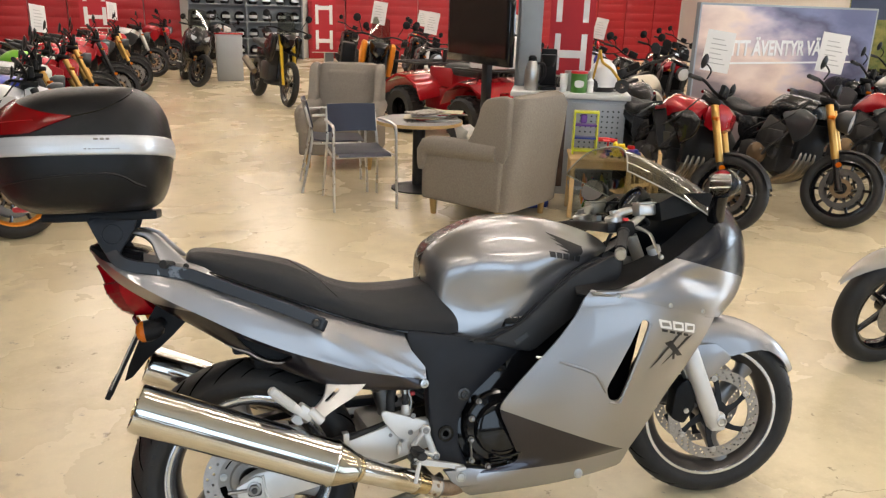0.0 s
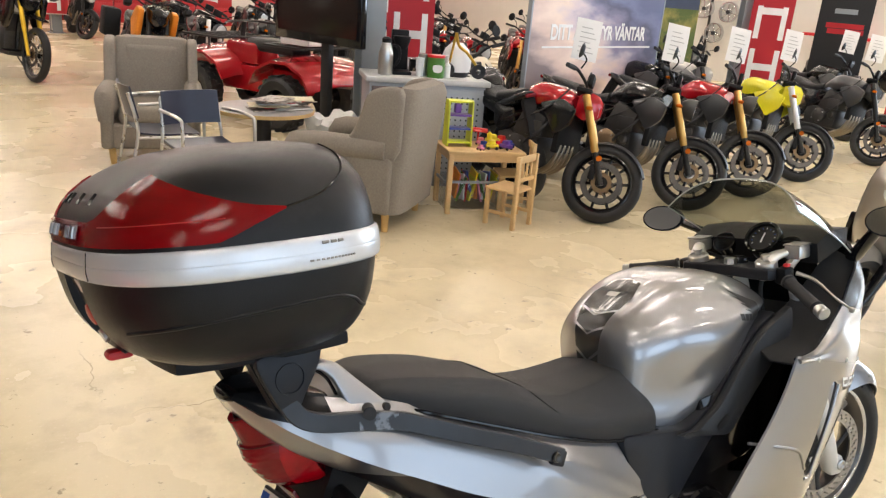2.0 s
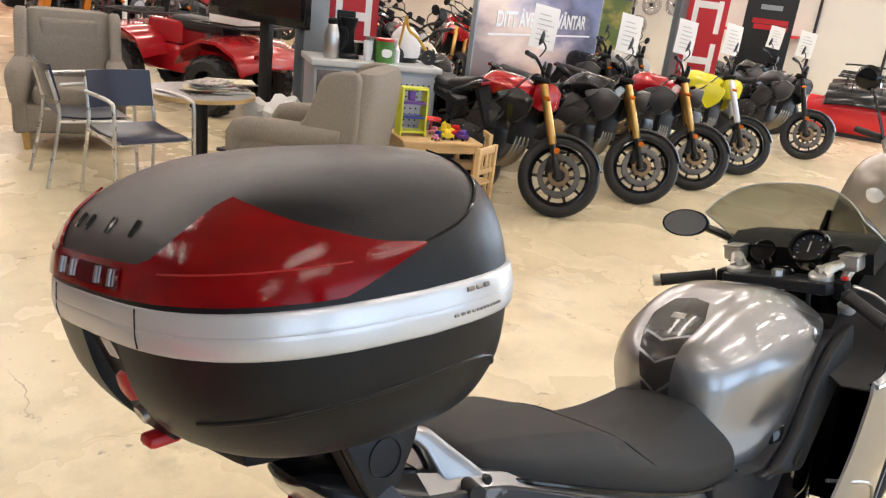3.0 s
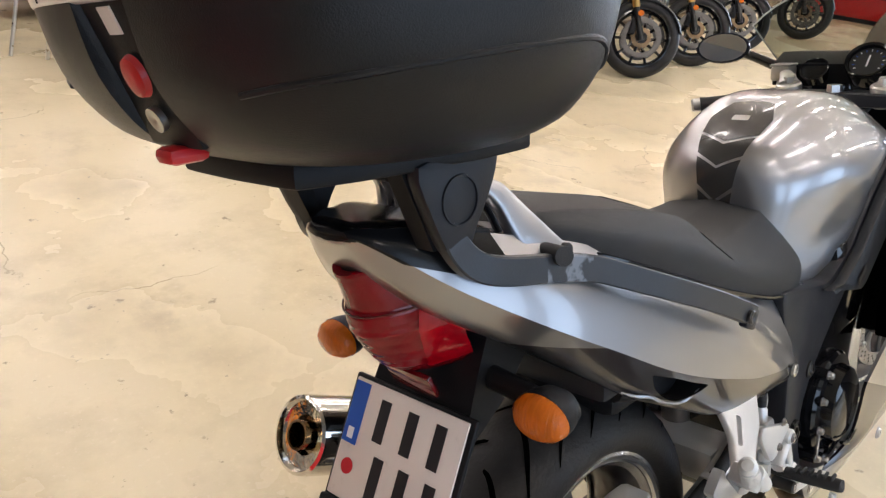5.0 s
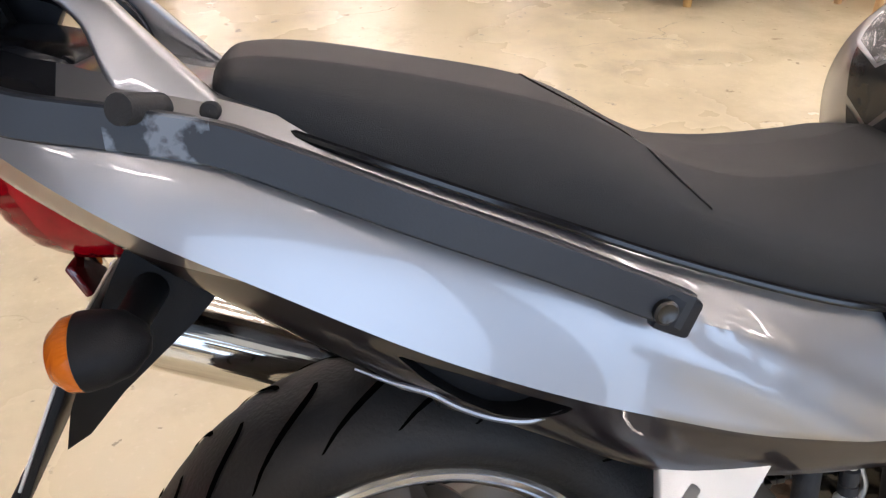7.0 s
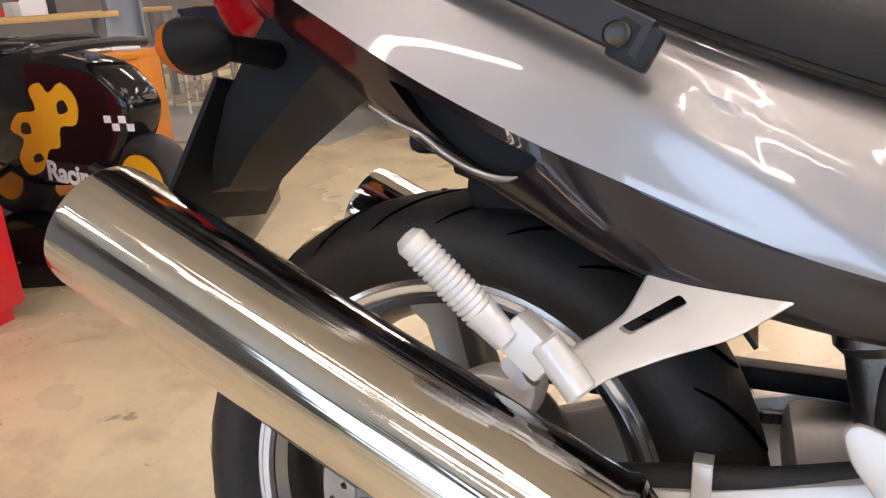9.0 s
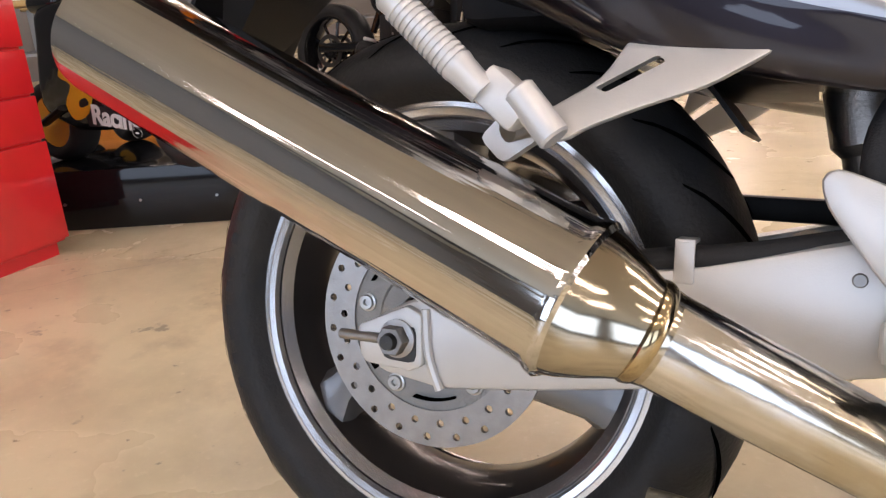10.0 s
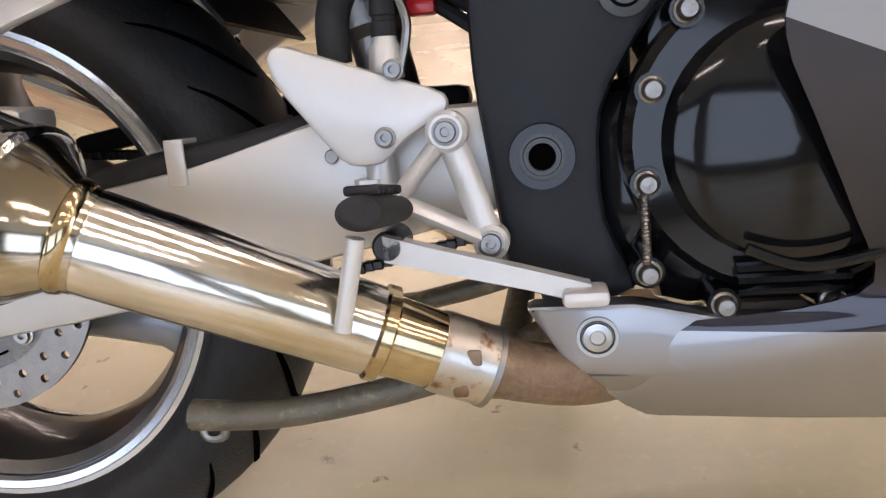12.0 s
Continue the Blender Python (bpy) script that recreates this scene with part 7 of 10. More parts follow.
def banner(x, y, dx, dy, z0, z1, w, marks=5):
    """A tall red cloth banner with plain white blocks down its length."""
    b = thing("banner", "tall red advertising banner with white lettering blocks", "banner", facing(x, y, dx, dy), "red banners")
    part("cloth", box(0, 0, (z0 + z1) / 2, w, 0.006, z1 - z0), RED_BANNER, b)
    for k in range(marks):
        zc = z0 + (z1 - z0) * (k + 0.5) / marks
        hw, hh = w * 0.30, (z1 - z0) / marks * 0.38
        blk = Mesh().join(box(-hw, 0.005, zc, w * 0.13, 0.003, hh * 2)).join(box(hw, 0.005, zc, w * 0.13, 0.003, hh * 2)).join(box(0, 0.005, zc + (hh * 0.7 if k % 2 else -hh * 0.1), hw * 2, 0.0034, hh * 0.42))
        part("white_block", blk, WHITE_INK, b)
    part("bottom_rod", cyl((-w / 2 - 0.02, 0, z0), (w / 2 + 0.02, 0, z0), 0.010, seg=10), TUBE_STEEL, b)
    part("stand_pole", cyl((0, -0.03, 0), (0, -0.03, z1), 0.012, seg=10), TUBE_STEEL, b)
    return b


pillar("column_1", 2.95, 4.98, -15)
banner(3.42, 5.05, -0.5, -0.86, 0.95, 3.2, 0.42)
pillar("column_2", 8.15, 4.60, -40)
banner(8.05, 4.25, -0.88, -0.47, 0.75, 3.2, 0.46)
pillar("column_3", 3.2, 17.5)
banner(3.05, 17.2, -0.1, -1.0, 0.4, 3.3, 0.55)
banner(-1.9, 16.6, 0.1, -1.0, 0.9, 3.3, 0.6)
pillar("column_4", -3.9, 3.8, -35)

# ---- coffee counter ----
ctr_m = facing(3.00, 4.16, -0.428, -0.904)
counter = thing("counter", "low grey steel counter cabinet with a pale worktop", "counter", ctr_m)
part("carcass", box(0, -0.25, 0.42, 0.96, 0.46, 0.84, 0.004), CABINET, counter)
part("worktop", box(0, -0.24, 0.865, 1.02, 0.52, 0.045, 0.008), LAMINATE, counter, "pale grey laminate worktop")
part("dark_panel", box(0.24, -0.018, 0.44, 0.44, 0.012, 0.74, 0.003), DARK_DOOR, counter, "glossy dark brown door")
perf = Mesh()
for i in range(8):
    for j in range(14):
        perf.join(cyl((-0.42 + 0.045 * i, -0.0085, 0.16 + 0.045 * j), (-0.42 + 0.045 * i, -0.0065, 0.16 + 0.045 * j), 0.008, seg=6))
part("perforated_panel", box(-0.24, -0.016, 0.44, 0.44, 0.012, 0.74, 0.003), CABINET, counter)
tagged(part("perforations", perf, MATT_BLACK, counter), kind="stuff")


def on_counter(x, y):
    return ctr_m @ pose(-x, y, 0.888)


flask = thing("vacuum_flask", "brushed steel vacuum flask with a black lid and handle", "flask", on_counter(-0.34, -0.14))
part("body", lathe((0, 0, 0), (0, 0, 1), [(0, 1e-4), (0, 0.055), (0.01, 0.06), (0.17, 0.058), (0.22, 0.045), (0.25, 0.034), (0.25, 1e-4)], 28), ALU_BRIGHT, flask)
part("lid", lathe((0, 0, 0.25), (0, 0, 1), [(0, 0.036), (0.03, 0.037), (0.045, 0.02), (0.045, 1e-4)], 20), PLASTIC, flask)
part("handle", tube([(-0.045, 0, 0.23), (-0.10, 0, 0.22), (-0.11, 0, 0.13), (-0.062, 0, 0.06)], 0.011, 8), PLASTIC, flask)
brew = thing("coffee_maker", "black filter coffee maker", "coffee maker", on_counter(-0.20, -0.26))
part("base", box(0, 0, 0.015, 0.16, 0.22, 0.03, 0.008), PLASTIC, brew)
part("tower", box(0, -0.08, 0.18, 0.14, 0.06, 0.33, 0.01), PLASTIC, brew)
part("filter_basket", lathe((0, 0.02, 0.20), (0, 0, 1), [(0, 0.03), (0, 0.045), (0.08, 0.072), (0.10, 0.072), (0.10, 1e-4)], 24), PLASTIC, brew)
for k in range(4):
    cup = thing("paper_cup", "white paper cup on the counter", "cup", on_counter(-0.06 + 0.001 * k, -0.13), "paper cups")
    cup.matrix_basis = on_counter(-0.06, -0.13) @ pose(0, 0, 0.022 * k)
    part("cup", lathe((0, 0, 0), (0, 0, 1), [(0, 1e-4), (0, 0.026), (0.085, 0.036), (0.085, 0.034), (0.004, 0.024), (0.004, 1e-4)], 20), PAPER, cup)
tin = thing("coffee_tin", "green printed coffee tin", "tin", on_counter(0.07, -0.12))
part("can", lathe((0, 0, 0), (0, 0, 1), [(0, 1e-4), (0, 0.07), (0.16, 0.07), (0.16, 1e-4)], 28), GREEN, tin)
part("lid", lathe((0, 0, 0.16), (0, 0, 1), [(0, 0.073), (0.02, 0.073), (0.02, 1e-4)], 28), RED_PLASTIC, tin, "dark red tin lid")
part("printed_cup", prism(round_outline([(-0.03, 0.05), (0.03, 0.05), (0.035, 0.10), (-0.035, 0.10)], 3), 0.0690, 0.0715), WHITE_INK, tin)
tin2 = thing("storage_tin", "steel sugar tin beside the coffee tin", "tin", on_counter(-0.005, -0.24))
part("can", lathe((0, 0, 0), (0, 0, 1), [(0, 1e-4), (0, 0.05), (0.17, 0.05), (0.17, 1e-4)], 24), ALU_BRIGHT, tin2)
bottle = thing("pump_bottle", "clear pump bottle on the counter", "bottle", on_counter(0.17, -0.14))
part("body", lathe((0, 0, 0), (0, 0, 1), [(0, 1e-4), (0, 0.028), (0.10, 0.028), (0.12, 0.012), (0.14, 0.012), (0.14, 1e-4)], 18), PAPER, bottle)
part("pump", Mesh().join(cyl((0, 0, 0.14), (0, 0, 0.175), 0.005, seg=8)).join(box(0.012, 0, 0.178, 0.035, 0.012, 0.008, 0.002)), PAPER, bottle)
toy = thing("toy_motorcycle", "gold toy motorcycle on the counter", "toy", on_counter(0.34, -0.16))
part("frame", Mesh().join(tube([(-0.10, 0, 0.08), (0, 0, 0.20), (0.08, 0, 0.26), (0.11, 0, 0.36)], 0.012, 8)).join(tube([(0.11, 0, 0.36), (0.16, 0, 0.06)], 0.010, 8, 1)), material("gold_paint", (0.55, 0.33, 0.05), 0.3, 0.6), toy)
for wx in (-0.10, 0.165):
    part("wheel", lathe((wx, -0.015, 0.06), (0, 1, 0), [(0, 0.02), (0, 0.06), (0.03, 0.06), (0.03, 0.02)], 20, closed=True), RUBBER, toy)
cap = thing("helmet", "white helmet with a dark lower edge on the counter", "helmet", on_counter(0.28, -0.30))
part("shell", lathe((0, 0, 0.10), (0, 0, 1), [(-0.09, 0.10), (-0.03, 0.125), (0.05, 0.125), (0.12, 0.10), (0.17, 0.05), (0.18, 1e-4)], 24), WHITE_INK, cap)
part("trim", lathe((0, 0, 0.0), (0, 0, 1), [(0, 0.07), (0, 0.10), (0.07, 0.122), (0.07, 0.10)], 24), MATT_BLACK, cap)

# ---- children's corner ----
kid_m = facing(3.02, 3.50, -0.40, -0.915)
kt = thing("play_table", "small pale pine play table", "table", kid_m)
part("tabletop", box(0, 0, 0.465, 0.60, 0.42, 0.025, 0.006), PINE, kt)
for sx in (-1, 1):
    part("apron_end", box(sx * 0.27, 0, 0.425, 0.016, 0.36, 0.055), PINE, kt)
    part("apron", box(0, sx * 0.18, 0.425, 0.52, 0.016, 0.055), PINE, kt)
    for sy in (-1, 1):
        part("leg", box(sx * 0.27, sy * 0.18, 0.226, 0.038, 0.038, 0.452, 0.005), PINE, kt)


def kid_chair():
    ch = thing("play_chair", "small pale pine children's chair", "chair", group="children's chairs")
    part("seat", box(0, 0.01, 0.27, 0.27, 0.25, 0.018, 0.006), PINE, ch)
    for s in (-1, 1):
        part("front_leg", box(s * 0.115, 0.115, 0.13, 0.03, 0.03, 0.262, 0.004), PINE, ch)
        part("back_post", box(s * 0.115, -0.115, 0.265, 0.03, 0.03, 0.53, 0.004), PINE, ch)
        part("side_rail", box(s * 0.115, 0.0, 0.10, 0.016, 0.20, 0.022), PINE, ch)
    part("top_rail", box(0, -0.115, 0.505, 0.20, 0.018, 0.05, 0.004), PINE, ch)
    part("low_rail", box(0, -0.115, 0.36, 0.20, 0.016, 0.03, 0.004), PINE, ch)
    for k in (-1, 0, 1):
        part("spindle", box(k * 0.055, -0.115, 0.43, 0.014, 0.012, 0.11), PINE, ch)
    return ch


kc = kid_chair()
kc.matrix_basis = facing(2.96, 3.06, -0.26, 0.965)
copy_thing(kc, facing(3.30, 3.40, -0.85, 0.5))
rng = random.Random(8)


def on_play(x, y):
    return kid_m @ pose(-x, y, 0.4775)


garage = thing("toy_garage", "lime yellow toy garage tower", "toy", on_play(-0.18, -0.02))
for s in (-1, 1):
    part("side", prism(chamfered([(-0.07, 0.0), (0.07, 0.0), (0.05, 0.34), (-0.05, 0.34)], 0.02), s * 0.09 - 0.006, s * 0.09 + 0.006, "x"), LIME, garage)
for z, mt in ((0.03, LIME), (0.13, BLUE), (0.23, PURPLE), (0.33, LIME)):
    part("deck", box(0, 0, z, 0.17, 0.11, 0.014, 0.003), mt, garage)
part("lift", box(0.02, 0.02, 0.28, 0.05, 0.05, 0.07, 0.01), PURPLE, garage)
for k, (tx, ty, mt, sz) in enumerate(((0.0, 0.08, BLUE, 0.05), (0.06, 0.10, YELLOW, 0.06), (0.12, 0.06, RED_PLASTIC, 0.05), (0.17, 0.10, PURPLE, 0.06), (0.22, 0.02, BLUE, 0.05), (0.02, -0.06, PINK, 0.05), (0.12, -0.08, YELLOW, 0.07), (0.20, -0.1, RED_PLASTIC, 0.06), (-0.04, 0.14, PINK, 0.035))):
    car = thing("toy_car", "small bright plastic toy car", "toy", on_play(tx, ty) @ pose(0, 0, 0, 0, 0, rng.uniform(0, 180)), "toys on the play table")
    part("body", Mesh().join(box(0, 0, sz * 0.45, sz * 1.6, sz * 0.9, sz * 0.5, sz * 0.15)).join(box(0, 0, sz * 0.9, sz * 0.8, sz * 0.8, sz * 0.5, sz * 0.15)), mt, car)
    for wx in (-0.5, 0.5):
        for wy in (-0.45, 0.45):
            part("wheel", cyl((wx * sz, wy * sz - 0.004, sz * 0.2), (wx * sz, wy * sz + 0.004, sz * 0.2), sz * 0.2, seg=10), INK, car)
cone_ = thing("stacking_toy", "yellow stacking cone toy", "toy", on_play(0.06, 0.02))
part("cone", lathe((0, 0, 0), (0, 0, 1), [(0, 1e-4), (0, 0.04), (0.03, 0.042), (0.03, 0.03), (0.06, 0.032), (0.06, 0.02), (0.10, 0.02), (0.12, 1e-4)], 18), YELLOW, cone_)
plane_ = thing("toy_plane", "small red and brown toy plane", "toy", on_play(0.02, -0.14) @ pose(0, 0, 0.07))
part("body", Mesh().join(tube([(-0.07, 0, 0.02), (0, 0, 0.03), (0.08, 0, 0.03)], 0.018, 8)).join(box(0.02, 0, 0.03, 0.05, 0.18, 0.008, 0.003)), RED_PLASTIC, plane_)
part("stand", cyl((0, 0, -0.07), (0, 0, 0.02), 0.008, seg=8), RED_PLASTIC, plane_)
crate = thing("storage_box", "clear plastic box full of drawing things under the play table", "box", kid_m @ pose(0.05, -0.08, 0))
cr = box(0, 0, 0.11, 0.44, 0.30, 0.22, 0.02)
part("tub", cr, CLEAR, crate)
part("rim", Mesh().join(box(0, 0.15, 0.215, 0.46, 0.012, 0.02)).join(box(0, -0.15, 0.215, 0.46, 0.012, 0.02)).join(box(0.225, 0, 0.215, 0.012, 0.30, 0.02)).join(box(-0.225, 0, 0.215, 0.012, 0.30, 0.02)), GREY_PAINT, crate)
for k in range(16):
    mt = (YELLOW, LIME, BLUE, RED_PLASTIC, PAPER, GREEN, PINK, ORANGE)[k % 8]
    bk_ = thing("drawing_book", "colourful book or pad standing in the plastic box", "book", kid_m @ pose(-0.14 + 0.020 * k, -0.08 + rng.uniform(-0.04, 0.04), 0.14 + rng.uniform(0, 0.05), rng.uniform(-14, 14), rng.uniform(-20, 20), 0), "things in the plastic box")
    part("cover", box(0, 0, 0, 0.012, 0.17, 0.20), mt, bk_)
tubb = thing("blue_tub", "dark blue plastic tub on the floor", "box", pose(2.56, 3.86, 0))
part("tub", box(0, 0, 0.19, 0.22, 0.22, 0.38, 0.02), BLUE, tubb)
part("tub_label", box(-0.05, -0.113, 0.06, 0.10, 0.004, 0.035), WHITE_INK, tubb)

# ---- poster ----
SKY = bpy.data.materials.new("poster_print")
SKY.use_nodes = True


def poster_print(mt):
    """A printed evening sky: blue-violet above, warm cream haze below, with dark cloud."""
    nt = mt.node_tree
    b = nt.nodes["Principled BSDF"]
    b.inputs["Roughness"].default_value = 0.5
    co = nt.nodes.new("ShaderNodeTexCoord")
    sp = nt.nodes.new("ShaderNodeSeparateXYZ")
    nt.links.new(co.outputs["Object"], sp.inputs[0])
    n = nt.nodes.new("ShaderNodeTexNoise")
    mp = nt.nodes.new("ShaderNodeMapping")
    mp.inputs["Rotation"].default_value = (0, radians(25), 0)
    mp.inputs["Scale"].default_value = (0.8, 1, 2.2)
    nt.links.new(co.outputs["Object"], mp.inputs[0])
    nt.links.new(mp.outputs[0], n.inputs["Vector"])
    n.inputs["Scale"].default_value, n.inputs["Detail"].default_value = 1.6, 5
    ad = nt.nodes.new("ShaderNodeMath")
    ad.operation = "MULTIPLY_ADD"
    ad.inputs[1].default_value = 1.5
    nt.links.new(n.outputs["Fac"], ad.inputs[0])
    lean = nt.nodes.new("ShaderNodeMath")
    lean.operation = "MULTIPLY_ADD"
    lean.inputs[1].default_value = -0.55
    nt.links.new(sp.outputs["X"], lean.inputs[0])
    nt.links.new(sp.outputs["Z"], lean.inputs[2])
    nt.links.new(lean.outputs[0], ad.inputs[2])
    r = nt.nodes.new("ShaderNodeValToRGB")
    e = r.color_ramp.elements
    e[0].position, e[0].color = 0.22, (0.20, 0.15, 0.15, 1)
    e[1].position, e[1].color = 1.0, (0.10, 0.115, 0.24, 1)
    for pos, c in ((0.36, (0.62, 0.46, 0.40)), (0.47, (0.78, 0.62, 0.52)), (0.56, (0.60, 0.50, 0.54)), (0.66, (0.24, 0.22, 0.34)), (0.78, (0.07, 0.07, 0.14)), (0.90, (0.15, 0.17, 0.32))):
        el = e.new(pos)
        el.color = (*c, 1)
    mr = nt.nodes.new("ShaderNodeMapRange")
    mr.inputs["From Min"].default_value, mr.inputs["From Max"].default_value = 0.55, 2.9
    nt.links.new(ad.outputs[0], mr.inputs["Value"])
    nt.links.new(mr.outputs[0], r.inputs[0])
    nt.links.new(r.outputs[0], b.inputs["Base Color"])


poster_print(SKY)
post_m = facing(5.90, 4.96, 0.165, -0.986)
poster = thing("poster_wall", "large printed sky poster with white lettering", "poster", post_m)
part("panel", box(0, 0, 0.90, 2.62, 0.04, 1.50), SKY, poster)
part("frame", Mesh().join(box(0, 0, 1.66, 2.66, 0.05, 0.02)).join(box(-1.32, 0, 0.9, 0.02, 0.05, 1.52)).join(box(1.32, 0, 0.9, 0.02, 0.05, 1.52)), GREY_PAINT, poster)
for s in (-1, 1):
    part("foot", box(s * 1.1, 0, 0.075, 0.06, 0.5, 0.15), TUBE_STEEL, poster)


def lettering(name, words, size, mt, parent, m, depth=0.002):
    cu = bpy.data.curves.new(name, "FONT")
    cu.body, cu.size, cu.extrude, cu.align_x, cu.align_y = words, size, depth, "CENTER", "CENTER"
    cu.offset, cu.space_character = size * 0.03, 0.98
    tmp = new("tmp", cu)
    bpy.context.view_layer.update()
    me = bpy.data.meshes.new_from_object(tmp.evaluated_get(bpy.context.evaluated_depsgraph_get()))
    bpy.data.objects.remove(tmp)
    bpy.data.curves.remove(cu)
    me.materials.clear()
    me.materials.append(mt)
    ob = new(name, me)
    ob.parent = parent
    ob.matrix_local = m
    return ob


words = lettering("lettering", "DITT ÄVENTYR VÄNTAR", 0.205, WHITE_INK, poster, pose(0.02, 0.024, 1.24, 90, 0, 180) @ Matrix.Diagonal((0.86, 1, 1, 1)))
part("underline", box(0, 0.024, 1.10, 2.2, 0.004, 0.018), WHITE_INK, poster)
for k in range(3):
    part("printed_rider", prism(round_outline([(-0.10, 0), (0.10, 0), (0.09, 0.14), (0.03, 0.20), (0.0, 0.28), (-0.06, 0.2), (-0.10, 0.12)], 3), 0.021, 0.0235).moved(pose(-0.05 - 0.5 * k, 0, 0.55)), INK, poster) if k == 9 else None


# ---- motorcycles on show ----
GOLD_FORK = material("gold_fork", (0.58, 0.34, 0.10), 0.3, 0.8, 0.06, 20)
BLACK_FORK = material("black_fork", (0.014, 0.014, 0.014), 0.3, 0.2)
PAINT_RED = material("red_paint", (0.42, 0.008, 0.015), 0.2, 0.2, 0.05, 60, coat=0.9)
PAINT_BLACK = material("black_paint", (0.007, 0.007, 0.008), 0.22, 0.0, 0.05, 60, coat=0.45, spec=0.35)
PAINT_YELLOW = material("yellow_paint", (0.72, 0.66, 0.02), 0.25, 0.0, 0.05, 60, coat=0.9)
PAINT_WHITE = material("white_paint", (0.72, 0.72, 0.72), 0.25, 0.0, 0.05, 60, coat=0.9)
PAINT_GREY = material("grey_paint", (0.05, 0.053, 0.057), 0.3, 0.4, 0.05, 60, coat=0.6)
PAINT_SILVER = material("pale_silver_paint", (0.42, 0.41, 0.39), 0.3, 0.5, 0.05, 60, coat=0.8)
PAINT_GREEN = material("green_paint", (0.16, 0.45, 0.03), 0.3, 0.0, 0.05, 60, coat=0.8)
PAINT_BLUE = material("blue_paint", (0.015, 0.03, 0.30), 0.3, 0.2, 0.05, 60, coat=0.8)
ENGINE = material("dark_engine_casting", (0.045, 0.043, 0.042), 0.45, 0.5, 0.35, 25, bump=0.3, bump_scale=60)
BRONZE = material("bronze_case", (0.22, 0.15, 0.085), 0.4, 0.6, 0.2, 20)
DISC_DARK = material("dark_disc_steel", (0.12, 0.115, 0.11), 0.35, 1.0, 0.2, 40)
HEADER = material("steel_header", (0.26, 0.22, 0.17), 0.3, 1.0, 0.15, 10)
LAMP_GLASS = material("lamp_glass", (0.70, 0.74, 0.78), 0.08, 0.3, 0.1, 30, coat=1.0)
BRIGHT_LAMP = material("lit_headlamp", (0.85, 0.92, 1.0), 0.1, 0.0, 0.05, 20, emit=1.6)


def wheel(name, parent, c, r, w, rim_r, rim_mt, spoke=10, wire=False, disc_y=0.06, disc_r=0.15):
    """A wheel of tyre, rim with spokes and brake disc."""
    wh = part(name, Mesh().join(lathe(c, (0, -1, 0), [(-0.40 * w, rim_r + 0.006), (-0.42 * w, rim_r - 0.008), (-0.2 * w, rim_r - 0.028), (0.2 * w, rim_r - 0.028), (0.42 * w, rim_r - 0.008), (0.40 * w, rim_r + 0.006)], 40, closed=True)), rim_mt, parent)
    part("tyre", tyre(c, r, w, rim_r, 44), RUBBER, wh)
    sp = Mesh()
    for k in range(spoke):
        a = 2 * math.pi * k / spoke + 0.2
        rr = rim_r - 0.02
        p1 = (c[0] + rr * math.cos(a), c[1], c[2] + rr * math.sin(a))
        off = 0.035 if not wire else 0.04 * (1 if k % 2 else -1)
        a0 = a + (0.0 if not wire else 0.5 * (1 if k % 4 < 2 else -1))
        p0 = (c[0] + 0.035 * math.cos(a0), c[1] + (off if wire else 0), c[2] + 0.035 * math.sin(a0))
        sp.join(tube([p0, p1], 0.003 if wire else 0.011, 6 if wire else 8, 1))
    part("spokes", sp, TUBE_STEEL if wire else rim_mt, wh)
    part("hub", cyl((c[0], c[1] - 0.06, c[2]), (c[0], c[1] + 0.06, c[2]), 0.045, seg=20), rim_mt, wh)
    for s in (-1, 1):
        part("brake_disc", lathe((c[0], c[1] + s * disc_y, c[2]), (0, 1, 0), [(-0.0025, disc_r * 0.74), (-0.0025, disc_r), (0.0025, disc_r), (0.0025, disc_r * 0.74)], 40, closed=True), DISC_DARK, wh)
        part("disc_carrier", lathe((c[0], c[1] + s * disc_y * 0.97, c[2]), (0, 1, 0), [(-0.002, disc_r * 0.30), (-0.002, disc_r * 0.50), (0.002, disc_r * 0.50), (0.002, disc_r * 0.30)], 24, closed=True), BRONZE if disc_r > 0.14 else PLASTIC, wh)
        for q in range(5):
            aq = 2 * math.pi * q / 5
            part("disc_arm", tube([(c[0] + disc_r * 0.48 * math.cos(aq), c[1] + s * disc_y * 0.97, c[2] + disc_r * 0.48 * math.sin(aq)), (c[0] + disc_r * 0.80 * math.cos(aq + 0.3), c[1] + s * disc_y * 0.97, c[2] + disc_r * 0.80 * math.sin(aq + 0.3))], 0.006, 6, 1), DISC_DARK, wh)
    return wh


def steered(ob, deg, axle_x, rake=25):
    """Turns a front-end part about the steering head."""
    top = Vector((axle_x - 0.36, 0, 0.85))
    ax = Vector((-math.sin(radians(rake)), 0, math.cos(radians(rake))))
    m = Matrix.Translation(top) @ Matrix.Rotation(radians(deg), 4, ax) @ Matrix.Translation(-top)
    for o in (ob, *ob.children_recursive):
        if o.data.users == 1 and not o.get("turned"):
            o.data.transform(m)
    return ob


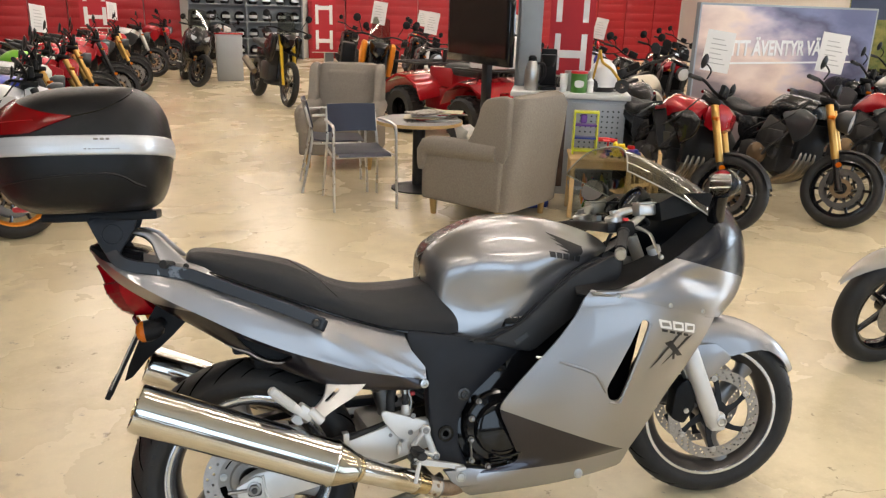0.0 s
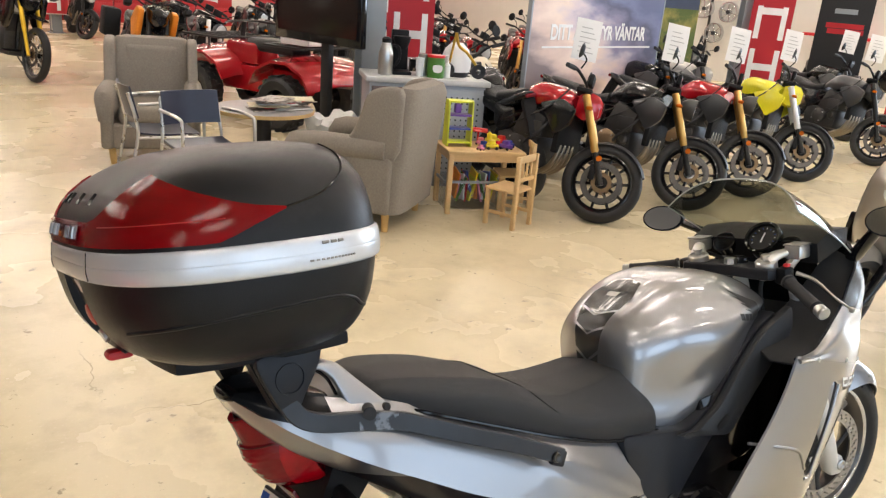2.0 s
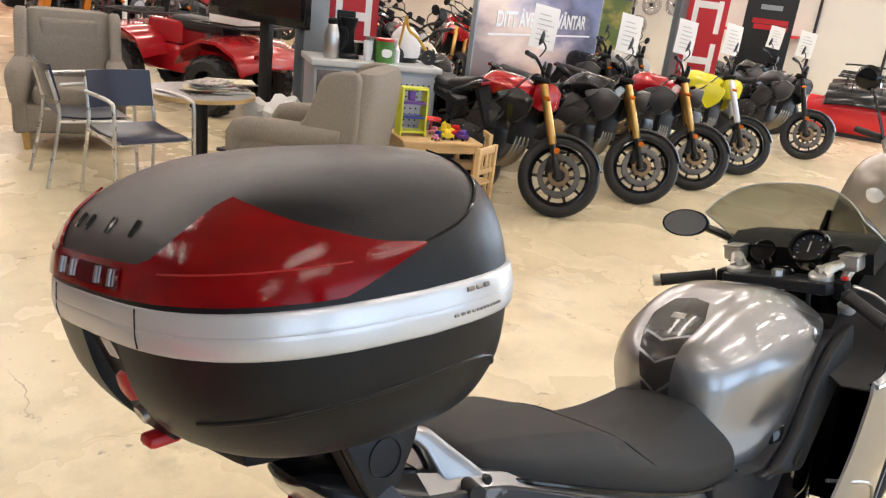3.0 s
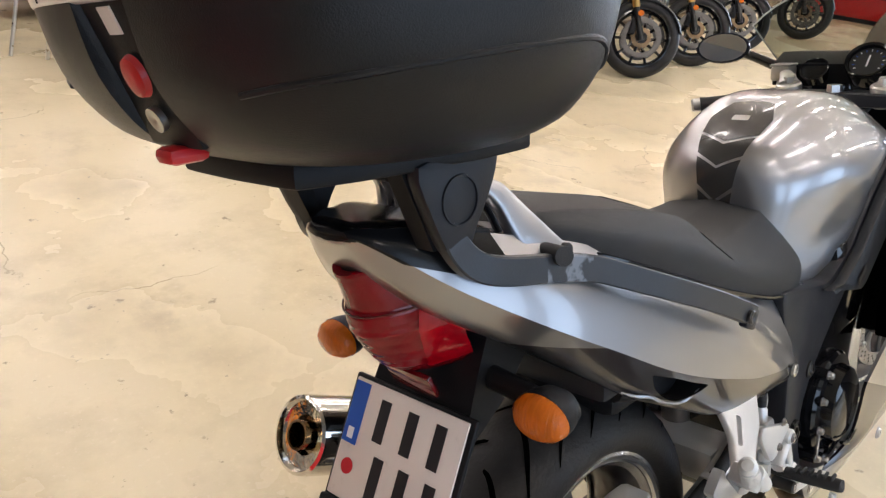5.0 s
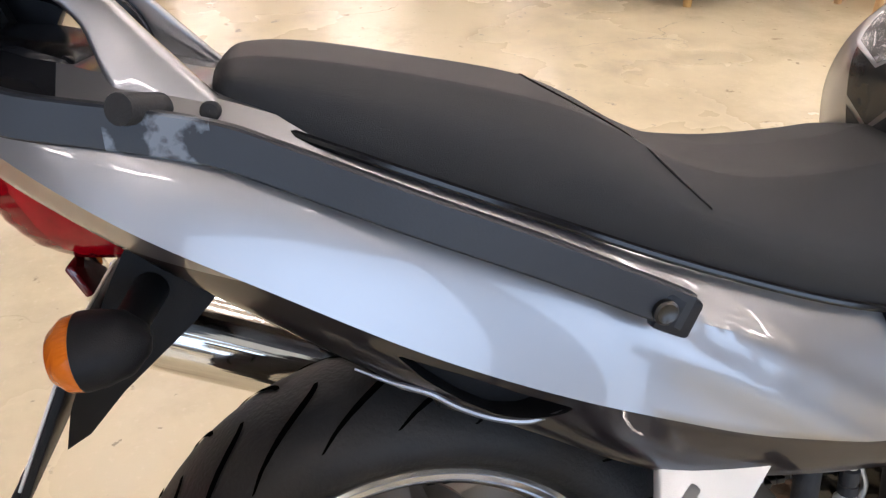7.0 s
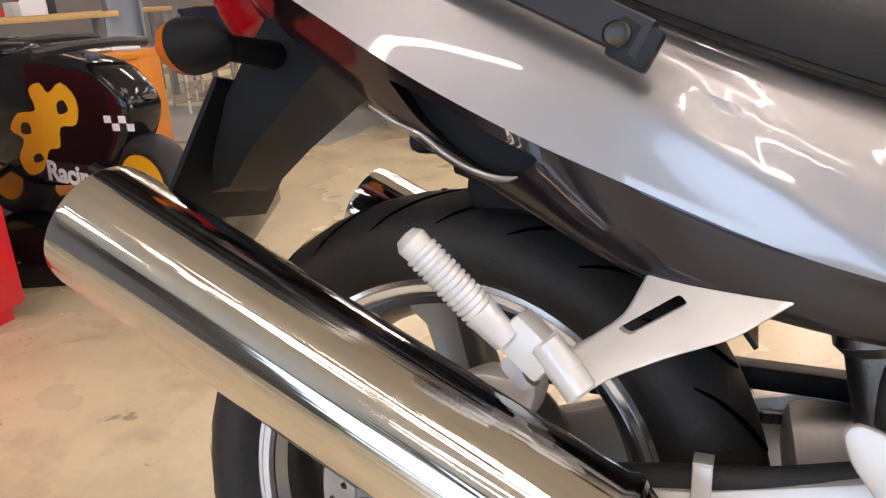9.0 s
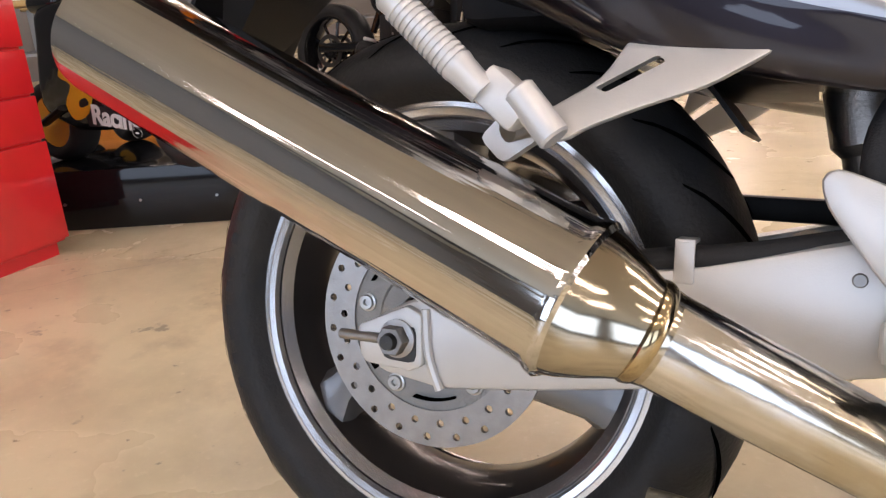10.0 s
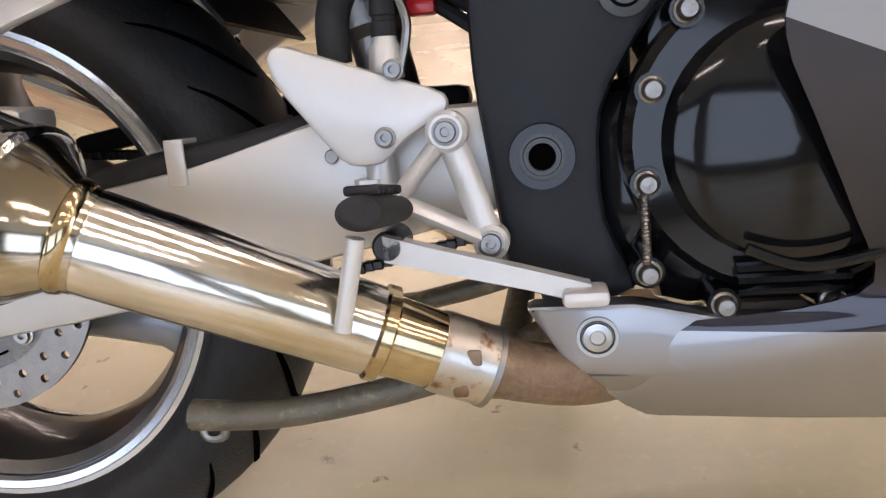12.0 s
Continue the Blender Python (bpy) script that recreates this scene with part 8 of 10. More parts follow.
def naked_bike(label, tank_mt=PAINT_RED, fork_mt=GOLD_FORK, rim_mt=PAINT_BLACK, steer=28, round_lamp=True, group="motorcycles on show", case_mt=ENGINE):
    """A naked roadster: x forwards from the rear axle, y to its left."""
    b = thing("roadster_motorcycle", label, "motorcycle", group=group)
    X = 1.43
    wheel("rear_wheel", b, (0, 0, 0.315), 0.315, 0.18, 0.222, rim_mt, 10, disc_r=0.11)
    fw = wheel("front_wheel", b, (X, 0, 0.300), 0.300, 0.12, 0.222, rim_mt, 10, disc_y=0.065, disc_r=0.155)
    steered(fw, steer, X)
    fr = []
    for s in (-1, 1):
        fr.append(part("fork_leg", Mesh().join(lathe((X - 0.01, s * 0.10, 0.30), (-0.42, 0, 0.907), [(-0.02, 1e-4), (-0.02, 0.022), (0.22, 0.022), (0.23, 0.029), (0.66, 0.029), (0.66, 1e-4)], 16)), [fork_mt], b, "gold upside-down fork leg" if fork_mt is GOLD_FORK else ""))
        fr.append(part("fork_foot", lathe((X - 0.01, s * 0.10, 0.30), (-0.42, 0, 0.907), [(-0.03, 1e-4), (-0.03, 0.026), (0.06, 0.026), (0.06, 0.0225), (0.22, 0.0225)], 14), BLACK_FORK if fork_mt is GOLD_FORK else ALU, b))
        fr.append(part("caliper", box(X - 0.085, s * 0.085, 0.36, 0.05, 0.045, 0.12, 0.012), PLASTIC, b))
        fr.append(part("grip", cyl((X - 0.40, s * 0.27, 1.035), (X - 0.44, s * 0.39, 1.02), 0.017, seg=10), RUBBER_PART, b))
        fr.append(part("mirror", Mesh().join(tube([(X - 0.36, s * 0.25, 1.05), (X - 0.33, s * 0.31, 1.10), (X - 0.36, s * 0.37, 1.13)], 0.006, 6)).join(lathe((X - 0.37, s * 0.39, 1.14), (-1, 0, 0.1), [(-0.02, 1e-4), (-0.015, 0.035), (0, 0.055), (0.004, 0.05), (0.004, 1e-4)], 16)), PLASTIC, b))
        fr.append(part("indicator", lathe((X - 0.23, s * 0.15, 0.80), (1, 0, 0), [(-0.03, 1e-4), (-0.02, 0.014), (0.02, 0.016), (0.026, 1e-4)], 12), AMBER, b))
    fr.append(part("reflector", cyl((X - 0.06, -0.135, 0.46), (X - 0.06, -0.142, 0.46), 0.022, seg=14), AMBER, b))
    fr.append(part("handlebar", tube([(X - 0.43, -0.37, 1.022), (X - 0.39, -0.25, 1.04), (X - 0.33, -0.10, 1.0), (X - 0.33, 0.10, 1.0), (X - 0.39, 0.25, 1.04), (X - 0.43, 0.37, 1.022)], 0.0115, 8), PLASTIC, b))
    fr.append(part("yoke", box(X - 0.31, 0, 0.93, 0.12, 0.25, 0.035, 0.01), PLASTIC, b))
    fr.append(part("dash", box(X - 0.29, 0, 1.03, 0.04, 0.13, 0.09, 0.012), PLASTIC, b))
    if round_lamp:
        lampo = part("headlight", lathe((X - 0.135, 0, 0.82), (1, 0, -0.05), [(-0.09, 1e-4), (-0.085, 0.05), (-0.04, 0.085), (0.02, 0.092), (0.035, 0.090), (0.035, 0.080)], 28), PAINT_GREY, b, "round headlight")
        fr.append(part("lamp_glass", lathe((X - 0.135, 0, 0.82), (1, 0, -0.05), [(0.026, 0.082), (0.036, 0.05), (0.038, 1e-4)], 28), LAMP_GLASS, lampo))
        fr.append(lampo)
    else:
        lampo = part("headlight", loft([[(x, y * k, 0.82 + (z - 0.82) * k) for y, z in ((-0.09, 0.93), (0.09, 0.93), (0.11, 0.85), (0.05, 0.72), (-0.05, 0.72), (-0.11, 0.85))] for x, k in ((X - 0.34, 0.7), (X - 0.27, 1.0), (X - 0.19, 0.85), (X - 0.15, 0.5))]), tank_mt, b, "pointed headlight cowl")
        fr.append(part("lamp_glass", prism([(-0.07, 0.84), (0.07, 0.84), (0.04, 0.77), (-0.04, 0.77)], X - 0.185, X - 0.165, "x"), LAMP_GLASS, lampo))
        fr.append(lampo)
    g = []
    for k in range(11):
        a = radians(22 + 100 * k / 10)
        g.append([(X + (0.318 - 0.02 * abs(u) ** 2) * math.cos(a), 0.068 * u, 0.30 + (0.318 - 0.03 * abs(u) ** 2) * math.sin(a)) for u in (-1, -0.6, 0, 0.6, 1)])
    fr.append(part("front_mudguard", thick(sheet(g), 0.003), PLASTIC, b))
    done = set()
    for o in fr:
        for q in (o, *o.children_recursive):
            if q.name not in done and o is q:
                done.add(q.name)
                top = Vector((X - 0.36, 0, 0.85))
                ax = Vector((-math.sin(radians(25)), 0, math.cos(radians(25))))
                q.data.transform(Matrix.Translation(top) @ Matrix.Rotation(radians(steer), 4, ax) @ Matrix.Translation(-top))
    part("fuel_tank", body([(0.60, 0.84, 0.06, 0.835, 0.09, 0.80, 0.08, 0.76), (0.68, 0.915, 0.09, 0.90, 0.130, 0.84, 0.115, 0.79), (0.78, 0.955, 0.10, 0.95, 0.165, 0.86, 0.15, 0.77), (0.90, 0.955, 0.10, 0.94, 0.165, 0.87, 0.150, 0.80), (1.02, 0.935, 0.08, 0.925, 0.165, 0.85, 0.15, 0.78), (1.10, 0.90, 0.05, 0.89, 0.11, 0.85, 0.10, 0.80)], 4, 4), tank_mt, b)
    for s in (-1, 1):
        shroud = [(0.86, 0.80), (1.06, 0.86), (1.20, 0.80), (1.17, 0.68), (1.05, 0.58), (0.98, 0.66)]
        part("shroud", prism(chamfered(shroud, 0.03), *((0.155, 0.185) if s > 0 else (-0.185, -0.155)), r=0.01), tank_mt if not round_lamp else PAINT_GREY, b)
        part("frame_rail", tube([(0.42, s * 0.11, 0.42), (0.55, s * 0.13, 0.62), (0.85, s * 0.12, 0.76), (1.10, s * 0.06, 0.82)], 0.022, 8), PAINT_BLACK, b)
        part("swingarm", box(0.22, s * 0.12, 0.33, 0.52, 0.03, 0.06, 0.01), PAINT_BLACK, b)
        part("footpeg", cyl((0.46, s * 0.14, 0.36), (0.45, s * 0.24, 0.37), 0.012, seg=8), ALU, b)
    part("seat", body([(-0.06, 0.90, 0.05, 0.895, 0.07, 0.875, 0.06, 0.85), (0.05, 0.885, 0.08, 0.88, 0.11, 0.855, 0.10, 0.82), (0.22, 0.86, 0.09, 0.855, 0.13, 0.82, 0.12, 0.78), (0.30, 0.82, 0.10, 0.815, 0.14, 0.785, 0.13, 0.75), (0.45, 0.81, 0.10, 0.80, 0.14, 0.77, 0.12, 0.74), (0.58, 0.84, 0.07, 0.83, 0.10, 0.79, 0.09, 0.75)], 3, 3), SEAT_VINYL, b)
    part("tail", body([(-0.20, 0.905, 0.02, 0.90, 0.03, 0.88, 0.02, 0.86), (-0.08, 0.885, 0.06, 0.88, 0.09, 0.84, 0.06, 0.80), (0.15, 0.83, 0.09, 0.82, 0.13, 0.77, 0.10, 0.72), (0.42, 0.77, 0.10, 0.76, 0.14, 0.70, 0.11, 0.64)], 3, 3), tank_mt if not round_lamp else PAINT_BLACK, b)
    part("rear_lamp", box(-0.205, 0, 0.875, 0.02, 0.09, 0.03, 0.008), RED_LENS, b)
    part("plate_arm", prism(chamfered([(-0.16, 0.86), (-0.10, 0.84), (-0.26, 0.56), (-0.29, 0.57)], 0.01), -0.05, 0.05), PLASTIC, b)
    eng = part("engine", Mesh().join(box(0.70, 0, 0.43, 0.44, 0.30, 0.24, 0.04)).join(box(0.80, 0, 0.62, 0.24, 0.36, 0.26, 0.03).moved(Matrix.Translation((0.8, 0, 0.62)) @ Matrix.Rotation(radians(22), 4, "Y") @ Matrix.Translation((-0.8, 0, -0.62)))), ENGINE, b)
    for s in (-1, 1):
        part("crank_cover", lathe((0.70, s * 0.15, 0.44), (0, s, 0), [(0, 0.095), (0.03, 0.09), (0.05, 0.06), (0.052, 1e-4)], 24), case_mt, eng)
        part("cylinder_block", box(0.86, s * 0.185, 0.60, 0.16, 0.02, 0.12, 0.012), ENGINE, eng)
        part("starter_cover", lathe((0.86, s * 0.15, 0.47), (0, s, 0), [(0, 0.05), (0.02, 0.048), (0.035, 0.03), (0.036, 1e-4)], 18), ENGINE, eng)
        part("hose", tube([(0.98, s * 0.13, 0.70), (0.92, s * 0.20, 0.58), (0.82, s * 0.19, 0.50), (0.72, s * 0.16, 0.36)], 0.013, 8), RUBBER_PART, eng)
        part("cable", tube([(1.08, s * 0.12, 0.95), (0.98, s * 0.19, 0.80), (0.80, s * 0.20, 0.68), (0.62, s * 0.15, 0.60)], 0.006, 6), RUBBER_PART, eng)
        for q in range(4):
            part("bolt", cyl((0.70 + 0.075 * math.cos(q * 1.57 + 0.6), s * 0.185, 0.44 + 0.075 * math.sin(q * 1.57 + 0.6)), (0.70 + 0.075 * math.cos(q * 1.57 + 0.6), s * 0.196, 0.44 + 0.075 * math.sin(q * 1.57 + 0.6)), 0.008, seg=6), ALU_BRIGHT, eng)
    part("radiator", box(1.06, 0, 0.60, 0.05, 0.32, 0.30, 0.01), PLASTIC, b)
    for k in range(4):
        y = -0.09 + 0.056 * k
        part("header_pipe", tube([(0.98, y, 0.60), (1.07, y - 0.01, 0.50), (1.03, y - 0.035, 0.34), (0.86, y - 0.05, 0.24), (0.70, -0.10 + 0.03 * k, 0.22)], 0.021, 10), HEADER, b)
    part("silencer", lathe((0.62, -0.16, 0.24), (-1, -0.12, 0.28), [(0, 1e-4), (0, 0.05), (0.25, 0.06), (0.27, 0.04), (0.27, 0.02)], 20), MATT_BLACK, b)
    part("side_cover", prism(chamfered([(0.40, 0.74), (0.60, 0.74), (0.66, 0.60), (0.50, 0.50), (0.42, 0.58)], 0.03), -0.15, 0.15, r=0.02), PAINT_BLACK, b)
    part("side_stand", tube([(0.62, 0.12, 0.25), (0.60, 0.24, 0.10), (0.59, 0.29, 0.075)], 0.011, 8), PAINT_BLACK, b)
    return b


def stood(ob, fx, fy, heading, lean=9.0, X=1.42):
    """Stands a motorcycle with its front tyre at (fx, fy), heading so many degrees from +x, leaning to its left."""
    c, s = math.cos(radians(heading)), math.sin(radians(heading))
    return pose(fx - X * c, fy - X * s, 0.001, 0, 0, heading) @ pose(0, 0, 0, -lean)


PALE_INK = material("pale_print", (0.45, 0.45, 0.46), 0.6)


def sheet_on(m, dx=1.08, z=1.16):
    """A price sheet standing on the handlebar of a motorcycle."""
    p = thing("price_sheet", "white printed price sheet on a handlebar", "sign", m @ pose(dx, -0.05, z, 0, 0, 60), "price sheets")
    part("paper", loft([[(x, 0.02 * (v / 3) ** 2, 0.10 * v) for x in (-0.105, 0, 0.105)] + [(x, 0.02 * (v / 3) ** 2 + 0.0015, 0.10 * v) for x in (0.105, 0, -0.105)] for v in range(4)]), PAPER, p)
    ln = Mesh()
    for k in range(6):
        ln.join(box(-0.01 * (k % 3), -0.001, 0.06 + 0.035 * k, 0.13 - 0.02 * (k % 3), 0.001, 0.006))
    part("print_lines", ln, PALE_INK, p)
    return p


def recolour(ob, part_name, mt):
    for o in ob.children_recursive:
        if o.name.split(".")[0] == part_name:
            o.data = o.data.copy()
            o.data.materials[0] = mt


FRONT = ((3.60, 2.83, -82), (4.62, 2.77, -82), (5.60, 2.82, -84), (6.80, 2.96, -84))
m1, m2, m3, m4 = (stood(None, *f) for f in FRONT)
first = naked_bike("red and black naked roadster with gold forks", PAINT_RED, round_lamp=False)
for nm in ("shroud", "tail"):
    recolour(first, nm, PAINT_BLACK)
first.matrix_basis = m1
second = naked_bike("black naked roadster with gold forks and round headlight", PAINT_BLACK, case_mt=BRONZE)
second.matrix_basis = m2
third = copy_thing(second, m3)
tagged(third, "dark red naked roadster with gold forks and round headlight")
recolour(third, "fuel_tank", PAINT_RED)
fourth = copy_thing(first, m4)
tagged(fourth, "yellow naked roadster in the showroom row")
for nm in ("fuel_tank", "headlight"):
    recolour(fourth, nm, PAINT_YELLOW)
recolour(fourth, "shroud", PAINT_YELLOW)
recolour(fourth, "fork_leg", ALU)
for m in (m1, m2, m3, m4):
    sheet_on(m)

CREAM = material("cream_paint", (0.62, 0.56, 0.44), 0.35, 0.0, 0.05, 6, coat=0.6)
# further roadsters: front wheel x, y, heading, then tank, fork, label
more = [
    (8.72, 3.05, -100, PAINT_GREY, BLACK_FORK, "dark grey naked roadster in the showroom"), (10.2, 4.1, -105, PAINT_BLACK, BLACK_FORK, "black roadster further along the showroom"),
    (-1.28, 3.72, -8, PAINT_WHITE, BLACK_FORK, "white roadster with an orange-rimmed wheel"), (-1.02, 5.05, -6, PAINT_BLUE, BLACK_FORK, "blue-wheeled sports motorcycle in the row"),
    (-1.25, 6.4, -8, PAINT_WHITE, GOLD_FORK, "white and green motorcycle in the row"), (-1.35, 7.9, -10, PAINT_GREEN, ALU, "green and white motorcycle in the row"),
    (-1.3, 9.6, -12, PAINT_RED, GOLD_FORK, "red motorcycle with gold forks in the row"), (-1.2, 11.3, -14, PAINT_RED, BLACK_FORK, "red sports motorcycle in the row"),
    (-1.05, 13.4, -18, PAINT_RED, GOLD_FORK, "red and yellow motorcycle in the row"), (-0.8, 15.2, -25, PAINT_WHITE, ALU, "white and red motorcycle in the far row"),
    (3.55, 10.6, -110, PAINT_BLACK, BLACK_FORK, "black motorcycle behind the seating corner"), (4.7, 9.8, -115, PAINT_WHITE, BLACK_FORK, "white and black motorcycle behind the quad"),
    (5.5, 8.6, -120, PAINT_BLUE, ALU, "blue and white motorcycle behind the quad"), (6.3, 8.2, -120, PAINT_RED, BLACK_FORK, "dark red touring motorcycle behind the counter"),
    (7.2, 7.6, -125, PAINT_RED, GOLD_FORK, "red motorcycle with gold forks behind the poster"), (4.75, 5.65, 62, PAINT_WHITE, BLACK_FORK, "cream and black motorcycle seen from behind near the counter"),
    (8.6, 7.2, -125, PAINT_BLACK, BLACK_FORK, "black touring motorcycle behind the poster"), (9.7, 6.4, -130, PAINT_SILVER, BLACK_FORK, "silver motorcycle behind the poster"),
    (4.2, 13.2, -100, PAINT_BLACK, BLACK_FORK, "black motorcycle at the back of the showroom"), (5.4, 12.6, -100, PAINT_GREY, BLACK_FORK, "grey motorcycle at the back of the showroom"),
    (6.6, 11.6, -110, PAINT_RED, BLACK_FORK, "red motorcycle at the back of the showroom"), (8.0, 10.4, -115, PAINT_BLACK, GOLD_FORK, "black motorcycle with gold forks at the back"),
    (2.6, 9.9, -96, PAINT_BLACK, BLACK_FORK, "black motorcycle behind the armchairs"), (3.2, 9.3, -100, PAINT_BLACK, ALU, "black motorcycle close behind the quad"),
    (3.9, 9.0, -104, PAINT_GREY, BLACK_FORK, "grey motorcycle close behind the quad"), (4.6, 8.4, -110, PAINT_BLACK, BLACK_FORK, "black motorcycle beside the screen"),
    (5.3, 7.4, -118, PAINT_BLACK, BLACK_FORK, "black motorcycle behind the counter"), (5.9, 7.1, -118, PAINT_RED, BLACK_FORK, "dark red motorcycle behind the counter"),
    (4.1, 4.9, 70, PAINT_BLACK, BLACK_FORK, "black motorcycle parked behind the play table"), (6.6, 4.35, -84, PAINT_BLACK, BLACK_FORK, "black motorcycle in the second row"),
    (7.5, 4.5, -88, PAINT_SILVER, BLACK_FORK, "silver motorcycle in the second row"), (8.1, 5.6, -95, PAINT_BLACK, BLACK_FORK, "black touring motorcycle in the second row"),
    (-0.95, 4.35, -8, PAINT_WHITE, BLACK_FORK, "white and black motorcycle in the row"), (-1.1, 5.7, -8, PAINT_BLACK, GOLD_FORK, "black motorcycle with gold forks in the row"),
    (-1.1, 7.15, -10, PAINT_RED, GOLD_FORK, "red motorcycle with white stripes in the row"), (-1.2, 8.75, -12, PAINT_RED, GOLD_FORK, "red motorcycle parked in the row"),
    (-1.1, 10.45, -14, PAINT_RED, BLACK_FORK, "bright red motorcycle in the row"), (-1.0, 12.4, -16, PAINT_RED, GOLD_FORK, "red and black motorcycle in the row"),
    (11.6, 5.2, -140, PAINT_BLACK, BLACK_FORK, "black motorcycle by the far wall"), (12.4, 1.6, 170, PAINT_GREY, BLACK_FORK, "grey motorcycle near the far window"),
    (-0.45, 16.9, -38, PAINT_RED, BLACK_FORK, "red motorcycle in the far corner row"), (-0.55, 18.6, -50, PAINT_BLACK, GOLD_FORK, "black motorcycle in the far corner row"),
    (0.75, 18.9, -80, PAINT_WHITE, BLACK_FORK, "white motorcycle before the helmet shelf"), (3.4, 16.2, -95, PAINT_BLACK, BLACK_FORK, "black motorcycle before the red wall"),
    (4.8, 15.6, -100, PAINT_RED, GOLD_FORK, "red motorcycle before the red wall"), (6.6, 14.4, -105, PAINT_BLACK, ALU, "black motorcycle before the red wall"),
    (8.2, 13.4, -110, PAINT_RED, BLACK_FORK, "dark red motorcycle before the red wall"), (9.5, 12.3, -112, PAINT_BLACK, BLACK_FORK, "black motorcycle before the red wall"),
    (9.3, 9.6, -118, PAINT_RED, BLACK_FORK, "red motorcycle behind the sky poster"), (10.6, 8.6, -122, PAINT_BLACK, BLACK_FORK, "black motorcycle behind the sky poster"),
    (10.9, 11.0, -118, PAINT_GREY, GOLD_FORK, "grey motorcycle with gold forks before the red wall"),
]
for k, (x, y, h, tm, fm, lab) in enumerate(more):
    m = stood(None, x, y, h)
    o = copy_thing(second if k % 2 else first, m)
    tagged(o, lab)
    recolour(o, "fuel_tank", tm)
    recolour(o, "fork_leg", fm)
    if not k % 2:
        recolour(o, "shroud", tm)
        recolour(o, "headlight", tm)
    if k in (2, 3):
        recolour(o, "front_wheel", ORANGE if k == 2 else PAINT_BLUE)
    if k in (0, 1, 5, 8, 10, 11, 12, 18, 19, 23):
        sheet_on(m)

    if "cream" in lab:
        for nm in ("tail", "shroud"):
            recolour(o, nm, CREAM)
        recolour(o, "fuel_tank", CREAM)
        pk = part("number_plate", box(-0.285, 0, 0.60, 0.004, 0.19, 0.15, 0.001), PLATE_WHITE, o, "white number plate with blanked characters")
        for gy in (-0.05, 0.0, 0.05):
            for gz in (0.635, 0.565):
                part("plate_bar", box(-0.2885, gy, gz, 0.002, 0.026, 0.045), INK, pk)


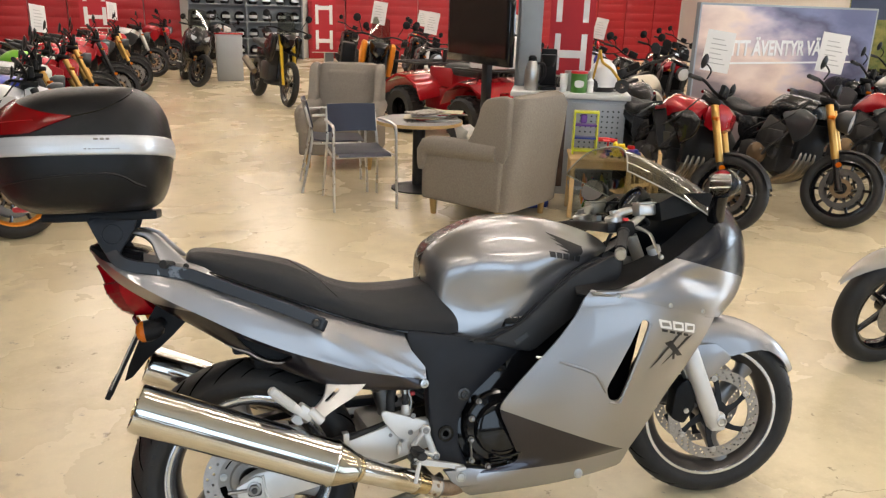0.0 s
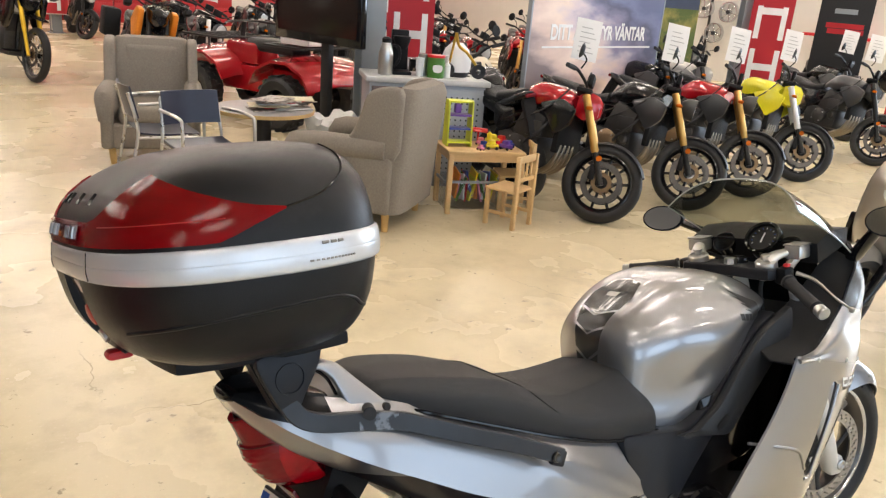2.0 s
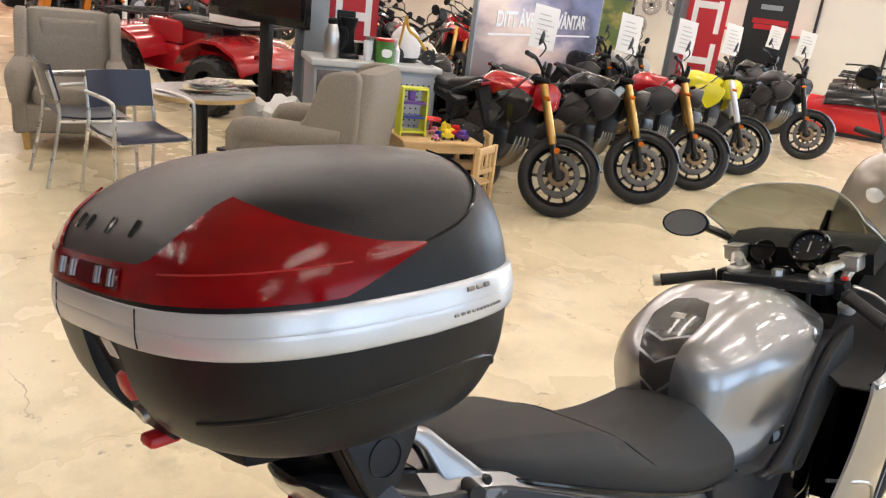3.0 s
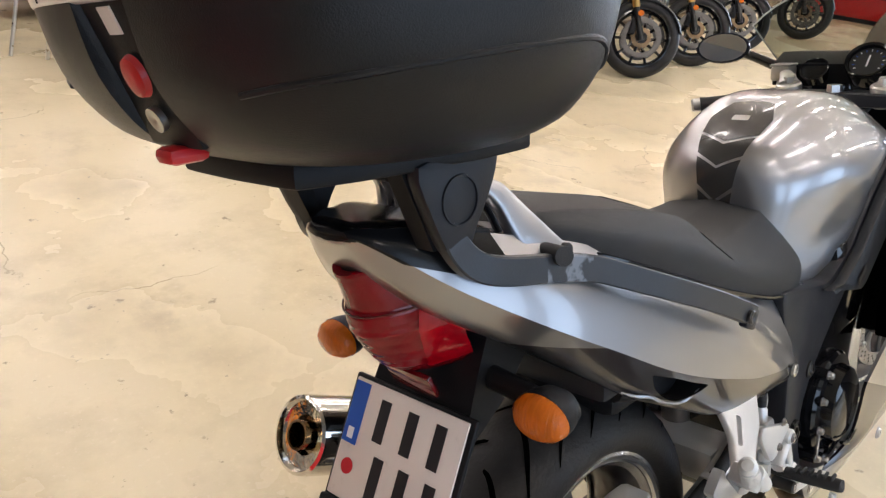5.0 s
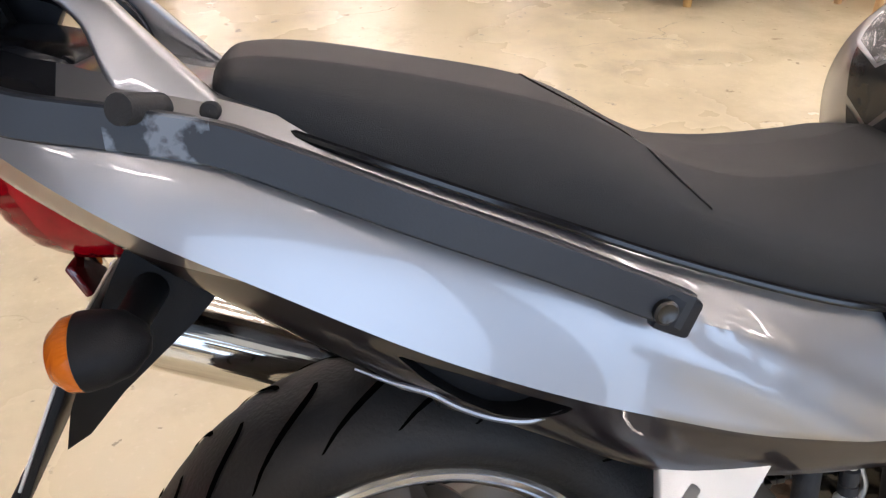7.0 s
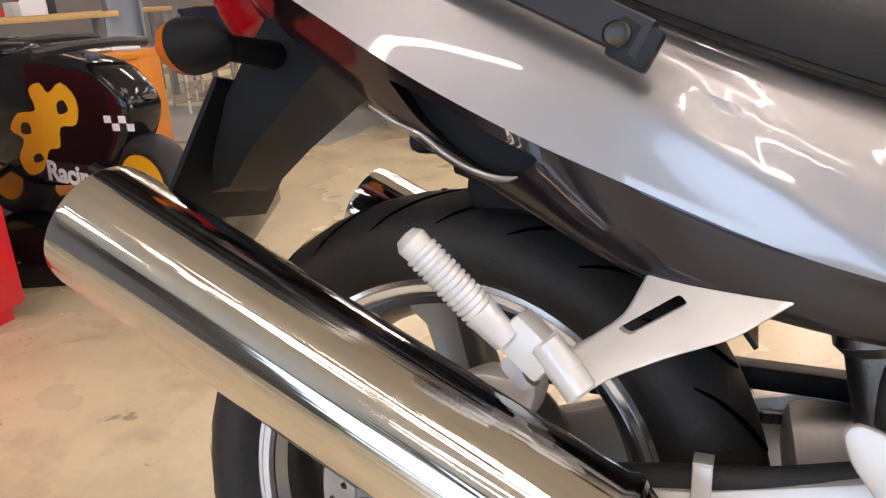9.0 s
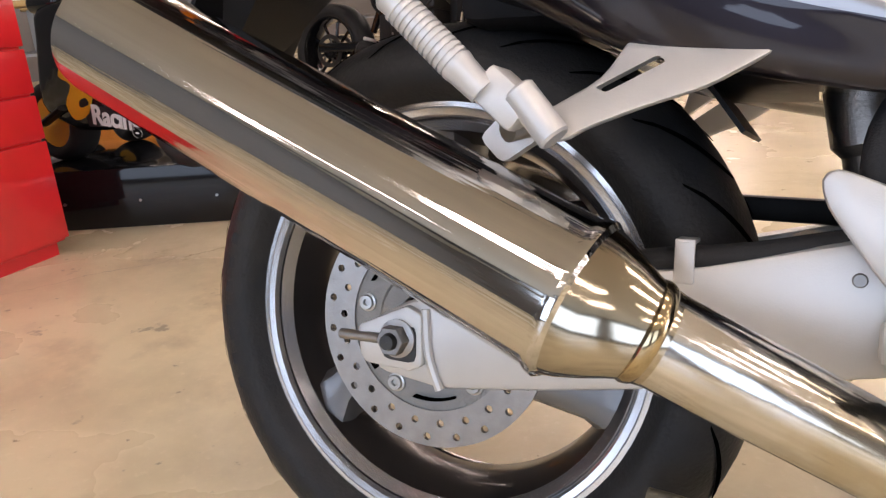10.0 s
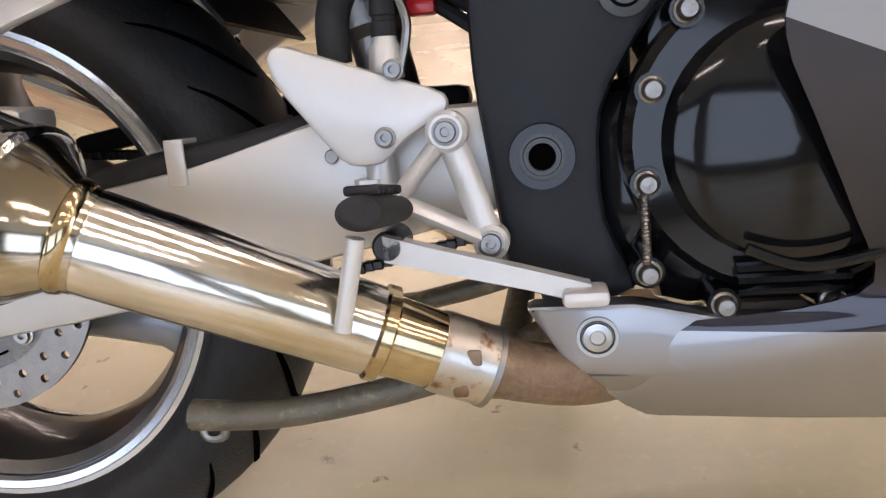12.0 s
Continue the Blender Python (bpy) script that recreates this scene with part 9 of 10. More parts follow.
def adventure_bike(label, body_mt, fork_mt, beak=True):
    """A tall adventure motorcycle with wire wheels, screen and hand guards."""
    b = thing("adventure_motorcycle", label, "motorcycle", group="adventure motorcycles")
    X = 1.55
    wheel("rear_wheel", b, (0, 0, 0.33), 0.33, 0.15, 0.235, PAINT_BLACK, 28, True, 0.05, 0.11)
    wheel("front_wheel", b, (X, 0, 0.345), 0.345, 0.095, 0.275, PAINT_BLACK, 32, True, 0.055, 0.15)
    for s in (-1, 1):
        part("fork_leg", lathe((X, s * 0.10, 0.345), (-0.45, 0, 0.893), [(-0.02, 1e-4), (-0.02, 0.022), (0.30, 0.022), (0.31, 0.028), (0.80, 0.028), (0.80, 1e-4)], 14), fork_mt, b, "yellow-gold fork leg")
        part("hand_guard", prism(chamfered([(X - 0.45, 1.10), (X - 0.28, 1.14), (X - 0.26, 1.08), (X - 0.40, 1.04)], 0.02), *((0.30, 0.38) if s > 0 else (-0.38, -0.30)), r=0.015), PLASTIC, b)
        part("side_panel", prism(chamfered([(0.78, 0.90), (1.10, 1.08), (1.30, 1.05), (1.24, 0.80), (1.08, 0.60), (0.92, 0.72)], 0.05), *((0.16, 0.23) if s > 0 else (-0.23, -0.16)), r=0.02), body_mt, b)
        part("pannier", box(-0.05, s * 0.33, 0.78, 0.42, 0.20, 0.36, 0.03), PLASTIC, b)
        part("mirror", Mesh().join(tube([(X - 0.42, s * 0.25, 1.18), (X - 0.38, s * 0.31, 1.32)], 0.006, 6, 1)).join(lathe((X - 0.38, s * 0.34, 1.35), (-1, 0, 0), [(-0.02, 1e-4), (-0.01, 0.05), (0, 0.055), (0.003, 1e-4)], 14)), PLASTIC, b)
    part("handlebar", tube([(X - 0.48, -0.42, 1.12), (X - 0.40, -0.2, 1.16), (X - 0.38, 0, 1.12), (X - 0.40, 0.2, 1.16), (X - 0.48, 0.42, 1.12)], 0.012, 8), PLASTIC, b)
    part("nose", loft([[(x, y * k, 0.95 + (z - 0.95) * k) for y, z in ((-0.13, 1.08), (0, 1.12), (0.13, 1.08), (0.12, 0.92), (0.04, 0.82), (-0.04, 0.82), (-0.12, 0.92))] for x, k in ((X - 0.45, 1.0), (X - 0.28, 0.95), (X - 0.16, 0.7), (X - 0.10, 0.35))]), PAINT_BLACK, b)
    lm = part("headlight", prism(chamfered([(-0.085, 1.03), (0.085, 1.03), (0.05, 0.90), (0, 0.88), (-0.05, 0.90)], 0.01), X - 0.22, X - 0.165, "x", r=0.008), LAMP_GLASS, b, "twin headlight")
    part("beak", loft([[(x, y, z + 0.02 * abs(y) / 0.06 * -1) for y in (-w, 0, w)] + [(x, y, z - 0.03) for y in (w, 0, -w)] for x, w, z in ((X - 0.25, 0.09, 0.86), (X, 0.08, 0.83), (X + 0.22, 0.03, 0.80))]), body_mt if beak else PAINT_BLACK, b)
    part("windscreen", thick(sheet([[(X - 0.36 - 0.10 * t, 0.16 * u * (1 - 0.3 * t), 1.09 + 0.32 * t - 0.03 * u * u) for u in (-1, -0.5, 0, 0.5, 1)] for t in (0, 0.33, 0.66, 1)]), 0.004), SCREEN, b)
    part("fuel_tank", body([(0.60, 0.95, 0.07, 0.94, 0.10, 0.90, 0.09, 0.84), (0.75, 1.05, 0.11, 1.03, 0.17, 0.94, 0.15, 0.82), (0.95, 1.10, 0.12, 1.08, 0.19, 0.97, 0.17, 0.80), (1.15, 1.06, 0.10, 1.05, 0.16, 0.96, 0.14, 0.84)], 3, 3), body_mt, b)
    part("seat", body([(-0.15, 0.97, 0.10, 0.96, 0.13, 0.93, 0.11, 0.88), (0.15, 0.95, 0.11, 0.94, 0.14, 0.91, 0.12, 0.86), (0.30, 0.91, 0.10, 0.90, 0.13, 0.87, 0.11, 0.82), (0.60, 0.91, 0.08, 0.90, 0.10, 0.87, 0.09, 0.83)], 3, 3), SEAT_VINYL, b)
    part("engine", Mesh().join(box(0.72, 0, 0.48, 0.46, 0.32, 0.30, 0.04)).join(box(0.85, 0, 0.70, 0.22, 0.30, 0.26, 0.03)).join(box(0.80, 0, 0.30, 0.40, 0.24, 0.06, 0.02)), ENGINE, b)
    part("subframe", box(0.25, 0, 0.74, 0.50, 0.18, 0.16, 0.03), PAINT_BLACK, b)
    for sy in (-0.11, 0.11):
        part("swingarm", box(0.25, sy, 0.36, 0.52, 0.03, 0.06), PAINT_BLACK, b)
    part("down_tube", tube([(1.14, 0, 0.98), (1.0, 0, 0.7), (0.98, 0, 0.36)], 0.03, 8), PAINT_BLACK, b)
    part("silencer", lathe((0.35, -0.20, 0.42), (-1, -0.10, 0.42), [(0, 1e-4), (0, 0.045), (0.10, 0.06), (0.45, 0.06), (0.46, 0.03)], 18), HEADER, b)
    part("side_stand", tube([(0.62, 0.12, 0.30), (0.60, 0.27, 0.10), (0.59, 0.31, 0.06)], 0.011, 8), PAINT_BLACK, b)
    return b


adv = adventure_bike("white and black adventure motorcycle with yellow forks", PAINT_WHITE, material("yellow_gold_fork", (0.72, 0.48, 0.03), 0.3, 0.4))
adv.matrix_basis = stood(None, 1.32, 10.3, -78, 8, 1.55)
ktm = copy_thing(adv, stood(None, 2.22, 8.45, -98, 8, 1.55))
for nm in ("side_panel", "beak"):
    recolour(adv, nm, PAINT_BLACK)
for o in [q for q in adv.children if q.name.split(".")[0] == "pannier"]:
    bpy.data.objects.remove(o)
tagged(ktm, "black and orange adventure motorcycle with white headlight outline")
for nm, mt in (("fuel_tank", PAINT_BLACK), ("side_panel", ORANGE), ("beak", PAINT_BLACK), ("fork_leg", BLACK_FORK)):
    recolour(ktm, nm, mt)
sheet_on(stood(None, 2.22, 8.45, -98, 8, 1.55), 1.1, 1.3)

# faired tourer at the back of the aisle
tour = copy_thing(first, stood(None, 0.02, 13.3, -82, 8))
tagged(tour, "black faired touring motorcycle with bright headlights in the aisle")
for nm in ("fuel_tank", "shroud", "headlight", "tail"):
    recolour(tour, nm, PAINT_BLACK)
part("full_fairing", loft([[(x, y * k, 0.78 + (z - 0.78) * kz) for y, z in ((-0.20, 0.45), (-0.26, 0.70), (-0.22, 0.95), (-0.10, 1.08), (0.10, 1.08), (0.22, 0.95), (0.26, 0.70), (0.20, 0.45))] for x, k, kz in ((0.95, 0.95, 1.0), (1.15, 1.0, 1.05), (1.32, 0.85, 0.85), (1.46, 0.5, 0.45), (1.52, 0.2, 0.2))]), PAINT_BLACK, tour)
part("headlights", Mesh().join(prism([(-0.17, 0.93), (-0.02, 0.86), (-0.03, 0.80), (-0.15, 0.84)], 1.40, 1.475, "x")).join(prism([(0.17, 0.93), (0.02, 0.86), (0.03, 0.80), (0.15, 0.84)], 1.40, 1.475, "x")), LAMP_GLASS, tour, "bright twin headlights")
part("touring_screen", thick(sheet([[(1.30 - 0.22 * t, 0.2 * u, 1.06 + 0.32 * t - 0.04 * u * u) for u in (-1, -0.5, 0, 0.5, 1)] for t in (0, 0.5, 1)]), 0.004), SCREEN, tour)

# silver commuter beside the sports tourer
def big_scooter(label, m):
    """A tall-wheeled scooter; x forwards from the front axle, y to its left."""
    b = thing("scooter", label, "motorcycle", m, "motorcycles on show")
    for wx, w_ in ((0.0, 0.10), (-1.36, 0.12)):
        wh = part("front_wheel" if wx == 0 else "rear_wheel", lathe((wx, 0, 0.292), (0, -1, 0), [(-0.40 * w_, 0.214), (-0.42 * w_, 0.200), (-0.2 * w_, 0.184), (0.2 * w_, 0.184), (0.42 * w_, 0.200), (0.40 * w_, 0.214)], 56, closed=True), GLOSS_BLACK, b, "black five-spoke wheel")
        part("tyre", tyre((wx, 0, 0.292), 0.292, w_, 0.208, 56), RUBBER, wh)
        part("spokes", spokes((wx, 0, 0.292), 0.03, 0.192, 5, 0.026, 0.030, 0.62, 0.0), GLOSS_BLACK, wh)
        part("hub", cyl((wx, -0.05, 0.292), (wx, 0.05, 0.292), 0.042, seg=24), GLOSS_BLACK, wh)
        part("brake_disc", disc((wx, 0, 0.292), 0.058, 0.110, 0.050, 0.004, 18, (0.080, 0.095, 0.103)), STEEL, wh, "drilled steel brake disc")
    for s in (-1, 1):
        leg = part("fork_leg", tube([(0.0, s * 0.082, 0.292), (-0.10, s * 0.085, 0.42), (-0.22, s * 0.08, 0.62), (-0.30, s * 0.07, 0.80)], [0.026, 0.026, 0.028, 0.030], 14, 4, flat=0.75), GLOSS_BLACK, b, "black fork leg")
        part("axle_cap", cyl((0, s * 0.085, 0.292), (0, s * 0.112, 0.292), 0.017, seg=14), ALU_BRIGHT, leg)
    part("caliper", box(-0.085, 0.075, 0.335, 0.085, 0.05, 0.06, 0.014, 3), PLASTIC, b)
    rows_ = []
    for k in range(15):
        t = k / 14
        a = radians(28 + 92 * t)
        hw = 0.062 * min(1.0, 0.15 + 2.2 * t)
        rows_.append([((0.318 + 0.02 * (1 - t)) * math.cos(a) * (1 + 0.10 * (1 - t)), hw * u, 0.292 + (0.318 + 0.02 * (1 - t) - (0.03 + 0.05 * t) * abs(u) ** 2.5) * math.sin(a)) for u in np.linspace(-1, 1, 9)])
    part("front_mudguard", thick(sheet(rows_), 0.003), SCOOT, b, "grey-beige front mudguard")
    # front shield, then the step-through and tail as one lofted body
    shield = []
    for x, z0, z1, hw in ((-0.08, 0.78, 0.90, 0.04), (-0.12, 0.62, 0.99, 0.12), (-0.20, 0.50, 1.03, 0.18), (-0.30, 0.40, 1.02, 0.22), (-0.42, 0.34, 0.98, 0.23), (-0.52, 0.30, 0.60, 0.22), (-0.66, 0.28, 0.44, 0.20)):
        zc, hz = (z0 + z1) / 2, (z1 - z0) / 2
        shield.append([(x - 0.22 * ((z1 - (zc + hz * math.sin(q))) / 0.75 if False else 0) , hw * math.copysign(abs(math.cos(q)) ** 0.75, math.cos(q)), zc + hz * math.copysign(abs(math.sin(q)) ** 0.75, math.sin(q))) for q in np.linspace(0, 2 * math.pi, 29)[:-1]])
    part("front_shield", loft([[tuple(p) for p in r.reshape(-1, 3)] for r in spline([np.array(r).ravel() for r in shield], 3)]), SCOOT, b, "grey-beige painted front shield")
    for s in (-1, 1):
        part("shield_inset", prism(chamfered([(-0.36, 0.40), (-0.27, 0.50), (-0.26, 0.66), (-0.33, 0.64), (-0.42, 0.50)], 0.02), *((0.205, 0.232) if s > 0 else (-0.232, -0.205)), r=0.008), GLOSS_BLACK, b)
        part("mirror", Mesh().join(tube([(-0.42, s * 0.18, 1.04), (-0.40, s * 0.28, 1.20), (-0.42, s * 0.34, 1.26)], 0.007, 8)).join(lathe((-0.42, s * 0.37, 1.29), (-1, 0, 0.1), [(-0.03, 1e-4), (-0.02, 0.05), (0, 0.065), (0.004, 0.06), (0.004, 1e-4)], 20)), GLOSS_BLACK, b)
        part("grip", cyl((-0.45, s * 0.20, 1.04), (-0.50, s * 0.35, 1.03), 0.017, seg=12), RUBBER_PART, b)
    part("handlebar_cover", body([(-0.56, 1.03, 0.12, 1.02, 0.16, 1.0, 0.10, 0.96), (-0.46, 1.10, 0.14, 1.08, 0.20, 1.03, 0.12, 0.94), (-0.34, 1.10, 0.10, 1.08, 0.14, 1.02, 0.08, 0.95), (-0.26, 1.05, 0.05, 1.04, 0.07, 1.0, 0.04, 0.97)], 3, 3), SCOOT, b)
    part("headlight", lathe((-0.115, 0, 0.86), (1, 0, 0.1), [(-0.05, 0.05), (0.02, 0.062), (0.035, 0.04), (0.04, 1e-4)], 24), LAMP_GLASS, b)
    part("seat", body([(-1.62, 0.86, 0.08, 0.855, 0.11, 0.83, 0.10, 0.80), (-1.30, 0.85, 0.11, 0.845, 0.15, 0.81, 0.14, 0.77), (-0.98, 0.80, 0.11, 0.79, 0.15, 0.76, 0.14, 0.72), (-0.82, 0.78, 0.07, 0.77, 0.10, 0.75, 0.09, 0.71)], 4, 4), SEAT_VINYL, b)
    part("rear_body", body([(-1.75, 0.80, 0.05, 0.79, 0.08, 0.74, 0.05, 0.70), (-1.45, 0.79, 0.12, 0.78, 0.18, 0.68, 0.14, 0.58), (-1.05, 0.73, 0.13, 0.72, 0.20, 0.56, 0.16, 0.38), (-0.78, 0.70, 0.10, 0.68, 0.17, 0.50, 0.14, 0.30), (-0.60, 0.42, 0.12, 0.41, 0.20, 0.36, 0.18, 0.28)], 4, 4), SCOOT, b)
    part("engine", box(-1.15, 0, 0.32, 0.42, 0.22, 0.20, 0.04), ENGINE, b)
    part("silencer", cyl((-1.10, -0.17, 0.30), (-1.62, -0.19, 0.40), 0.055, 0.06, 20, 0.008), MATT_BLACK, b)
    part("side_stand", tube([(-0.80, 0.10, 0.26), (-0.84, 0.20, 0.12), (-0.85, 0.25, 0.045)], 0.011, 8), PAINT_BLACK, b)
    return b


SCOOT = material("grey_beige_paint", (0.30, 0.275, 0.24), 0.30, 0.45, 0.03, 5, coat=1.0, rough_var=0)
big_scooter("grey-beige big-wheeled scooter with black five-spoke wheels", pose(2.955, 0.725, 0.001, 0, 0, 176) @ pose(0, 0, 0, -8))

# red quad
quad = thing("quad_bike", "red quad bike with black racks and knobbly tyres", "quad", facing(3.15, 7.35, -0.35, 0.94))
for wx in (-1, 1):
    for wy in (-0.62, 0.62):
        q = part("wheel", lathe((wx * 0.36, wy, 0.29), (wx, 0, 0), [(-0.02, 0.05), (0.02, 0.15), (0.10, 0.16), (0.10, 0.14)], 24), PAINT_BLACK, quad)
        part("tyre", lathe((wx * 0.36, wy, 0.29), (wx, 0, 0), [(-0.02, 0.15), (-0.04, 0.24), (0.0, 0.28), (0.16, 0.28), (0.20, 0.24), (0.18, 0.15)], 36), RUBBER, q)
        kn = Mesh()
        for k in range(18):
            a = 2 * math.pi * k / 18
            for off in (0.0, 0.10):
                kn.join(box(0, 0, 0, 0.07, 0.045, 0.025, 0.004, 1).moved(Matrix.Translation((wx * (0.36 + 0.04 + off), wy + 0.285 * math.cos(a + off * 1.7), 0.29 + 0.285 * math.sin(a + off * 1.7))) @ Matrix.Rotation(a + off * 1.7 - math.pi / 2, 4, "X")))
        part("tread", kn, RUBBER, q)
for wy, s in ((-0.62, -1), (0.62, 1)):
    part("mudguard", loft([[(x, wy + dy, z - 0.05 * (x / 0.52) ** 2) for x in (-0.52, -0.3, 0, 0.3, 0.52)] + [(x, wy + dy, z - 0.03 - 0.05 * (x / 0.52) ** 2) for x in (0.52, 0.3, 0, -0.3, -0.52)] for dy, z in ((-0.42, 0.52), (-0.32, 0.68), (-0.1, 0.78), (0.1, 0.78), (0.32, 0.68), (0.42, 0.52))]), PAINT_RED, quad, "red plastic mudguard")
    rk = Mesh().join(tube([(-0.42, wy - 0.28, 0.87), (0.42, wy - 0.28, 0.87), (0.42, wy + 0.28, 0.87), (-0.42, wy + 0.28, 0.87), (-0.42, wy - 0.28, 0.87)], 0.014, 8, 1))
    rack_ = part("rack", rk, MATT_BLACK, quad)
    for ex in (-0.3, 0.3):
        part("rack_leg", cyl((ex, wy, 0.70), (ex, wy, 0.87), 0.012, seg=6), MATT_BLACK, rack_)
    for k in range(6):
        part("rack_bar", cyl((-0.35 + 0.14 * k, wy - 0.28, 0.87), (-0.35 + 0.14 * k, wy + 0.28, 0.87), 0.009, seg=6), MATT_BLACK, rack_)
part("seat", box(0, -0.15, 0.82, 0.32, 0.70, 0.14, 0.05, 3), SEAT_VINYL, quad)
part("body", Mesh().join(box(0, 0.25, 0.72, 0.36, 0.5, 0.26, 0.06)).join(box(0, 0, 0.45, 0.40, 1.1, 0.30, 0.05)), PAINT_RED, quad)
part("handlebar", tube([(-0.38, 0.28, 1.02), (-0.2, 0.38, 1.04), (0.2, 0.38, 1.04), (0.38, 0.28, 1.02)], 0.014, 8), MATT_BLACK, quad)
part("steering_post", cyl((0, 0.42, 0.75), (0, 0.37, 1.04), 0.03, seg=10), MATT_BLACK, quad)
part("silencer", cyl((0.24, -0.55, 0.50), (0.24, -0.98, 0.52), 0.08, seg=20, bevel=0.01), HEADER, quad)
part("rear_lamp", box(-0.25, -1.03, 0.62, 0.12, 0.03, 0.05, 0.01), RED_LENS, quad)
crate2 = thing("transport_crate", "translucent white crate on the quad rack", "box", facing(3.15, 7.35, -0.35, 0.94) @ pose(0.0, -0.62, 0.885))
part("crate", box(0, 0, 0.18, 0.55, 0.40, 0.36, 0.02), PAPER, crate2)


# ---- far walls and the workshop side ----
for x0, x1 in ((-7.6, -0.2), (3.2, 8.6), (9.3, 15.4)):
    n = int((x1 - x0) / 0.9)
    for k in range(n):
        w = (x1 - x0) / n
        p = tagged(part("wall_panel", Mesh().join(box(x0 + w * (k + 0.5), ROOM_N - 0.05, 1.5, w - 0.02, 0.06, 3.0, 0.008)), RED_PANEL), "red slatted display wall panel", "wall panel", "red wall panels", "structure")
        for j in range(12):
            part("slat", box(x0 + w * (k + 0.5), ROOM_N - 0.085, 0.14 + 0.245 * j, w - 0.03, 0.012, 0.20, 0.004), RED_PANEL, p)
shelf = thing("shelf_unit", "grey shelf unit full of dark helmets", "shelf", pose(1.5, ROOM_N - 0.35, 0))
part("back_panel", box(0, 0.22, 1.2, 3.0, 0.03, 2.4), GREY_PAINT, shelf)
for k in range(6):
    part("board", box(0, 0, 0.10 + 0.44 * k, 3.0, 0.44, 0.03, 0.004), GREY_PAINT, shelf)
for s in (-1, 0, 1):
    part("upright", box(s * 1.49, 0, 1.2, 0.03, 0.44, 2.4), GREY_PAINT, shelf)
hel = thing("helmet", "dark glossy helmet on the shelf unit", "helmet", pose(0.2, ROOM_N - 0.38, 0.225), "helmets on the shelves")
part("shell", lathe((0, 0, 0.11), (0, 0, 1), [(-0.11, 0.09), (-0.06, 0.125), (0.04, 0.13), (0.11, 0.10), (0.145, 0.05), (0.15, 1e-4)], 20), GLOSS_BLACK, hel)
part("visor", thick(sheet([[(0.135 * math.cos(radians(a)), 0.135 * math.sin(radians(a)), z) for z in (0.08, 0.12, 0.16)] for a in range(215, 330, 12)]), 0.003), LAMP_GLASS, hel)
for j in range(5):
    for k in range(8):
        if j or k:
            copy_thing(hel, pose(0.2 + 0.37 * k, ROOM_N - 0.38, 0.1155 + 0.44 * j, 0, 0, (k * 37 + j * 11) % 50 - 25))
hel.matrix_basis = pose(0.2, ROOM_N - 0.38, 0.1155)
pod = thing("display_plinth", "grey display plinth in the aisle", "plinth", pose(0.7, 14.6, 0))
part("block", box(0, 0, 0.45, 0.5, 0.5, 0.9, 0.01), CABINET, pod)
part("top", box(0, 0, 0.915, 0.54, 0.54, 0.03, 0.006), PAINT_RED, pod)

# east wall fittings: hung wheels, red shelf, red fascia, dark poster
EX = ROOM_E - 0.02
fas = thing("fascia_sign", "long red fascia board with pale lettering blocks", "sign", pose(EX, 6.4, 0))
part("board", box(-0.04, 0, 2.65, 0.08, 8.0, 0.75), RED_PANEL, fas)
for k in range(9):
    part("pale_block", box(-0.083, -3.2 + 0.8 * k, 2.65, 0.006, 0.42, 0.20), WHITE_INK, fas)
for k in range(7):
    rail = thing("wall_rail", "dark upright shop-fitting rail", "rail", pose(EX, 3.0 + 1.4 * k, 0), "wall rails", "structure")
    part("rail", box(-0.02, 0, 1.35, 0.03, 0.05, 2.0), MATT_BLACK, rail)
hung = thing("alloy_wheel", "alloy wheel hung on the wall for sale", "wheel", pose(ROOM_E, 8.3, 1.55, 0, 0, 90), "wheels on the wall")
part("rim", lathe((0, 0.02, 0), (0, 1, 0), [(0, 0.20), (0, 0.225), (0.10, 0.225), (0.10, 0.205), (0.05, 0.20)], 32, closed=True), RIM_LIP, hung)
part("spokes", spokes((0, 0.07, 0), 0.03, 0.21, 6, 0.03, 0.03, 0.2, 0.1), RIM_LIP, hung)
part("hub", cyl((0, -0.002, 0), (0, 0.12, 0), 0.045, seg=18), PAINT_GREY, hung)
for dy, dz in ((0.62, 0.03), (1.22, -0.02), (1.85, 0.02), (0.3, -0.55), (1.5, -0.5)):
    copy_thing(hung, pose(ROOM_E, 8.3 + dy, 1.55 + dz, 0, 0, 90))
rs = thing("wall_shelf", "red wall shelf with small goods", "shelf", pose(EX, 6.8, 1.25))
part("board", box(-0.18, 0, 0, 0.36, 1.5, 0.06, 0.01), RED_PLASTIC, rs)
part("bracket", box(-0.15, 0, -0.08, 0.28, 0.03, 0.12), MATT_BLACK, rs)
dk = thing("advertising_board", "dark upright advertising board with red and white marks", "poster", facing(10.9, 4.75, -0.9, -0.43))
part("board", box(0, 0, 1.05, 0.70, 0.04, 1.7), MATT_BLACK, dk)
for k, (z, w, mt) in enumerate(((1.70, 0.30, GREY_PAINT), (1.50, 0.50, RED_INK), (1.42, 0.48, RED_INK))):
    part("printed_bar", box(-0.02 * k, 0.022, z, w, 0.004, 0.07), mt, dk)
part("foot", box(0, 0, 0.05, 0.5, 0.4, 0.10), MATT_BLACK, dk)
land = thing("landscape_poster", "framed green landscape poster behind the motorcycles", "poster", facing(8.75, 6.36, -0.6, -0.8))
part("board", box(0, 0, 1.25, 1.1, 0.03, 1.3), material("landscape_print", (0.10, 0.14, 0.04), 0.5, 0.0, 0.6, 3, second=(0.42, 0.36, 0.10), second_scale=2.5), land)
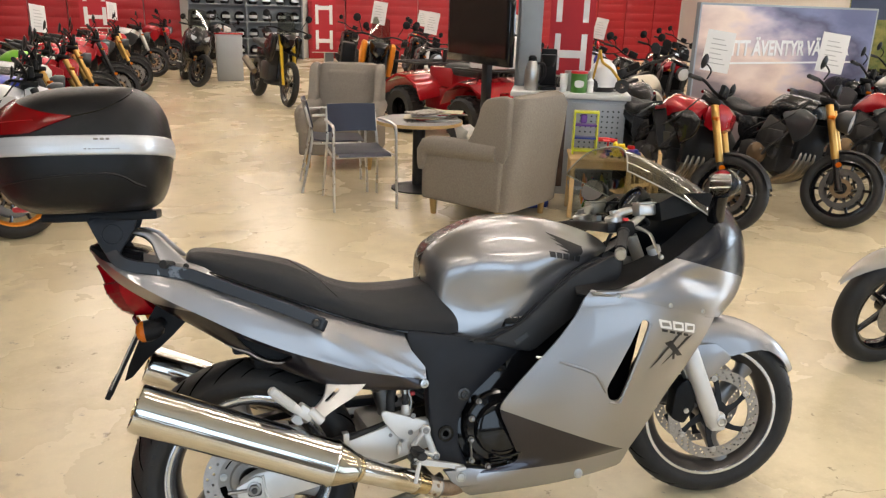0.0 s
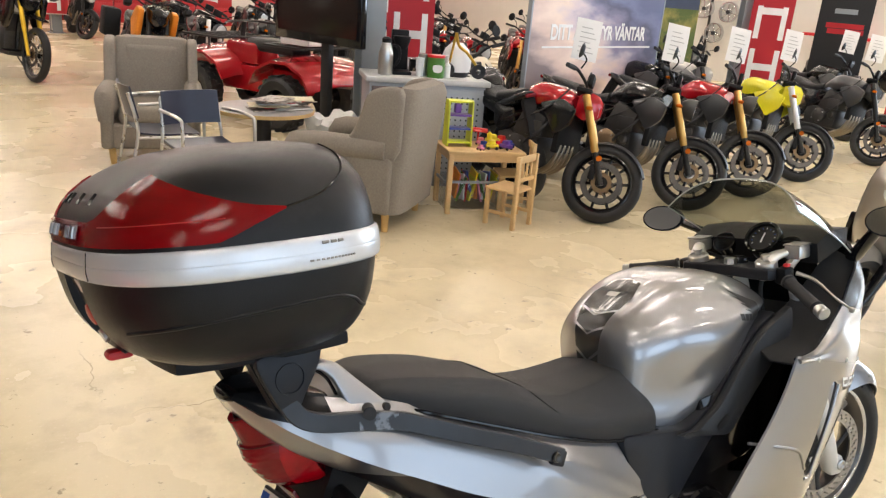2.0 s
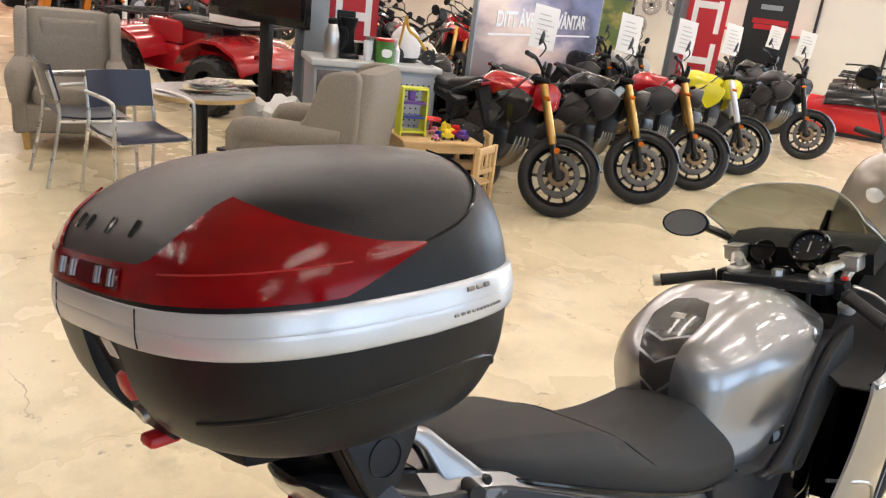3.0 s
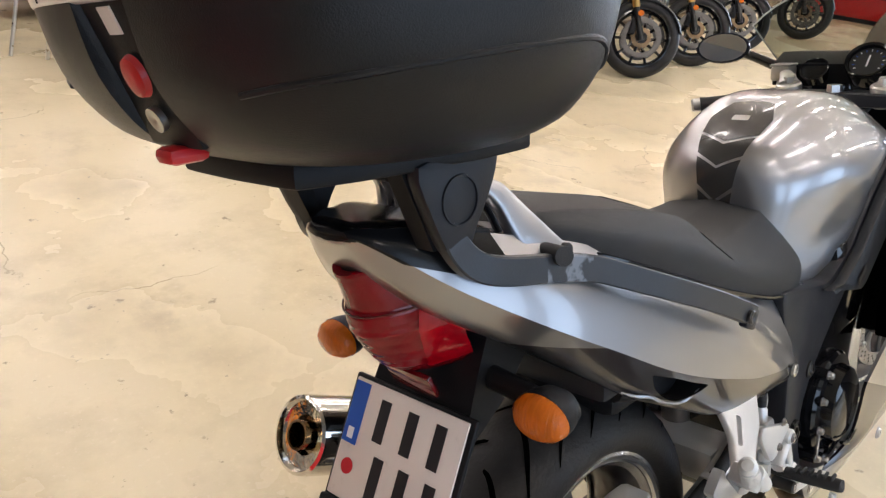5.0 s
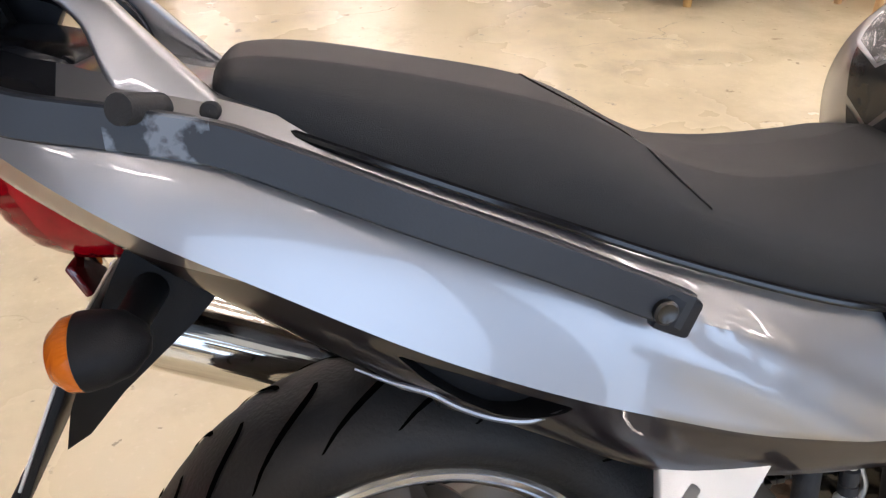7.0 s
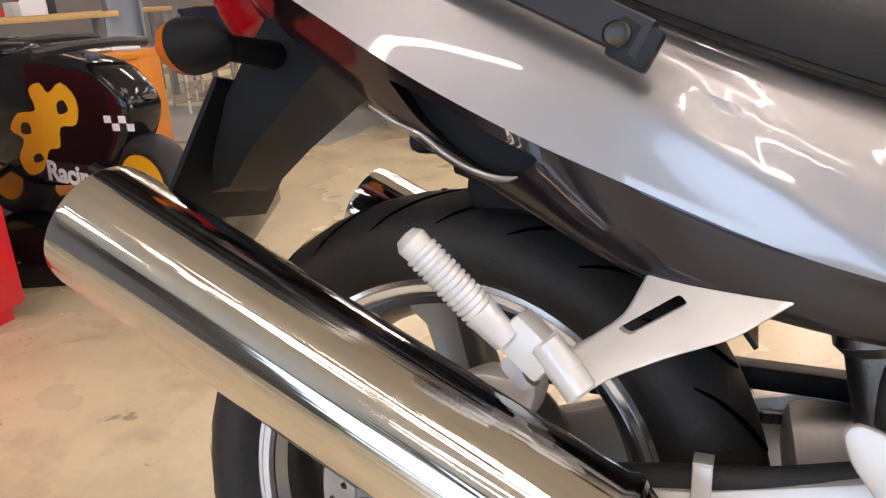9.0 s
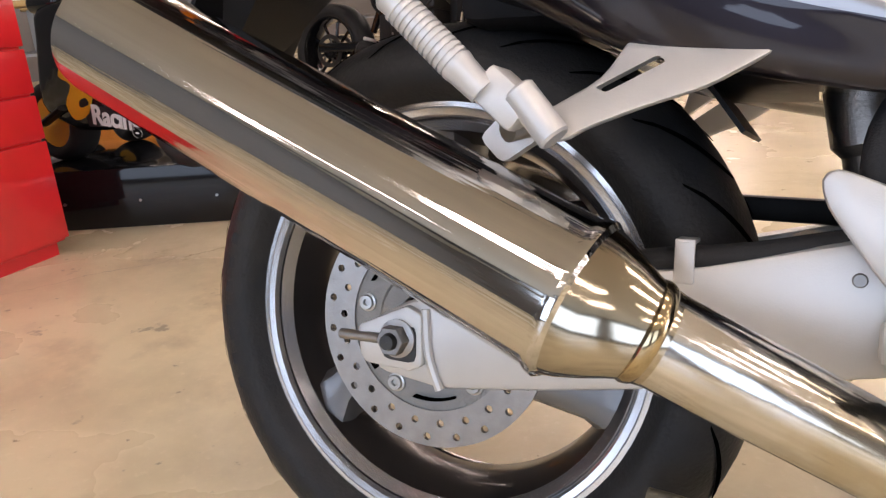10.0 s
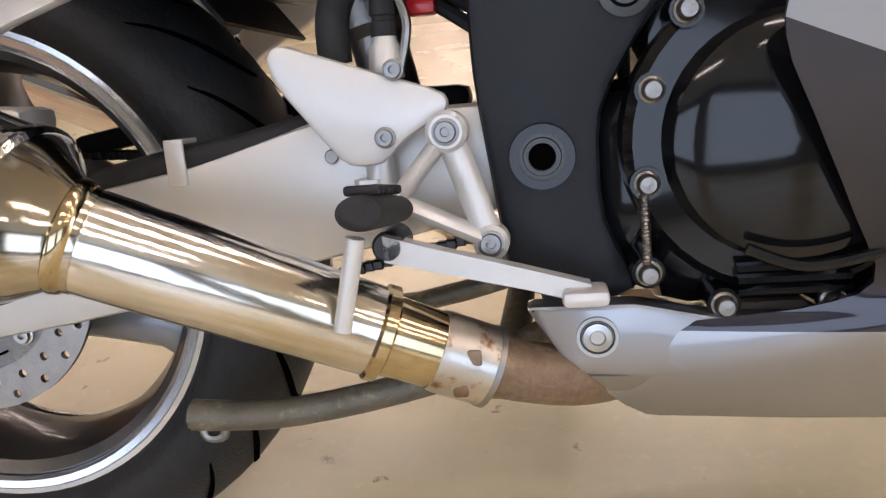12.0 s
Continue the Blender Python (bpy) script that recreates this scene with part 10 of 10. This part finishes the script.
part("sky_strip", box(0, 0.017, 1.72, 1.08, 0.004, 0.34), material("printed_dusk", (0.06, 0.08, 0.14), 0.5, 0.0, 0.4, 4), land)
for k in (-0.45, 0.45):
    part("leg", box(k, -0.02, 0.30, 0.04, 0.04, 0.60), GREY_PAINT, land)
plow = thing("snow_plough", "red snow plough blade on a black quad", "plough", facing(11.7, 3.4, -0.95, -0.30))
part("blade", thick(sheet([[(x, 0.10 * math.cos(v) , 0.30 + 0.26 * math.sin(v)) for x in (-0.75, -0.25, 0.25, 0.75)] for v in np.linspace(-1.35, 1.35, 9)]), 0.012), RED_PLASTIC, plow)
part("cutting_edge", box(0, 0.03, 0.03, 1.5, 0.02, 0.06), MATT_BLACK, plow)
part("push_frame", Mesh().join(box(-0.2, -0.45, 0.25, 0.06, 0.9, 0.06)).join(box(0.2, -0.45, 0.25, 0.06, 0.9, 0.06)), MATT_BLACK, plow)
quad2 = copy_thing(quad, facing(12.5, 3.65, -0.95, -0.30))
tagged(quad2, "black quad bike behind a red plough blade")
for nm in ("mudguard", "body"):
    recolour(quad2, nm, PAINT_BLACK)

# red tool cabinet: its broad side faces the motorcycle
cab = thing("tool_cabinet", "bright red steel tool cabinet with drawers", "cabinet", pose(-1.88, 0.36, 0, 0, 0, 3))
part("carcass", box(0, 0, 0.39, 0.54, 0.94, 0.70, 0.008), RED_PLASTIC, cab)
part("plinth", box(0, 0, 0.03, 0.50, 0.90, 0.06), RED_PLASTIC, cab)
for z0, z1 in ((0.05, 0.335), (0.342, 0.462), (0.469, 0.588), (0.595, 0.735)):
    part("drawer", box(0.272, 0, (z0 + z1) / 2, 0.014, 0.95, z1 - z0, 0.003), RED_PLASTIC, cab)
pap = thing("paper_stack", "stack of white papers on the tool cabinet", "paper", pose(-1.78, 0.30, 0.741))
part("sheets", box(0, 0, 0.03, 0.30, 0.42, 0.06, 0.003), PAPER, pap)

# children's balance motorcycles on a low black stand
stand = thing("display_stand", "low black display stand", "stand", facing(-1.93, 1.24, 0.40, -0.917))
part("deck", box(0, -0.20, 0.0985, 1.30, 0.90, 0.197, 0.008), GLOSS_BLACK, stand)
for k in range(5):
    part("rivet", cyl((-0.5 + 0.25 * k, 0.251, 0.09), (-0.5 + 0.25 * k, 0.254, 0.09), 0.005, seg=8), ALU_BRIGHT, stand)


def ride_on(label, m, graphic=True):
    """A small ride-on motorcycle, x forwards."""
    b = thing("ride_on_motorcycle", label, "toy motorcycle", m, "ride-on motorcycles")
    for wx in (-0.30, 0.30):
        w = part("wheel", lathe((wx, -0.03, 0.135), (0, 1, 0), [(-0.012, 1e-4), (-0.012, 0.085), (0.0, 0.088), (0.06, 0.088), (0.072, 0.085), (0.072, 1e-4)], 28), YELLOW_RIM, b, "yellow disc wheel")
        part("tyre", lathe((wx, 0, 0.135), (0, 1, 0), spline([(-0.045, 0.085), (-0.055, 0.105), (-0.04, 0.13), (0, 0.137), (0.04, 0.13), (0.055, 0.105), (0.045, 0.085)], 3), 36), RUBBER, w)
        part("axle_arm", tube([(wx, -0.075, 0.135), (wx * 0.55, -0.085, 0.19)], 0.022, 8, 1, flat=0.5), MATT_BLACK, b)
        part("axle_nut", cyl((wx, -0.08, 0.135), (wx, -0.10, 0.135), 0.012, seg=6), ALU_BRIGHT, b)
    shape = [(-0.30, 0.20), (-0.26, 0.40), (-0.22, 0.50), (-0.02, 0.52), (0.12, 0.50), (0.25, 0.46), (0.33, 0.36), (0.27, 0.24), (0.16, 0.14), (-0.10, 0.11), (-0.2, 0.13)]
    bod = part("body", prism(round_outline(shape, 3), -0.075, 0.075, r=0.03, seg=3), GLOSS_BLACK, b, "glossy black body")
    part("seat_hump", box(-0.20, 0, 0.51, 0.16, 0.13, 0.06, 0.025, 3), GLOSS_BLACK, b)
    part("handlebar", tube([(0.16, -0.20, 0.52), (0.18, -0.08, 0.53), (0.18, 0.08, 0.53), (0.16, 0.20, 0.52)], 0.014, 8), MATT_BLACK, b)
    for i in range(4):
        for j in range(2):
            if (i + j) % 2:
                part("checker_mark", box(0.25 + 0.028 * i, -0.077, 0.305 + 0.022 * j, 0.026, 0.002, 0.020), WHITE_INK, b)
    if graphic:
        gr = [(-0.16, 0.20), (-0.13, 0.15), (-0.06, 0.17), (-0.02, 0.23), (0.03, 0.24), (0.05, 0.30), (0.12, 0.31), (0.14, 0.38), (0.09, 0.43), (0.03, 0.40), (0.0, 0.43), (-0.05, 0.41), (-0.04, 0.35), (-0.12, 0.34), (-0.17, 0.29), (-0.12, 0.26)]
        part("yellow_graphic", prism(round_outline(gr, 3), -0.0775, -0.0755), YELLOW_RIM, b, "yellow swirled graphic")
        for mark in ([(-0.12, 0.28), (-0.08, 0.28), (-0.08, 0.31), (-0.11, 0.31)], [(0.06, 0.34), (0.10, 0.35), (0.09, 0.38), (0.06, 0.37)], [(-0.09, 0.19), (-0.05, 0.20), (-0.06, 0.22), (-0.09, 0.21)]):
            part("graphic_mark", prism(round_outline(mark, 3), -0.079, -0.0778), INK, b)
        lettering("lettering", "Racing", 0.085, WHITE_INK, b, pose(0.06, -0.0775, 0.155, 90, 6, 0), 0.001)
        part("letter_plate", prism([(-0.09, 0.20), (0.20, 0.185), (0.16, 0.125), (-0.07, 0.13)], -0.0765, -0.0752), INK, b)
    else:
        fl = [(-0.22, 0.36), (-0.02, 0.30), (-0.10, 0.36), (0.02, 0.37), (-0.08, 0.40), (0.02, 0.43), (-0.06, 0.45), (-0.20, 0.47)]
        part("flame_graphic", prism(fl, -0.0775, -0.0755), YELLOW_RIM, b, "yellow flame graphic")
        part("flame_graphic", prism([(a + 0.12, z) for a, z in fl], -0.0765, -0.0755), YELLOW_RIM, b)
    return b


YELLOW_RIM = material("amber_yellow", (0.78, 0.40, 0.012), 0.4, 0.0, 0.05, 20)
ride_on("black and yellow ride-on toy motorcycle", pose(-1.674, 1.174, 0.198, 0, 0, -3))
ride_on("black and yellow ride-on toy motorcycle with flames", pose(-2.30, 1.62, 0.198, 0, 0, -20), False)
obox = thing("orange_crate", "orange painted box with tools on top", "box", facing(-3.05, 2.55, 0.5, -0.87))
part("crate", box(0, 0, 0.29, 0.7, 0.5, 0.56, 0.01), ORANGE, obox)
part("lid", box(0, 0, 0.585, 0.72, 0.52, 0.03, 0.006), ORANGE, obox)
for k in (-1, 1):
    part("batten", box(k * 0.28, 0.256, 0.29, 0.05, 0.012, 0.52, 0.003), ORANGE, obox)
for k in range(5):
    t = thing("hand_tool", "steel hand tool lying on the orange box", "tool", facing(-3.05, 2.55, 0.5, -0.87) @ pose(-0.22 + 0.1 * k, 0.03 * (k % 2), 0.612, 0, 0, 30 * k), "tools on the orange box")
    part("shaft", cyl((-0.09, 0, 0), (0.09, 0, 0), 0.011, seg=8), ALU_BRIGHT if k % 2 else PAPER, t)


def bench(m):
    b = thing("work_table", "wooden-topped work table with steel legs", "table", m, "work tables")
    part("tabletop", box(0, 0, 0.78, 1.7, 0.7, 0.04, 0.006), LEG_WOOD, b)
    part("shelf", box(0, 0, 0.45, 1.6, 0.6, 0.02), GREY_PAINT, b)
    for sx in (-0.78, 0.78):
        for sy in (-0.30, 0.30):
            part("leg", box(sx, sy, 0.38, 0.045, 0.045, 0.76), GREY_PAINT, b)
    return b


tb = bench(facing(-4.6, 3.2, 0.8, -0.6))
copy_thing(tb, facing(-5.6, 4.9, 0.8, -0.6))
copy_thing(tb, facing(-4.2, 6.4, 0.9, -0.4))
rng = random.Random(3)
for k in range(16):
    tbm = (facing(-4.6, 3.2, 0.8, -0.6), facing(-5.6, 4.9, 0.8, -0.6), facing(-4.2, 6.4, 0.9, -0.4))[k % 3]
    it = thing("parts_box", "small box of workshop parts on a table", "box", tbm @ pose(rng.uniform(-0.7, 0.7), rng.uniform(-0.22, 0.22), 0.801, 0, 0, rng.uniform(-40, 40)), "things on the work tables")
    s = rng.uniform(0.08, 0.2)
    part("carton", box(0, 0, s * 0.35, s, s * 0.8, s * 0.7, 0.004), (PAPER, RED_PLASTIC, BLUE, GREY_PAINT, MATT_BLACK, LEG_WOOD)[k % 6], it)
for k in range(3):
    copy_thing(chair, facing(-3.9 - 0.5 * k, 4.6 + 0.7 * k, -0.6, 0.5))
mat = tagged(part("floor_mat", box(-3.2, 3.9, 0.004, 2.4, 1.4, 0.008), material("grey_mat", (0.33, 0.33, 0.32), 0.6)), "pale grey floor mat", "mat", kind="structure")
